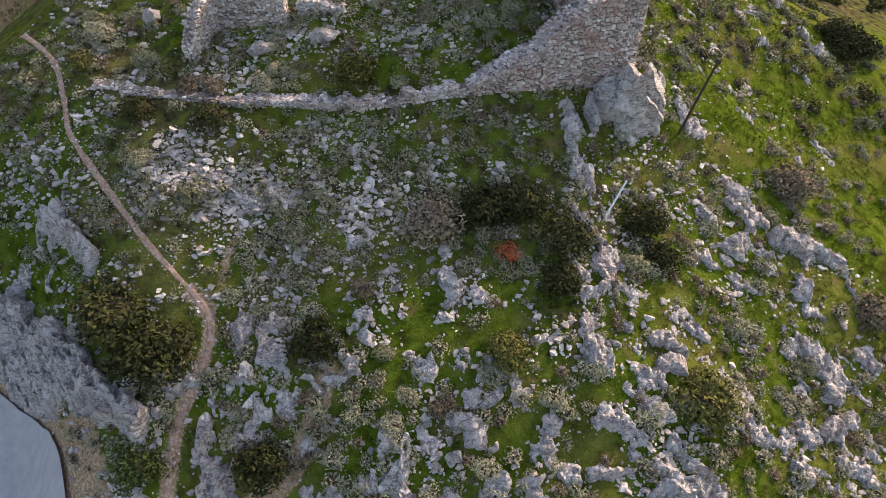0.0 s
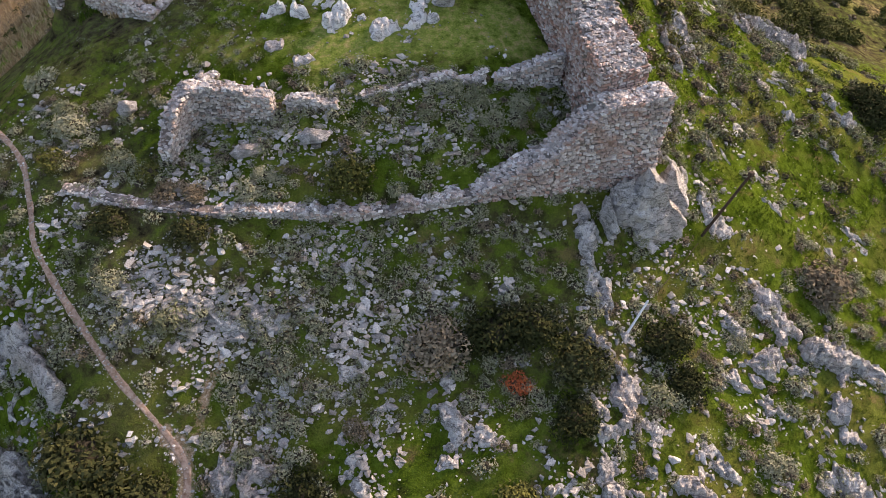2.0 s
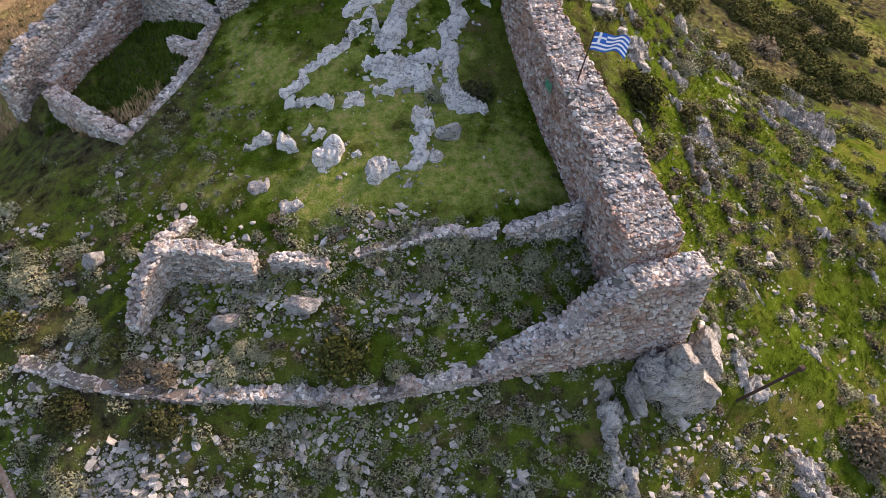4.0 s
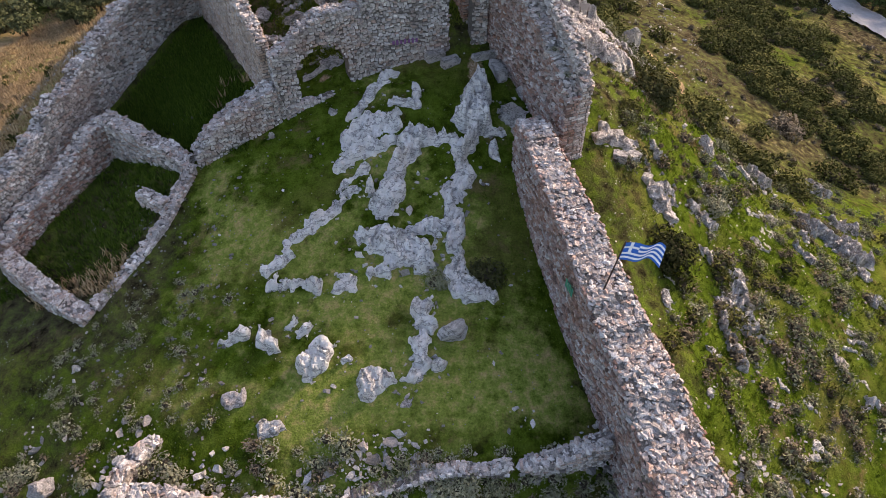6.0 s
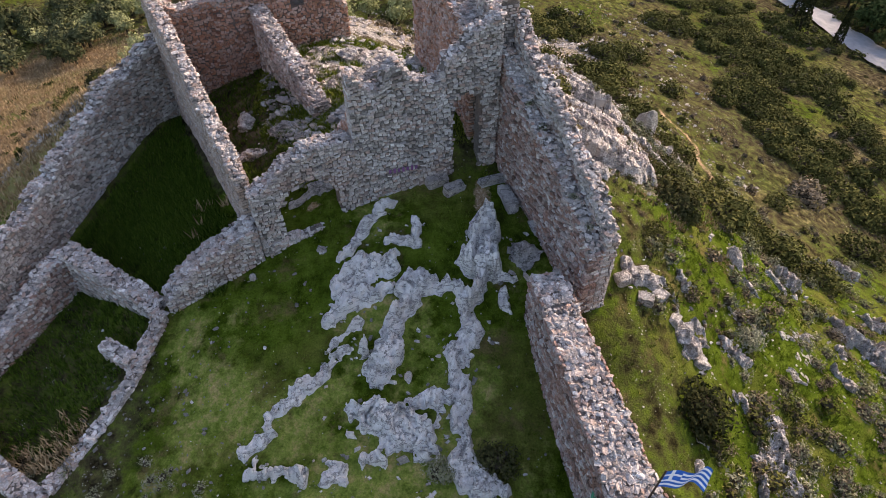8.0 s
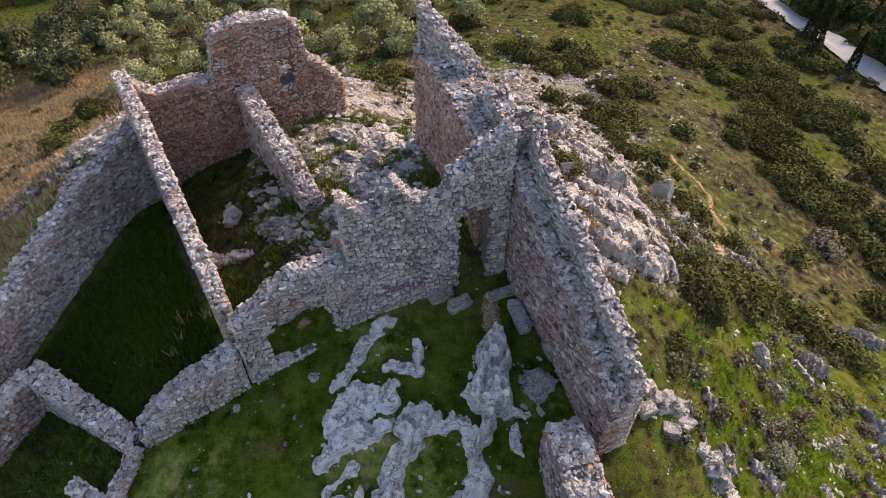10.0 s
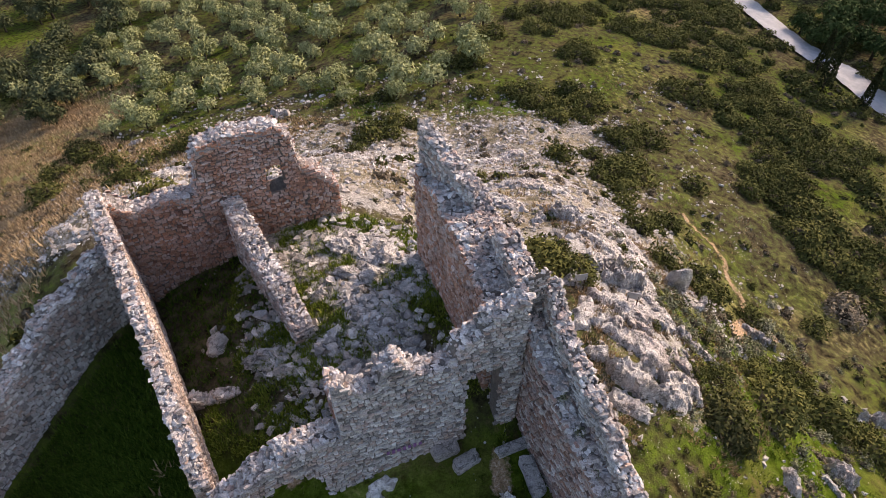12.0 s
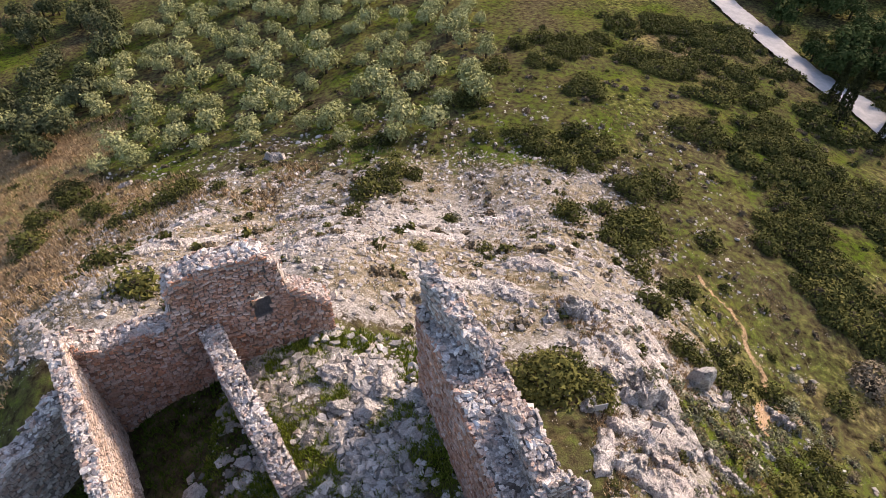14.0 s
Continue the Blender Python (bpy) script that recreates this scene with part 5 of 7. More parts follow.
def stony_density(x, y):
    g, s, d = zones(x, y)
    clump = step(0.46, 0.60, vnoise(x / 1.1, y / 1.1, 77) * 0.6 + vnoise(x / 0.4, y / 0.4, 78) * 0.3 + s * 0.30)
    return np.clip((s - 0.12) * 2.0, 0.05, 1) * clump


x, y = throw(150000, -21, 21, 4, 30, lambda x, y: stony_density(x, y) * 0.85)
stones("scree", x, y, 0.035, 0.17, "loose grey limestone rubble on the slope", rubble, 0.3, 110)
x, y = throw(5000, -13, -3, 17.8, 21.5, lambda x, y: np.exp(-((x + 9.5) / 2.0) ** 2 - ((y - 19.7) / 0.9) ** 2) + 0.6 * np.exp(-((x + 3.5) / 1.0) ** 2 - ((y - 18.6) / 0.7) ** 2))
stones("scree_heap", x, y, 0.05, 0.17, "heap of loose grey stones on the slope", rubble)
x, y = throw(4500, -11, 0.5, 22.8, 27, lambda x, y: np.exp(-((x + 7.4) / 1.5) ** 2 - ((y - 26.0) / 0.5) ** 2) + 0.5 * np.exp(-((x + 1.8) / 1.2) ** 2 - ((y - 26.0) / 0.8) ** 2) + 0.9 * np.exp(-((x + 9.2) / 0.8) ** 2 - ((y - 23.7) / 0.6) ** 2))
stones("wall_rubble", x, y, 0.03, 0.14, "grey wall stones fallen inside the curtain wall", rubble)
x, y = throw(30000, -9, 1.2, 44.5, 55, lambda x, y: np.clip(1.5 * stony_density(x, y), 0.12, 1) * step(0.15, 0.5, vnoise(x / 0.9, y / 0.9, 5)) * step(-9.2, -8.0, x + (y - 50) * 0.4) * step(0.6, 1.3, np.hypot(x - 0.3, (y - 46.3) * 0.7)))
stones("fallen_masonry", x, y, 0.04, 0.19, "fallen wall stones filling the keep", rubble, 0.25, 60, "fallen wall stone among weeds in the keep")
x, y = throw(62000, -36, 24, 55, 100, lambda x, y: stony_density(x, y) * 0.75)
stones("hilltop_stones", x, y, 0.04, 0.2, "pale weathered stones on dry ground", rubble, 0.25, 50, "pale weathered stone on the bare hilltop")
x, y = throw(6000, -14, 22, 27, 58, lambda x, y: 0.15 + 0.5 * step(5, 8, x))
stones("grass_stones", x, y, 0.015, 0.075, "small pale stones scattered in grass", rubble)
x, y = rng.uniform(-20, -8, 20000), rng.uniform(8, 29, 20000)
keep = away(x, y, PATH_LINE) < rng.uniform(0.1, 0.6, 20000)
stones("path_gravel", x[keep], y[keep], 0.015, 0.06, "small stones along the trodden path", rubble)
x, y = throw(1700, -13, 3.5, 28, 43, lambda x, y: 0.25 + 0.75 * step(-6, -10, x))
stones("court_stones", x, y, 0.02, 0.085, "small pale stones in the courtyard grass", loose_stone)
f = np.array(FRAGMENTS)
z = ground_z(f[:, 0], f[:, 1])
p = np.stack([f[:, 0], f[:, 1], z + f[:, 2] * 0.2, f[:, 2] * 1.4, f[:, 2], f[:, 2] * 0.9, rng.uniform(0, 6.28, len(f))], -1)
tagged(part("rock_fragments", np_mesh("rock_fragments", *joined([scattered(*PEBBLES[k], p[k::6]) for k in range(6)])), rubble), "broken pieces of limestone round the outcrops", "stones", kind="stuff")

# ---- plants ----
def leaf_cloud(n, leaf, seed, lobes=7, flat=0.75, core=0.35):
    """Leaves gathered in lobes over a dome of radius 1: arrays of three-cornered leaves."""
    r = np.random.default_rng(seed)
    c = r.normal(size=(lobes, 3))
    c[:, 2] = np.abs(c[:, 2]) * 0.8
    c /= np.linalg.norm(c, axis=1)[:, None]
    c *= r.uniform(0.25, 0.62, (lobes, 1))
    rad = r.uniform(0.32, 0.50, lobes)
    k = r.integers(0, lobes, n)
    d = r.normal(size=(n, 3))
    d /= np.linalg.norm(d, axis=1)[:, None]
    p = c[k] + d * (rad[k] * r.uniform(core, 1.0, n) ** 0.5)[:, None]
    p[:, 2] = np.abs(p[:, 2]) * flat
    nrm = d + r.normal(size=(n, 3)) * 0.55 + np.array([0, 0, 0.3])
    nrm /= np.linalg.norm(nrm, axis=1)[:, None]
    a = np.cross(nrm, r.normal(size=(n, 3)))
    a /= np.linalg.norm(a, axis=1)[:, None]
    b = np.cross(nrm, a)
    s = leaf * r.uniform(0.6, 1.3, n)[:, None]
    v = np.stack([p - a * s - b * s * 0.6, p - a * s + b * s * 0.6, p + a * s * 1.1], 1).reshape(-1, 3)
    return v, np.arange(3 * n).reshape(n, 3)


def twigs(seed, count=7, thick=0.03):
    """Bare stems that fork out from the foot: arrays."""
    r = np.random.default_rng(seed)
    vs, fs = [], []
    for _ in range(count):
        a, e = r.uniform(0, 6.28), r.uniform(0.25, 0.7)
        tip = np.array([math.cos(a) * e, math.sin(a) * e, r.uniform(0.3, 0.55)])
        o = len(vs)
        for q, w in ((np.array([0, 0, -0.1]), thick), (tip, thick * 0.3)):
            vs += [(q[0] + w * math.cos(t), q[1] + w * math.sin(t), q[2]) for t in (0, 2.1, 4.2)]
        fs += [(o + i, o + (i + 1) % 3, o + 3 + (i + 1) % 3, o + 3 + i) for i in range(3)]
    return np.array(vs), np.array(fs)


# dark ball added inside each shrub as shade among the leaves, plus twigs
HEART = ico(1, 77, 0, 0.5, 1.0)
HEART = joined([(HEART[0] * (0.40, 0.40, 0.26) + (0, 0, 0.12), HEART[1]), (twigs(5)[0], np.concatenate([twigs(5)[1][:, (0, 1, 2)], twigs(5)[1][:, (0, 2, 3)]]))])
SHRUBS = [leaf_cloud(170, 0.10, 100 + k, 14, 1.0, 0.85) for k in range(5)]
MID_SHRUBS = [leaf_cloud(200, 0.095, 105 + k, 15, 0.95, 0.85) for k in range(5)]
FAR_SHRUBS = [leaf_cloud(90, 0.22, 110 + k, 7, 0.85, 0.7) for k in range(5)]
BIG_BUSHES = [leaf_cloud(1200, 0.063, 135 + k, 26, 0.9, 0.8) for k in range(5)]
FAR_BUSHES = [leaf_cloud(680, 0.082, 130 + k, 20, 0.9, 0.8) for k in range(5)]
BUSHES = [leaf_cloud(2300, 0.055, 120 + k, 24, 0.9, 0.8) for k in range(5)]
SMALL_BUSHES = [leaf_cloud(1300, 0.062, 150 + k, 16, 0.95, 0.65) for k in range(5)]
SMALL_BUSH_MESH = {}
SHRUB_MESH, BUSH_MESH, FAR_BUSH_MESH, BIG_BUSH_MESH, STEM_SHADE_MESH = {}, {}, {}, {}, np_mesh("woody_base", *HEART)
STEM_SHADE_MESH.materials.append(bark)


def leafy(shapes, store, k, material):
    key = (k, material.name)
    if key not in store:
        store[key] = np_mesh("foliage", *shapes[k])
        store[key].materials.append(material)
    return store[key]


def bush(name, x, y, r, high, material, label, category="bush", group="", lift=0.0, shapes=None, store=None):
    shapes, store = (BUSHES, BUSH_MESH) if shapes is None else (shapes, store)
    ob = empty(name, x, y, gz(x, y) - 0.05 + lift, (x * 5.1 + y * 3.3) % 6.28)
    ob.scale = (r, r, r * high)
    part("foliage", leafy(shapes, store, int(abs(x * 11 + y * 7)) % 5, material), None, ob)
    part("woody_base", STEM_SHADE_MESH, None, ob)
    return tagged(ob, label, category, group)


def shrub_density(x, y):
    v = fbm(x, y, 3.0, 55)
    return np.clip(0.35 + 0.9 * v, 0, 1) * (1 - courtyard(x, y)) * (1 - step(-8, -9, x) * step(43, 45, y) * step(53, 51, y))


def shrubs(x, y, lo, hi, material, name, label, single=0, shapes=None):
    """Small shrubs: the first ones as things, the rest as one piece of scrub."""
    s = rng.uniform(lo, hi, len(x))
    for i in range(min(single, len(x))):
        bush(name, x[i], y[i], s[i], rng.uniform(0.75, 1.1), material, label, "shrub", name + "s on the slope", 0.0, MID_SHRUBS, SHRUB_MESH)
    shapes = shapes or SHRUBS
    x, y, s = x[single:], y[single:], s[single:]
    if len(x):
        p = np.stack([x, y, ground_z(x, y) - 0.04, s, s, s * rng.uniform(0.7, 1.1, len(x)), rng.uniform(0, 6.28, len(x))], -1)
        me = np_mesh("scrub", *joined([scattered(*shapes[k], p[k::5]) for k in range(5) if len(p[k::5])]))
        me.materials.append(material)
        tagged(new("scrub", me), label.replace("shrub", "shrubs"), "scrub", kind="stuff")
        # the dark balls alone: added shade inside the joined shrubs
        me = np_mesh("scrub_stems", *scattered(HEART[0][:12], HEART[1][:20], p))
        me.materials.append(bark)
        tagged(new("scrub_stems", me), "dark woody stems inside low shrubs", "scrub", kind="stuff")


def split(x, y, share):
    m = rng.uniform(0, 1, len(x)) < share
    return x[m], y[m], x[~m], y[~m]


x, y = throw(5800, -21, 24, 5, 29, shrub_density)
a, b, c, d = split(x, y, 0.70)
shrubs(a, b, 0.25, 0.58, sage_leaf, "sage_shrub", "grey-green downy shrub among stones", 150, MID_SHRUBS)
shrubs(c, d, 0.2, 0.5, brown_leaf, "thorny_shrub", "brownish leafless thorny shrub among stones", 90, MID_SHRUBS)
x, y = throw(1500, 7.5, 32, 27, 60, shrub_density)
e, g, x, y = split(x, y, 0.22)
shrubs(e, g, 0.4, 0.95, maquis_leaf, "green_shrub", "olive-green low shrub on the grassy slope", 40, SHRUBS)
a, b, c, d = split(x, y, 0.75)
shrubs(a, b, 0.35, 0.8, sage_leaf, "sage_shrub", "grey-green downy shrub among stones", 40, SHRUBS)
shrubs(c, d, 0.35, 0.7, brown_leaf, "thorny_shrub", "brownish leafless thorny shrub among stones", 40, SHRUBS)
x, y = throw(3000, -45, 55, 56, 118, lambda x, y: shrub_density(x, y) * 0.8)
a, b, c, d = split(x, y, 0.4)
shrubs(a, b, 0.3, 0.8, maquis_leaf, "green_shrub", "olive-green low shrub on dry ground", 40, FAR_SHRUBS)
shrubs(c, d, 0.3, 0.7, brown_leaf, "thorny_shrub", "brownish leafless thorny shrub among stones", 0, FAR_SHRUBS)

x, y = throw(1000, -15, 4, 16.5, 23, lambda x, y: 0.6 * step(0.3, 0.6, vnoise(x / 1.6, y / 1.6, 141)))
shrubs(x, y, 0.2, 0.42, sage_leaf, "sage_shrub", "grey-green downy shrub below the curtain wall", 0, SHRUBS)
THICKET = [leaf_cloud(300, 0.125, 160 + k, 16, 0.85, 0.8) for k in range(5)]
x, y = throw(1300, 20, 66, 60, 128, lambda x, y: step(0.05, 0.16, fbm(x * 0.8 + y * 0.35, y * 0.35 - x * 0.1, 7.0, 91) + 0.14 * step(24, 40, x)) * 0.5)
shrubs(x, y, 0.7, 1.7, maquis_leaf, "mastic_bush", "thicket of rounded evergreen shrubs on the far slope", 0, THICKET)
x, y = throw(700, -30, 14, 55.5, 86, lambda x, y: 0.55 * step(0.45, 0.6, vnoise(x / 2.2, y / 2.2, 131)))
a, b, c, d = split(x, y, 0.55)
shrubs(a, b, 0.2, 0.5, maquis_leaf, "green_shrub", "olive-green low shrub on the stony hilltop", 10, FAR_SHRUBS)
shrubs(c, d, 0.2, 0.45, sage_leaf, "sage_shrub", "grey-green downy shrub on the stony hilltop", 0, FAR_SHRUBS)
x, y = throw(150, -3.5, 5.5, 24.4, 28, lambda x, y: 0.35 + 0.5 * step(-1, 1.5, x))
shrubs(x, y, 0.25, 0.5, sage_leaf, "sage_shrub", "grey-green downy shrub inside the curtain wall", 40, SHRUBS)
x, y = throw(900, -58, -15, 42, 96, lambda x, y: 0.5 * (zones(x, y)[2] > 0.45))
a, b, c, d = split(x, y, 0.4)
shrubs(a, b, 0.25, 0.7, maquis_leaf, "green_shrub", "olive-green low shrub on the tawny slope", 10, FAR_SHRUBS)
shrubs(c, d, 0.25, 0.6, brown_leaf, "thorny_shrub", "brownish leafless thorny shrub on the tawny slope", 0, FAR_SHRUBS)
x, y = throw(260, -14.5, -7.5, 28, 35, lambda x, y: 0.4 * step(-7.5, -10, x))
shrubs(x, y, 0.15, 0.4, sage_leaf, "sage_shrub", "grey-green downy shrub among stones", 0, SHRUBS)

x, y = throw(420, 4.6, 11.5, 40, 58, lambda x, y: 0.6)
a, b, c, d = split(x, y, 0.5)
shrubs(a, b, 0.15, 0.4, maquis_leaf, "green_shrub", "olive-green low shrub between rock slabs", 0, SHRUBS)
shrubs(c, d, 0.15, 0.35, brown_leaf, "thorny_shrub", "brownish thorny shrub between rock slabs", 0, SHRUBS)

# the larger shrubs in lines down the slope: x, y
for k, (x, y) in enumerate(((11.6, 39.6), (12.2, 38.6), (13.7, 40.0), (14.2, 39.2), (15.3, 38.1), (13.2, 35.7), (13.7, 34.9), (14.2, 34.2), (14.7, 32.9), (12.5, 31.7), (10.4, 32.6), (11.2, 32.8), (12.5, 32.9), (9.8, 35.2), (18.1, 39.9), (19.1, 40.4), (15.4, 34.2), (16.3, 32.5), (18.8, 36.9), (14.2, 43.5), (13.1, 42.9), (11.4, 44.8), (11.2, 34.5), (13.6, 37.2), (16.7, 41.0), (10.5, 30.9), (11.6, 31.0), (8.8, 33.8), (8.7, 43.1), (19.2, 44.9))):
    if k % 5 in (0, 3):
        bush("sage_shrub", x, y, 0.5 + 0.28 * math.sin(k * 2.3) ** 2, 0.9, sage_leaf, "grey-green downy shrub beside rocks on the slope", "shrub", "shrubs down the slope", 0.0, MID_SHRUBS, SHRUB_MESH)
    else:
        bush("thorny_shrub", x, y, 0.5 + 0.32 * math.sin(k * 1.7) ** 2, 0.95, brown_leaf, "rounded greyish brown thorny shrub on the green slope", "shrub", "shrubs down the slope", 0.0, MID_SHRUBS, SHRUB_MESH)

# weeds on the ledge of the keep wall: x, y, height
for x, y, z in ((4.15, 40.1, 5.25), (3.75, 40.9, 5.85), (3.42, 41.8, 6.25), (3.2, 42.3, 6.5), (2.85, 43.2, 6.95), (2.45, 44.0, 7.4)):
    bush("sage_shrub", x, y, 0.24, 0.9, sage_leaf, "tuft of grey-green weeds on a wall ledge", "shrub", "weeds on the ledge", z - gz(x, y), SHRUBS, SHRUB_MESH)

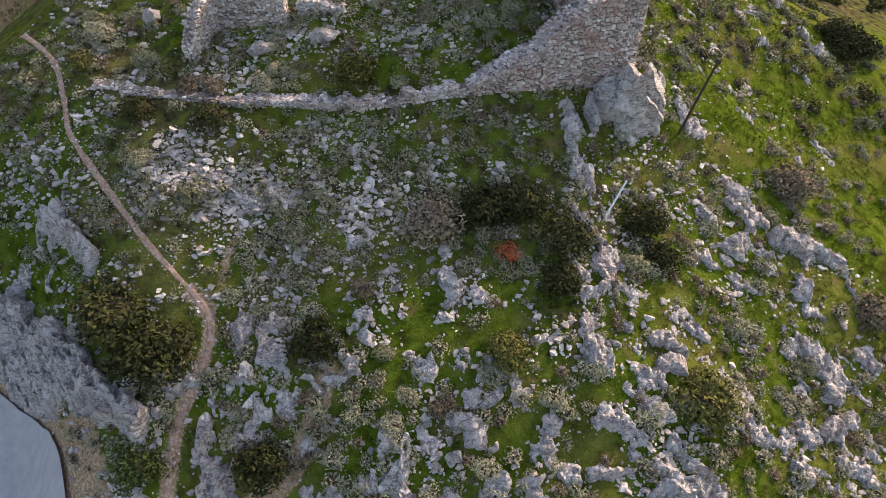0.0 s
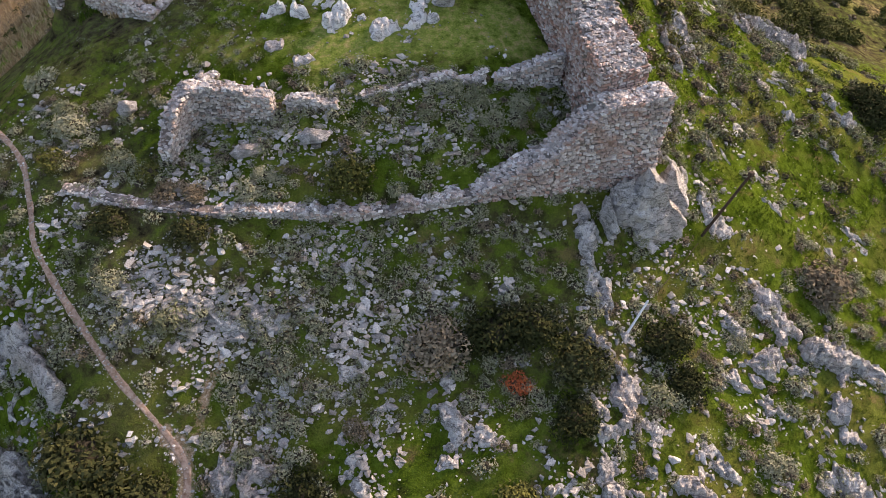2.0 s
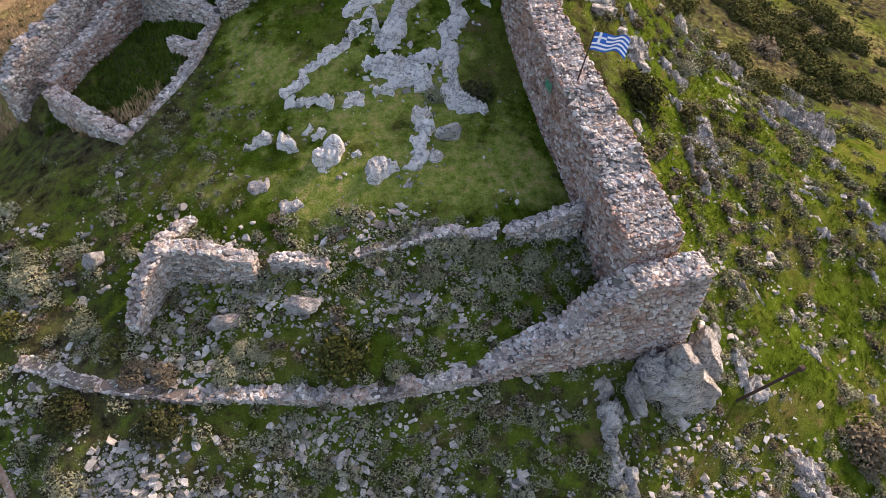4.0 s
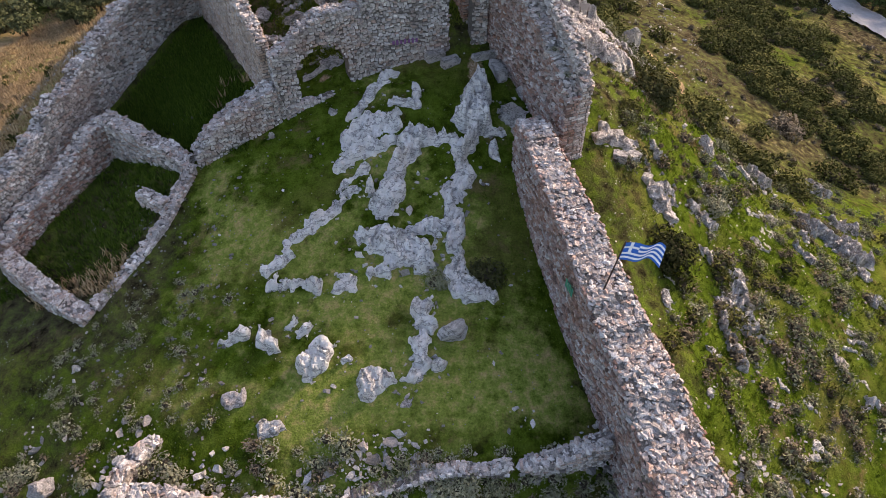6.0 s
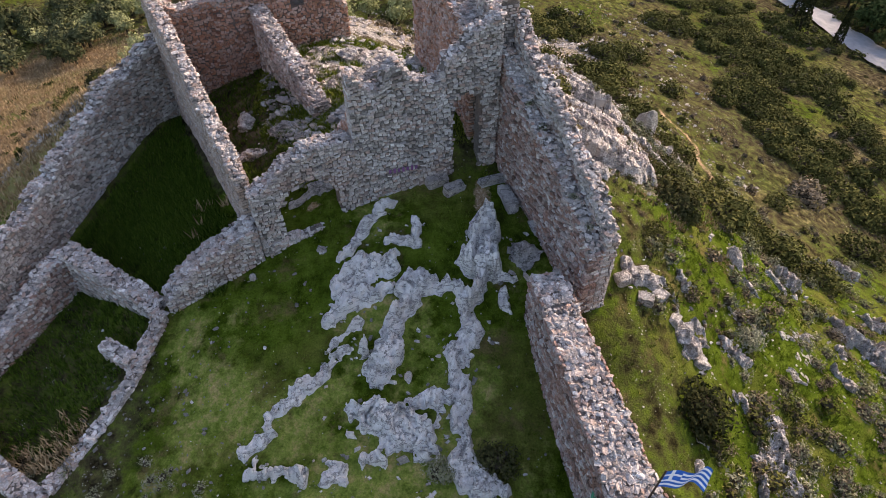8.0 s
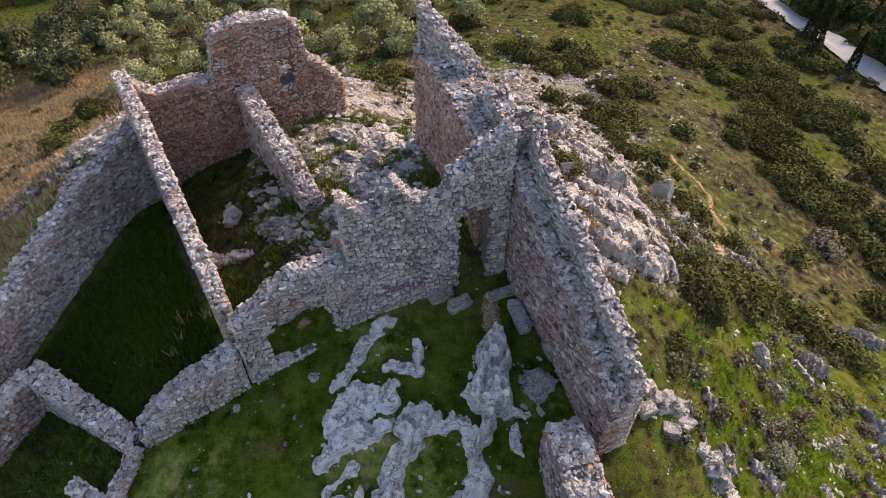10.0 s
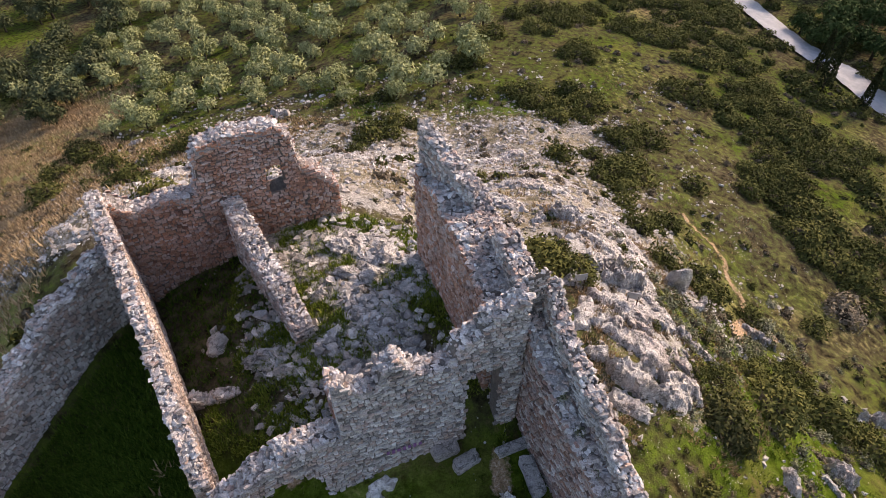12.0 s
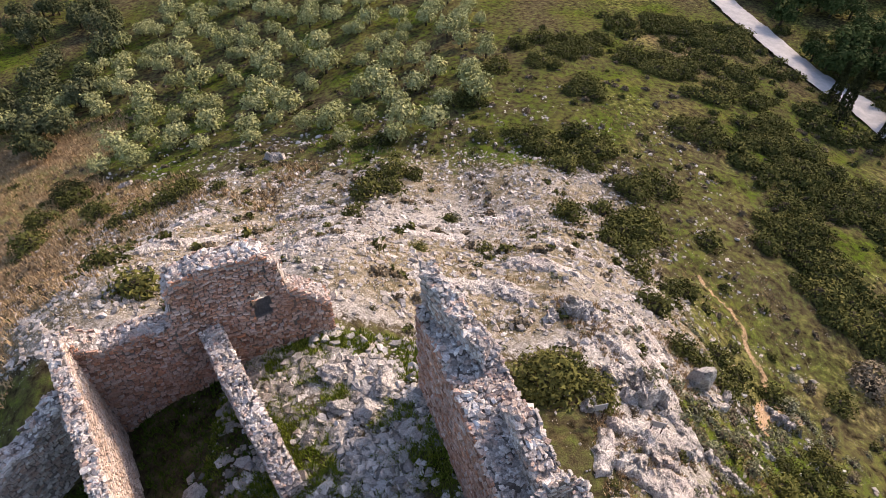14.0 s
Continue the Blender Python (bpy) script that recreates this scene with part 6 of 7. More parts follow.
# large bushes: x, y, radius, kind
BUSHES_AT = [
    # crag
    ((4.2, 54.0, 1.11, "m"), (11.0, 62.9, 1.43, "m"), (11.2, 59.2, 1.15, "m"), (13.5, 57.7, 1.02, "m"), (10.1, 47.6, 1.37, "m"), (13.8, 49.6, 1.90, "m"), (19.7, 52.4, 2.02, "m"), (22.0, 50.7, 1.69, "m"), (28.2, 63.7, 1.93, "b"), (27.8, 71.3, 2.85, "m"), (29.9, 68.5, 2.33, "m"), (31.5, 67.0, 1.04, "m"), (24.6, 61.4, 1.35, "m"), (20.2, 60.4, 0.91, "s"), (13.8, 51.9, 1.22, "m"), (9.5, 49.4, 0.63, "m"), (10.4, 46.6, 0.99, "m"), (12.0, 70.1, 1.48, "m"), (10.6, 71.3, 1.28, "m")),
    # inside the front wall
    ((0.2, 27.4, 0.64, "s"), (1.2, 27.1, 0.64, "s"), (-1.9, 23.7, 0.51, "s"), (-7.0, 24.3, 0.53, "s"), (-7.5, 23.6, 0.64, "s"), (-6.4, 24.1, 0.42, "s"), (1.9, 26.3, 0.64, "s"), (-0.7, 26.2, 0.52, "s"), (3.0, 27.1, 0.65, "s"), (-15.5, 27.4, 0.92, "s"), (-15.8, 25.6, 0.77, "o"), (-13.0, 25.4, 0.72, "s"), (-11.4, 24.5, 0.69, "o"), (-10.6, 23.6, 0.67, "b"), (-9.5, 23.5, 0.55, "b"), (-4.1, 28.1, 0.33, "s"), (-17.9, 30.3, 0.87, "s"), (-16.1, 28.4, 0.68, "s")),
    # front
    ((-3.7, 24.0, 1.18, "o"), (-12.3, 22.4, 0.92, "d"), (-9.4, 22.1, 0.94, "d"), (-12.4, 15.3, 1.70, "d"), (-10.8, 13.7, 1.75, "d"), (-9.6, 14.1, 0.80, "d"), (-10.9, 10.5, 1.12, "g"), (-6.5, 10.6, 1.27, "d"), (-4.8, 14.2, 1.15, "d"), (-0.4, 18.8, 1.48, "b"), (1.8, 19.4, 1.51, "d"), (3.3, 19.7, 1.35, "d"), (4.9, 18.3, 1.28, "d"), (4.5, 16.5, 1.07, "d"), (8.3, 19.8, 1.26, "d"), (9.0, 18.3, 1.00, "d"), (2.5, 17.7, 0.62, "r"), (2.4, 13.8, 1.01, "o"), (9.7, 12.6, 1.47, "o"), (16.8, 23.9, 1.42, "b")),
    # front
    ((25.2, 37.3, 2.19, "d"), (12.0, 16.0, 0.71, "s"), (19.2, 18.0, 1.23, "b"), (1.8, 13.0, 0.63, "s"), (-2.2, 13.7, 0.48, "s"), (-3.1, 16.1, 0.55, "b"), (-1.3, 12.4, 0.53, "s"), (-6.8, 15.3, 0.56, "s"), (-9.9, 19.1, 0.72, "s"), (-12.0, 20.3, 0.63, "s"), (7.5, 11.8, 0.67, "s"), (14.8, 15.0, 0.68, "s"), (4.0, 12.3, 0.64, "s"), (-3.9, 10.6, 0.64, "s"), (-1.7, 11.5, 0.63, "s"), (1.5, 10.1, 0.62, "s"), (5.5, 13.3, 0.65, "s"), (11.7, 20.3, 0.54, "s"), (-5.0, 12.4, 0.49, "b"), (0.1, 12.1, 0.63, "b")),
    # front
    ((7.7, 17.6, 0.72, "s"),),
    # courtyard and east
    ((1.1, 34.5, 0.79, "d"), (8.9, 37.4, 1.38, "d"), (10.1, 47.0, 1.48, "d"), (8.2, 43.7, 0.79, "o"), (-0.7, 34.1, 0.58, "s"), (12.4, 41.5, 0.84, "s"), (20.3, 56.0, 1.32, "o"), (30.3, 74.6, 3.71, "m"), (31.9, 70.0, 3.28, "m"), (30.7, 80.1, 2.97, "m"), (38.9, 74.8, 4.33, "m"), (41.8, 87.4, 4.22, "m"), (39.3, 70.7, 3.86, "m"), (35.5, 61.1, 2.54, "m"), (30.0, 57.9, 2.05, "m")),
    # beyond
    ((1.4, 95.3, 2.34, "m"), (13.8, 98.1, 2.65, "m"), (21.9, 109.4, 2.95, "m"), (24.6, 107.6, 3.29, "m"), (27.0, 107.3, 2.96, "m"), (31.7, 105.1, 3.52, "m"), (6.6, 87.4, 2.36, "m"), (8.0, 86.5, 2.60, "m"), (10.3, 84.6, 2.56, "m"), (12.6, 86.1, 2.11, "m"), (15.0, 80.2, 1.85, "m"), (17.4, 81.3, 2.04, "m"), (8.2, 73.8, 1.47, "o"), (12.1, 73.0, 2.15, "m"), (14.6, 73.9, 2.01, "m"), (22.9, 93.1, 1.85, "m"), (25.2, 91.4, 1.99, "m"), (32.3, 92.8, 3.12, "m"), (31.9, 96.1, 2.37, "m"), (33.9, 86.9, 3.14, "m")),
    # beyond
    ((35.4, 83.4, 3.08, "m"), (27.4, 79.1, 2.45, "m"), (29.4, 79.1, 2.22, "m"), (37.6, 118.5, 2.25, "m"), (10.3, 105.1, 2.36, "m"), (13.4, 108.4, 2.47, "m"), (16.6, 110.9, 2.20, "m"), (32.3, 122.2, 3.94, "m"), (34.9, 120.1, 3.04, "m"), (5.1, 103.3, 1.96, "m"), (-6.7, 76.6, 1.52, "o"), (-5.1, 77.8, 1.33, "o"), (-2.4, 64.8, 0.71, "m"), (-0.3, 73.6, 0.82, "m"), (1.6, 66.6, 0.75, "m"), (-4.9, 81.6, 1.43, "m"), (-15.7, 59.8, 1.51, "o"), (-22.8, 80.9, 1.82, "o"), (-24.7, 80.6, 1.58, "o"), (3.1, 53.5, 1.71, "m")),
    # beyond
    ((5.0, 52.9, 1.15, "m"), (12.3, 58.6, 1.0, "m"), (15.2, 67.7, 1.3, "m"), (15.5, 59.9, 1.2, "m"), (14.7, 61.2, 1.1, "m"), (17.3, 53.6, 1.5, "m"), (16.1, 54.3, 0.9, "m"), (16.9, 51.4, 1.3, "m"), (10.7, 49.5, 1.0, "m"), (14.4, 76.4, 1.6, "m"), (28.6, 73.4, 1.5, "m"), (29.5, 71.8, 1.4, "m"), (32.4, 69.3, 1.4, "m"), (21.0, 64.5, 0.5, "o"), (22.0, 63.0, 0.5, "s"), (18.9, 60.5, 1.19, "m"), (11.7, 67.4, 1.34, "m"), (13.6, 66.9, 1.17, "m"), (19.6, 74.7, 1.43, "m"), (-31.1, 81.3, 1.71, "m"), (-36.7, 79.0, 2.06, "m"), (-39.2, 89.2, 2.35, "d")),
    # hilltop and beyond
    ((-23.1, 82.4, 1.35, "o"), (-25.8, 79.0, 1.48, "o"), (-27.4, 77.8, 1.32, "o"), (-18.9, 62.9, 1.21, "o"), (-36.9, 87.2, 1.95, "o"), (-33.3, 83.5, 1.21, "o"), (-38.4, 83.4, 1.90, "o"), (-6.6, 79.2, 1.39, "o"), (-4.8, 80.6, 1.19, "o"), (-3.4, 80.4, 1.04, "o"), (-6.4, 88.0, 1.35, "o"), (-8.5, 88.2, 1.09, "o"), (-11.3, 88.6, 1.00, "o"), (-19.7, 80.6, 0.92, "o"), (-7.1, 71.5, 0.79, "o"), (-9.5, 75.9, 0.53, "o"), (11.3, 88.7, 1.68, "m"), (13.4, 87.9, 1.49, "m"), (7.0, 85.2, 1.40, "m"), (9.3, 82.7, 1.52, "m")),
    # hilltop and beyond
    ((11.9, 83.5, 1.39, "m"), (14.1, 81.0, 1.36, "m"), (17.0, 83.2, 1.25, "m"), (8.4, 75.2, 1.19, "m"), (11.1, 76.3, 1.39, "m"), (12.7, 75.1, 1.53, "m"), (15.0, 76.7, 1.28, "m"), (2.7, 87.9, 1.27, "m"), (14.4, 99.7, 2.53, "m"), (25.9, 111.7, 3.15, "m"), (21.9, 111.6, 2.06, "m"), (28.5, 110.4, 2.36, "m"), (36.0, 110.5, 2.46, "m"), (23.6, 94.2, 1.63, "m"), (11.0, 112.7, 2.02, "m"), (14.8, 112.5, 2.29, "m"), (18.7, 115.0, 2.12, "m"), (8.4, 110.9, 1.73, "m"), (32.0, 125.9, 2.46, "m"), (35.1, 124.9, 2.16, "m")),
    # hilltop and beyond
    ((28.9, 126.8, 2.15, "m"), (34.5, 102.6, 2.01, "m"), (35.1, 98.2, 2.18, "m"), (35.6, 94.3, 2.34, "m"), (37.1, 92.7, 2.09, "m"), (37.7, 89.5, 2.04, "m"), (34.6, 89.1, 1.98, "m"), (38.2, 86.3, 2.21, "m"), (37.9, 83.4, 1.93, "m"), (38.9, 81.4, 1.92, "m"), (29.5, 82.1, 1.76, "m"), (25.2, 76.2, 1.58, "m"), (27.5, 75.9, 1.62, "m"), (30.2, 77.2, 1.50, "m"), (32.1, 89.1, 1.73, "m"), (38.5, 120.9, 1.70, "m")),
]
BUSH_KINDS = {
    "d": ("dark_bush", dark_leaf, "dense dark green bush on the slope", 1.0),
    "o": ("olive_bush", maquis_leaf, "olive-brown bushy shrub on rough ground", 1.0),
    "g": ("green_bush", pine_leaf, "fresh green rounded bush by the path", 0.9),
    "b": ("grey_bush", brown_leaf, "bare greyish brown thorn bush", 0.9),
    "s": ("sage_shrub", sage_leaf, "grey-green downy shrub among stones", 0.9),
    "m": ("mastic_bush", maquis_leaf, "rounded evergreen mastic bush on dry grass", 0.85),
    "r": ("red_bush", red_leaf, "rust-red bush under darker shrubs", 0.8),
}
for row in BUSHES_AT:
    for x, y, r, kind in row:
        name, material, label, high = BUSH_KINDS[kind]
        far = y > 56
        if r > 2.1:
            for k in range(3):
                a = k * 2.1 + x
                bush(name, x + 0.55 * r * math.cos(a), y + 0.55 * r * math.sin(a), rng.uniform(1.0, 1.7), high, material, label, "bush", name.replace("_", " ") + "es", 0.0, FAR_BUSHES, FAR_BUSH_MESH)
            r = 1.9
        bush(name, x, y, r * 1.15, high, material, label, "bush", name.replace("_", " ") + "es", 0.0, (BIG_BUSHES if r > 1.7 else FAR_BUSHES) if far else SMALL_BUSHES if r < 0.95 else BUSHES, (BIG_BUSH_MESH if r > 1.7 else FAR_BUSH_MESH) if far else SMALL_BUSH_MESH if r < 0.95 else BUSH_MESH)
MAQUIS = []
for _ in range(2600):
    x, y = rng.uniform(26, 66), rng.uniform(55, 128)
    if float(fbm([x * 0.8 + y * 0.35], [y * 0.35 - x * 0.1], 7.0, 91)[0]) > 0.02 + 0.25 * float(step(22, 10, x)) and bool(free(np.array([x]), np.array([y]))[0]):
        if all((x - a) ** 2 + (y - b) ** 2 > 2.2 for a, b in MAQUIS) and len(MAQUIS) < 80:
            MAQUIS.append((x, y))
for x, y in MAQUIS:
    bush("mastic_bush", x, y, rng.uniform(0.8, 1.9), 0.85, maquis_leaf, "rounded evergreen mastic bush on dry grass", "bush", "mastic bushes", 0.0, FAR_BUSHES, FAR_BUSH_MESH)

TREES = [leaf_cloud(680, 0.092, 140 + k, 22, 1.15, 0.7) for k in range(5)]
TREE_MESH = {}


def trunk_mesh():
    vs, fs = [], []
    for ends, w in ((((0, 0, -0.3), (0.05, 0.02, 0.45)), (0.10, 0.07)), (((0.05, 0.02, 0.45), (0.35, 0.1, 0.95)), (0.06, 0.03)), (((0.05, 0.02, 0.45), (-0.25, 0.2, 1.0)), (0.055, 0.03)), (((0.05, 0.02, 0.45), (0.0, -0.3, 0.95)), (0.05, 0.03))):
        o = len(vs)
        for (px, py, pz), q in zip(ends, w):
            vs += [(px + q * math.cos(t * 1.2566), py + q * math.sin(t * 1.2566), pz) for t in range(5)]
        fs += [(o + i, o + (i + 1) % 5, o + 5 + (i + 1) % 5, o + 5 + i) for i in range(5)]
    me = np_mesh("trunk", vs, fs, True)
    me.materials.append(bark)
    return me


TRUNK = trunk_mesh()


def tree(name, x, y, r, material, label, group):
    ob = empty(name, x, y, gz(x, y), (x * 5.1 + y * 3.3) % 6.28, r)
    part("trunk", TRUNK, None, ob)
    crown = part("crown", leafy(TREES, TREE_MESH, int(abs(x * 11 + y * 7)) % 5, material), None, ob)
    crown.location.z = 0.55
    return tagged(ob, label, "tree", group)


for j in range(19):
    for i in range(19):
        x = -66 + i * 3.7 + rng.uniform(-1.5, 1.5) + j * 1.3
        y = 84 + j * 3.8 + rng.uniform(-1.4, 1.4) - i * 0.5
        if x < 6 - (y - 95) * 0.05 and y > 90 + 3 * math.sin(x * 0.2) + 0.15 * (x + 20) * (x < -20) and rng.uniform() < 0.92 and float(zones(np.array([x]), np.array([y]))[2][0]) < 0.6:
            tree("olive_tree", x, y, rng.uniform(1.15, 2.1), olive_leaf, "silvery grey-green olive tree on grassy ground", "olive grove")
for _ in range(85):
    x, y = rng.uniform(-80, -46), rng.uniform(98, 145)
    if x < -46 - (y - 98) * 0.15:
        tree("evergreen_oak", x, y, rng.uniform(1.8, 2.8), oak_leaf, "dark evergreen oak at the foot of the hill", "oaks")
for _ in range(190):
    x, y = rng.uniform(46, 88), rng.uniform(76, 160)
    if bool(free(np.array([x]), np.array([y]))[0]) and x > 52 - (y - 100) * 0.15:
        tree("pine_tree", x, y, rng.uniform(2.0, 3.2), pine_leaf, "dark green pine tree beside the road", "pines")


def spire(seed, n=900):
    """A narrow upright crown: arrays."""
    v, f = leaf_cloud(n, 0.10, seed, 16, 1.0, 0.5)
    v = v.reshape(-1, 3, 3)
    c = v.mean(1)
    up = rng.uniform(0, 1, n) ** 0.8
    w = (1 - up) ** 0.7 * 0.9 + 0.05
    v = v - c[:, None]
    a = rng.uniform(0, 6.28, n)
    v += np.stack([np.cos(a) * w * 0.42, np.sin(a) * w * 0.42, up * 3.2], -1)[:, None]
    return v.reshape(-1, 3), f


SPIRE = np_mesh("crown", *spire(33))
SPIRE.materials.append(dark_leaf)
for x, y, r in ((44.5, 101.5, 2.2), (46.5, 107.0, 1.8), (47.8, 98.0, 1.7)):
    ob = empty("cypress", x, y, gz(x, y), x, r)
    part("trunk", TRUNK, None, ob)
    part("crown", SPIRE, None, ob)
    tagged(ob, "tall narrow dark cypress beside the road", "tree", "cypresses")

# ---- grass ----
def tufts(name, n, area, density, lo, hi, material, label):
    x, y = throw(n, *area, density)
    r = np.random.default_rng(n)
    blades = 5
    vs = []
    for _ in range(blades):
        a, l = r.uniform(0, 6.28), r.uniform(0.25, 0.7)
        px, py = r.uniform(-0.35, 0.35, 2)
        vs += [(px - 0.10 * math.sin(a), py + 0.10 * math.cos(a), 0), (px + 0.10 * math.sin(a), py - 0.10 * math.cos(a), 0), (px + l * math.cos(a), py + l * math.sin(a), r.uniform(0.6, 1.1))]
    s = rng.uniform(lo, hi, len(x))
    p = np.stack([x, y, ground_z(x, y) - 0.01, s, s, s, rng.uniform(0, 6.28, len(x))], -1)
    me = np_mesh(name, *scattered(np.array(vs), np.arange(blades * 3).reshape(blades, 3), p))
    me.materials.append(material)
    tagged(new(name, me), label, "grass", kind="stuff")


def green_density(x, y):
    g, s, d = zones(x, y)
    return np.clip((g - 0.5) * 2, 0, 1) * (d < 0.5) * step(0.25, 0.6, vnoise(x / 0.8, y / 0.8, 12))


tufts("grass", 110000, (-20, 26, 8, 48), green_density, 0.06, 0.15, grass_leaf, "short fresh green grass")
tufts("dry_grass", 38000, (-58, -8, 40, 112), lambda x, y: (zones(x, y)[2] > 0.45) * 0.8 * (1 - courtyard(x, y)), 0.2, 0.5, straw_leaf, "rough tawny dry grass on the slope")
tufts("dry_grass", 20000, (-24, 24, 55, 95), lambda x, y: 0.4 * step(0.35, 0.6, vnoise(x / 1.3, y / 1.3, 71)) * (zones(x, y)[2] > 0.3), 0.12, 0.3, straw_leaf, "rough tawny dry grass on the hilltop")
tufts("straw", 9000, (4.4, 13, 45, 60), lambda x, y: 0.8 * step(0.42, 0.6, vnoise(x / 0.9, y / 0.9, 66)), 0.10, 0.26, straw_leaf, "ochre dry grass between the rock slabs")
tufts("weeds", 22000, (-9, 1.2, 44.5, 55), lambda x, y: step(0.40, 0.55, vnoise(x / 0.8, y / 0.8, 61)) * 0.9, 0.10, 0.24, weed_leaf, "green weeds among fallen stones")
def west_room(x, y):
    """Between the outer wall and the keep, and in the roofless room."""
    return ((x + 0.55 * (y - 44) < -9.3) & (x > -19.2 + 0.44 * (y - 36.5)) & (y > 35.5) & (y < 51.4) & (x < -8.2 - 0.35 * np.abs(y - 41.5)) & ((y > 40.4) | (x < -13.9 + 0.49 * (y - 34.3)))) * np.where(x + 0.565 * (y - 40.1) < -11.2, np.where(y < 42.4, 0.35, 0.9), 0.9)


tufts("lush_grass", 42000, (-18.5, -8, 35.5, 51.5), west_room, 0.10, 0.26, lush_leaf, "deep green long grass in the shade of the walls")
tufts("lush_grass", 9000, (-12.5, -5.5, 45, 53), lambda x, y: 0.5 * (x + 0.6 * (y - 45) > -8.6) * (x + 0.66 * (y - 48.4) < -6.1), 0.08, 0.2, lush_leaf, "deep green grass on the keep floor")
tufts("reeds", 700, (-17, -12.8, 34.8, 38), lambda x, y: 0.8 * step(36.6, 35.2, y - (x + 15) * 0.4), 0.2, 0.42, straw_leaf, "tall yellowed grass in the roofless room")

# ---- small things ----
def rod(a, b, r0, r1, sides=8):
    """A tapered round bar from a to b: arrays."""
    a, b = Vector(a), Vector(b)
    q = (b - a).to_track_quat("Z", "Y").to_matrix()
    vs = []
    for p, r in ((a, r0), (b, r1)):
        vs += [tuple(p + q @ Vector((r * math.cos(t * 6.283 / sides), r * math.sin(t * 6.283 / sides), 0))) for t in range(sides)]
    vs += [tuple(a), tuple(b)]
    fs = [(i, (i + 1) % sides, sides + (i + 1) % sides, sides + i) for i in range(sides)]
    fs += [((i + 1) % sides, i, 2 * sides, 2 * sides) for i in range(sides)] + [(sides + i, sides + (i + 1) % sides, 2 * sides + 1, 2 * sides + 1) for i in range(sides)]
    bm = bmesh.new()
    vv = [bm.verts.new(v) for v in vs]
    for f in fs:
        bm.faces.new([vv[i] for i in dict.fromkeys(f)])
    return bm


def block(cx, cy, cz, sx, sy, sz, turn=0.0, bevel=0.01):
    bm = bmesh.new()
    bmesh.ops.create_cube(bm, size=1.0)
    for v in bm.verts:
        v.co = Vector((v.co.x * sx, v.co.y * sy, v.co.z * sz))
    bmesh.ops.bevel(bm, geom=list(bm.edges), offset=bevel, segments=1, affect="EDGES")
    bmesh.ops.transform(bm, matrix=Matrix.Translation((cx, cy, cz)) @ Matrix.Rotation(turn, 4, "Z"), verts=bm.verts)
    return bm


def leaning_pole(name, foot, tip, r, material, label, cap=None):
    ob = tagged(empty(name, 0, 0, 0), label, "pole")
    part("shaft", rod(foot, tip, r, r * 0.8), material, ob)
    if cap:
        part("cap", block(*tip, 0.2, 0.17, 0.2, 0.4, 0.03), cap, ob)
    return ob


leaning_pole("wooden_pole", (10.83, 24.45, gz(10.83, 24.45) - 0.4), (10.77, 22.69, -2.01), 0.065, dark_wood, "dark weathered wooden pole leaning over the slope", dark_wood)
leaning_pole("white_post", (6.72, 19.6, gz(6.72, 19.6) - 0.2), (7.55, 20.36, -6.1), 0.05, white_paint, "thin white painted post standing on a rock")
cable = bpy.data.curves.new("cable", "CURVE")
cable.dimensions, cable.bevel_depth = "3D", 0.012
s = cable.splines.new("POLY")
s.points.add(8)
for i in range(9):
    t = i / 8
    p = Vector((7.55, 20.36, -6.1)).lerp(Vector((10.6, 24.0, -6.7)), t)
    s.points[i].co = (p.x, p.y, p.z - 0.25 * math.sin(math.pi * t), 1)
cable.materials.append(dark_wood)
tagged(new("cable", cable), "thin dark cable slung between two poles", "cable")


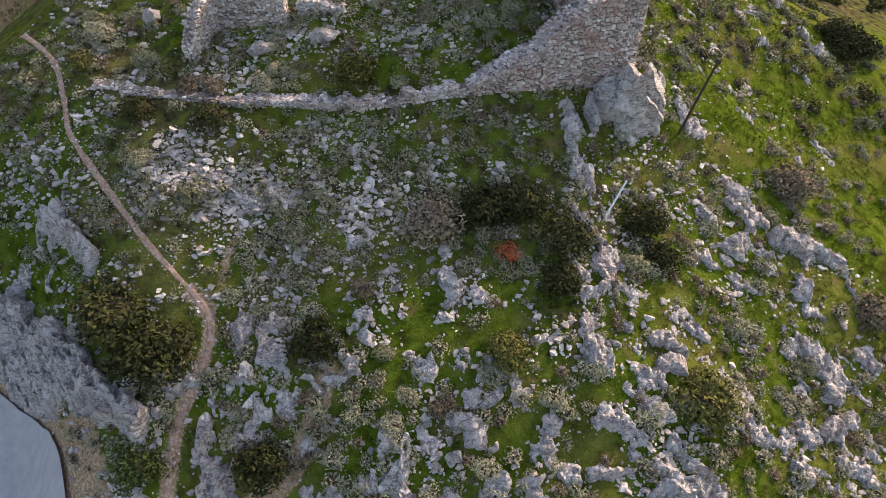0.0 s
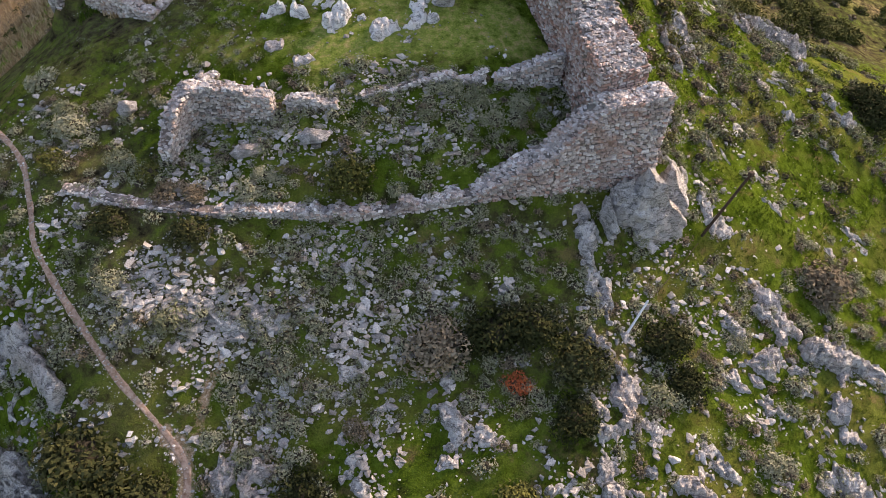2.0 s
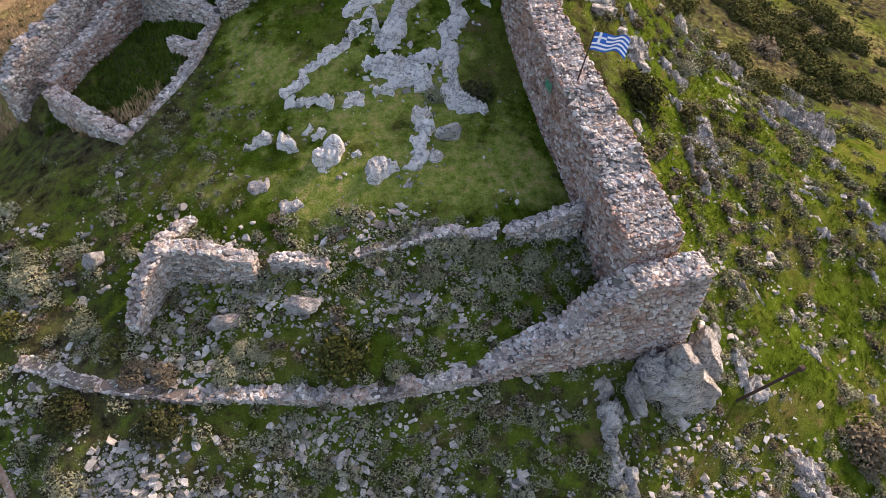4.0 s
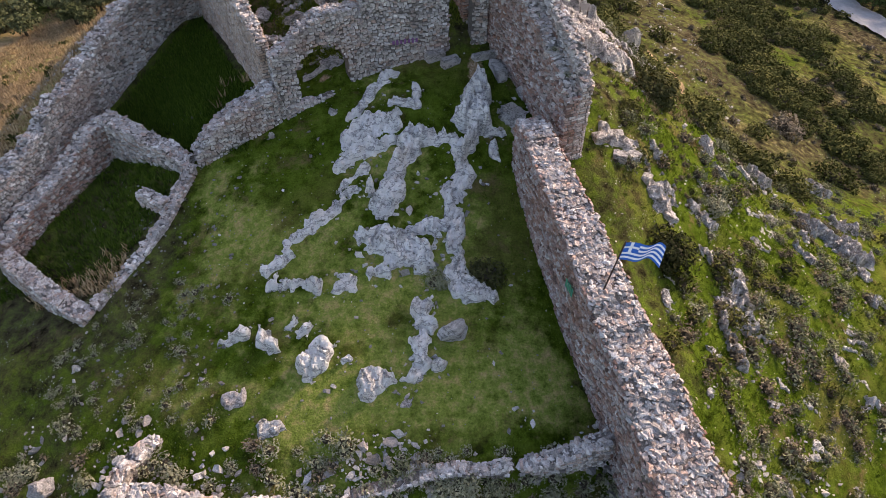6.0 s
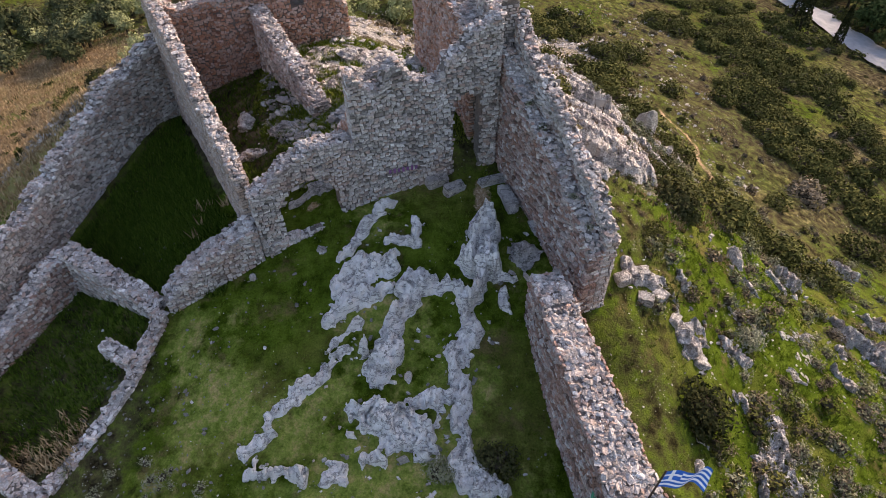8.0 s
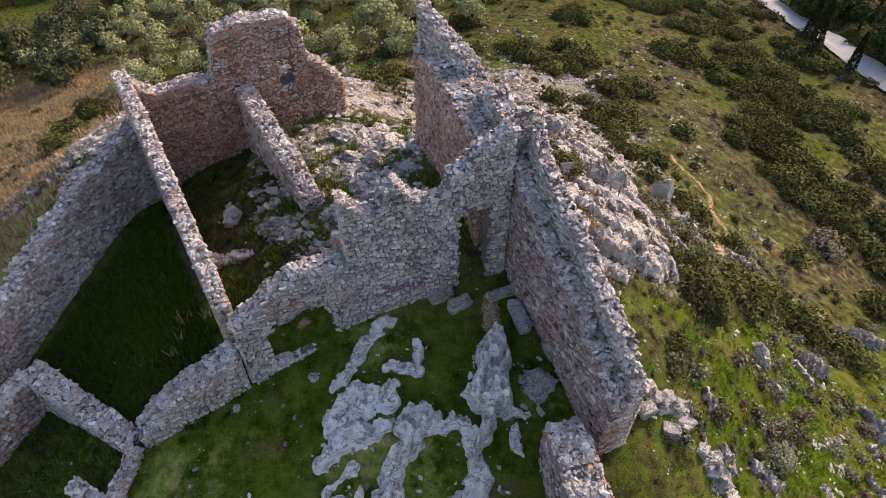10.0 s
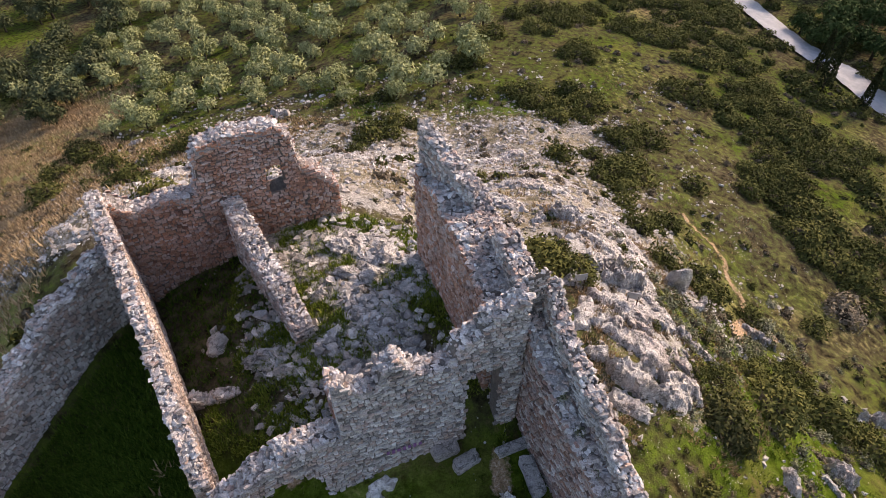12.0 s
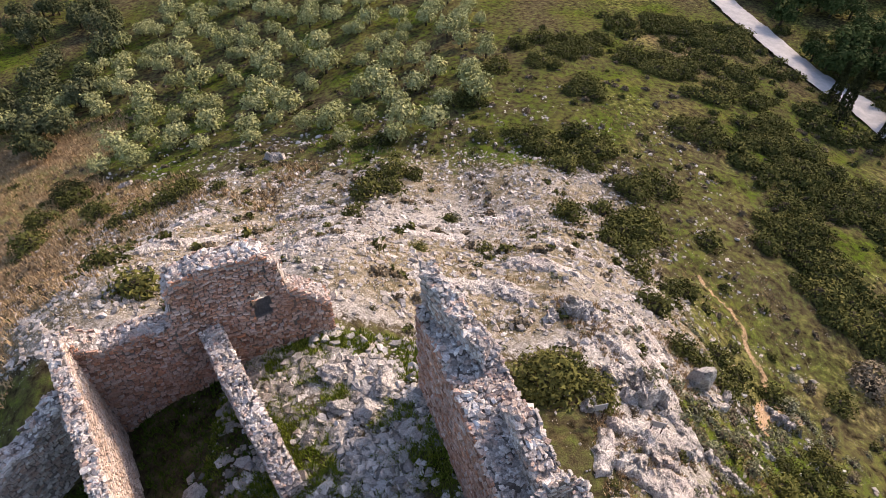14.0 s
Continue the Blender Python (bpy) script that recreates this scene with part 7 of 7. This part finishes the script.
def flag(foot, tip, length, height):
    """A striped flag that blows out from its mast."""
    ob = tagged(empty("flag", 0, 0, 0), "blue and white striped flag with a cross, flying", "flag")
    part("mast", rod(foot, tip, 0.03, 0.025), dark_wood, ob, "slim dark mast")
    cols, rows = 54, 18
    bm = bmesh.new()
    top = Vector(tip) - Vector((0, 0, 0.05))
    down = (Vector(foot) - Vector(tip)).normalized()
    grid = []
    for j in range(rows + 1):
        line = []
        for i in range(cols + 1):
            u, v = i / cols, j / rows
            p = top + down * (v * height) + Vector((1.0, 0.12, -0.10 - 0.22 * u)) * (u * length)
            p += Vector((0.0, 1.0, 0.25)) * (0.13 * u * math.sin(u * 9.0 + v * 1.4)) + Vector((0, 0, -0.10 * u * math.sin(u * 5 + 1)))
            line.append(bm.verts.new(p))
        grid.append(line)
    for j in range(rows):
        for i in range(cols):
            f = bm.faces.new((grid[j][i], grid[j + 1][i], grid[j + 1][i + 1], grid[j][i + 1]))
            f.smooth = True
            stripe = (j // 2) % 2
            if j < 10 and i < 20:
                stripe = 1 if j in (4, 5) or i in (8, 9, 10, 11) else 0
            f.material_index = stripe
    cloth = part("cloth", bm, flag_blue, ob, "cloth with blue and white stripes")
    cloth.data.materials.append(flag_white)


flag((4.55, 31.95, 2.3), (5.0, 32.35, 4.2), 1.35, 0.62)


def sign(x, y, turn):
    z = gz(x, y)
    ob = tagged(empty("information_sign", 0, 0, 0), "small grey information board on two posts", "sign", "information signs")
    for o in (-0.2, 0.2):
        px, py = x + o * math.cos(turn), y + o * math.sin(turn)
        part("post", rod((px, py, z - 0.2), (px, py, z + 0.75), 0.025, 0.025), dark_wood, ob)
    part("board", block(x, y, z + 0.75, 0.55, 0.04, 0.36, turn), road_mat, ob)


sign(4.76, 51.9, 0.2)
sign(7.07, 51.76, -0.3)

# paint scrawls: bars only
purple = plain_material("purple_paint", (0.16, 0.07, 0.16), (0.24, 0.12, 0.24), 20)
green_paint = plain_material("green_paint", (0.03, 0.16, 0.10), (0.06, 0.24, 0.15), 20)
scrawl = tagged(empty("graffiti", 0, 0, 0), "faded purple paint scrawl on the wall", "graffiti")
for i in range(7):
    u = i / 6
    part("bar", block(-2.48 + u * 0.95, 43.87 + u * 0.358 - 0.09, 4.62 - 0.05 * u, 0.10, 0.012, 0.16 + 0.06 * (i % 2), 0.36, 0.002), purple, scrawl)
scrawl = tagged(empty("graffiti", 0, 0, 0), "green paint scrawl on the wall", "graffiti")
for i in range(4):
    part("bar", block(3.72 - 0.04 * i, 32.32 + 0.13 * i, 1.94 + 0.03 * (i % 2), 0.014, 0.10, 0.36, 0.34, 0.002), green_paint, scrawl)
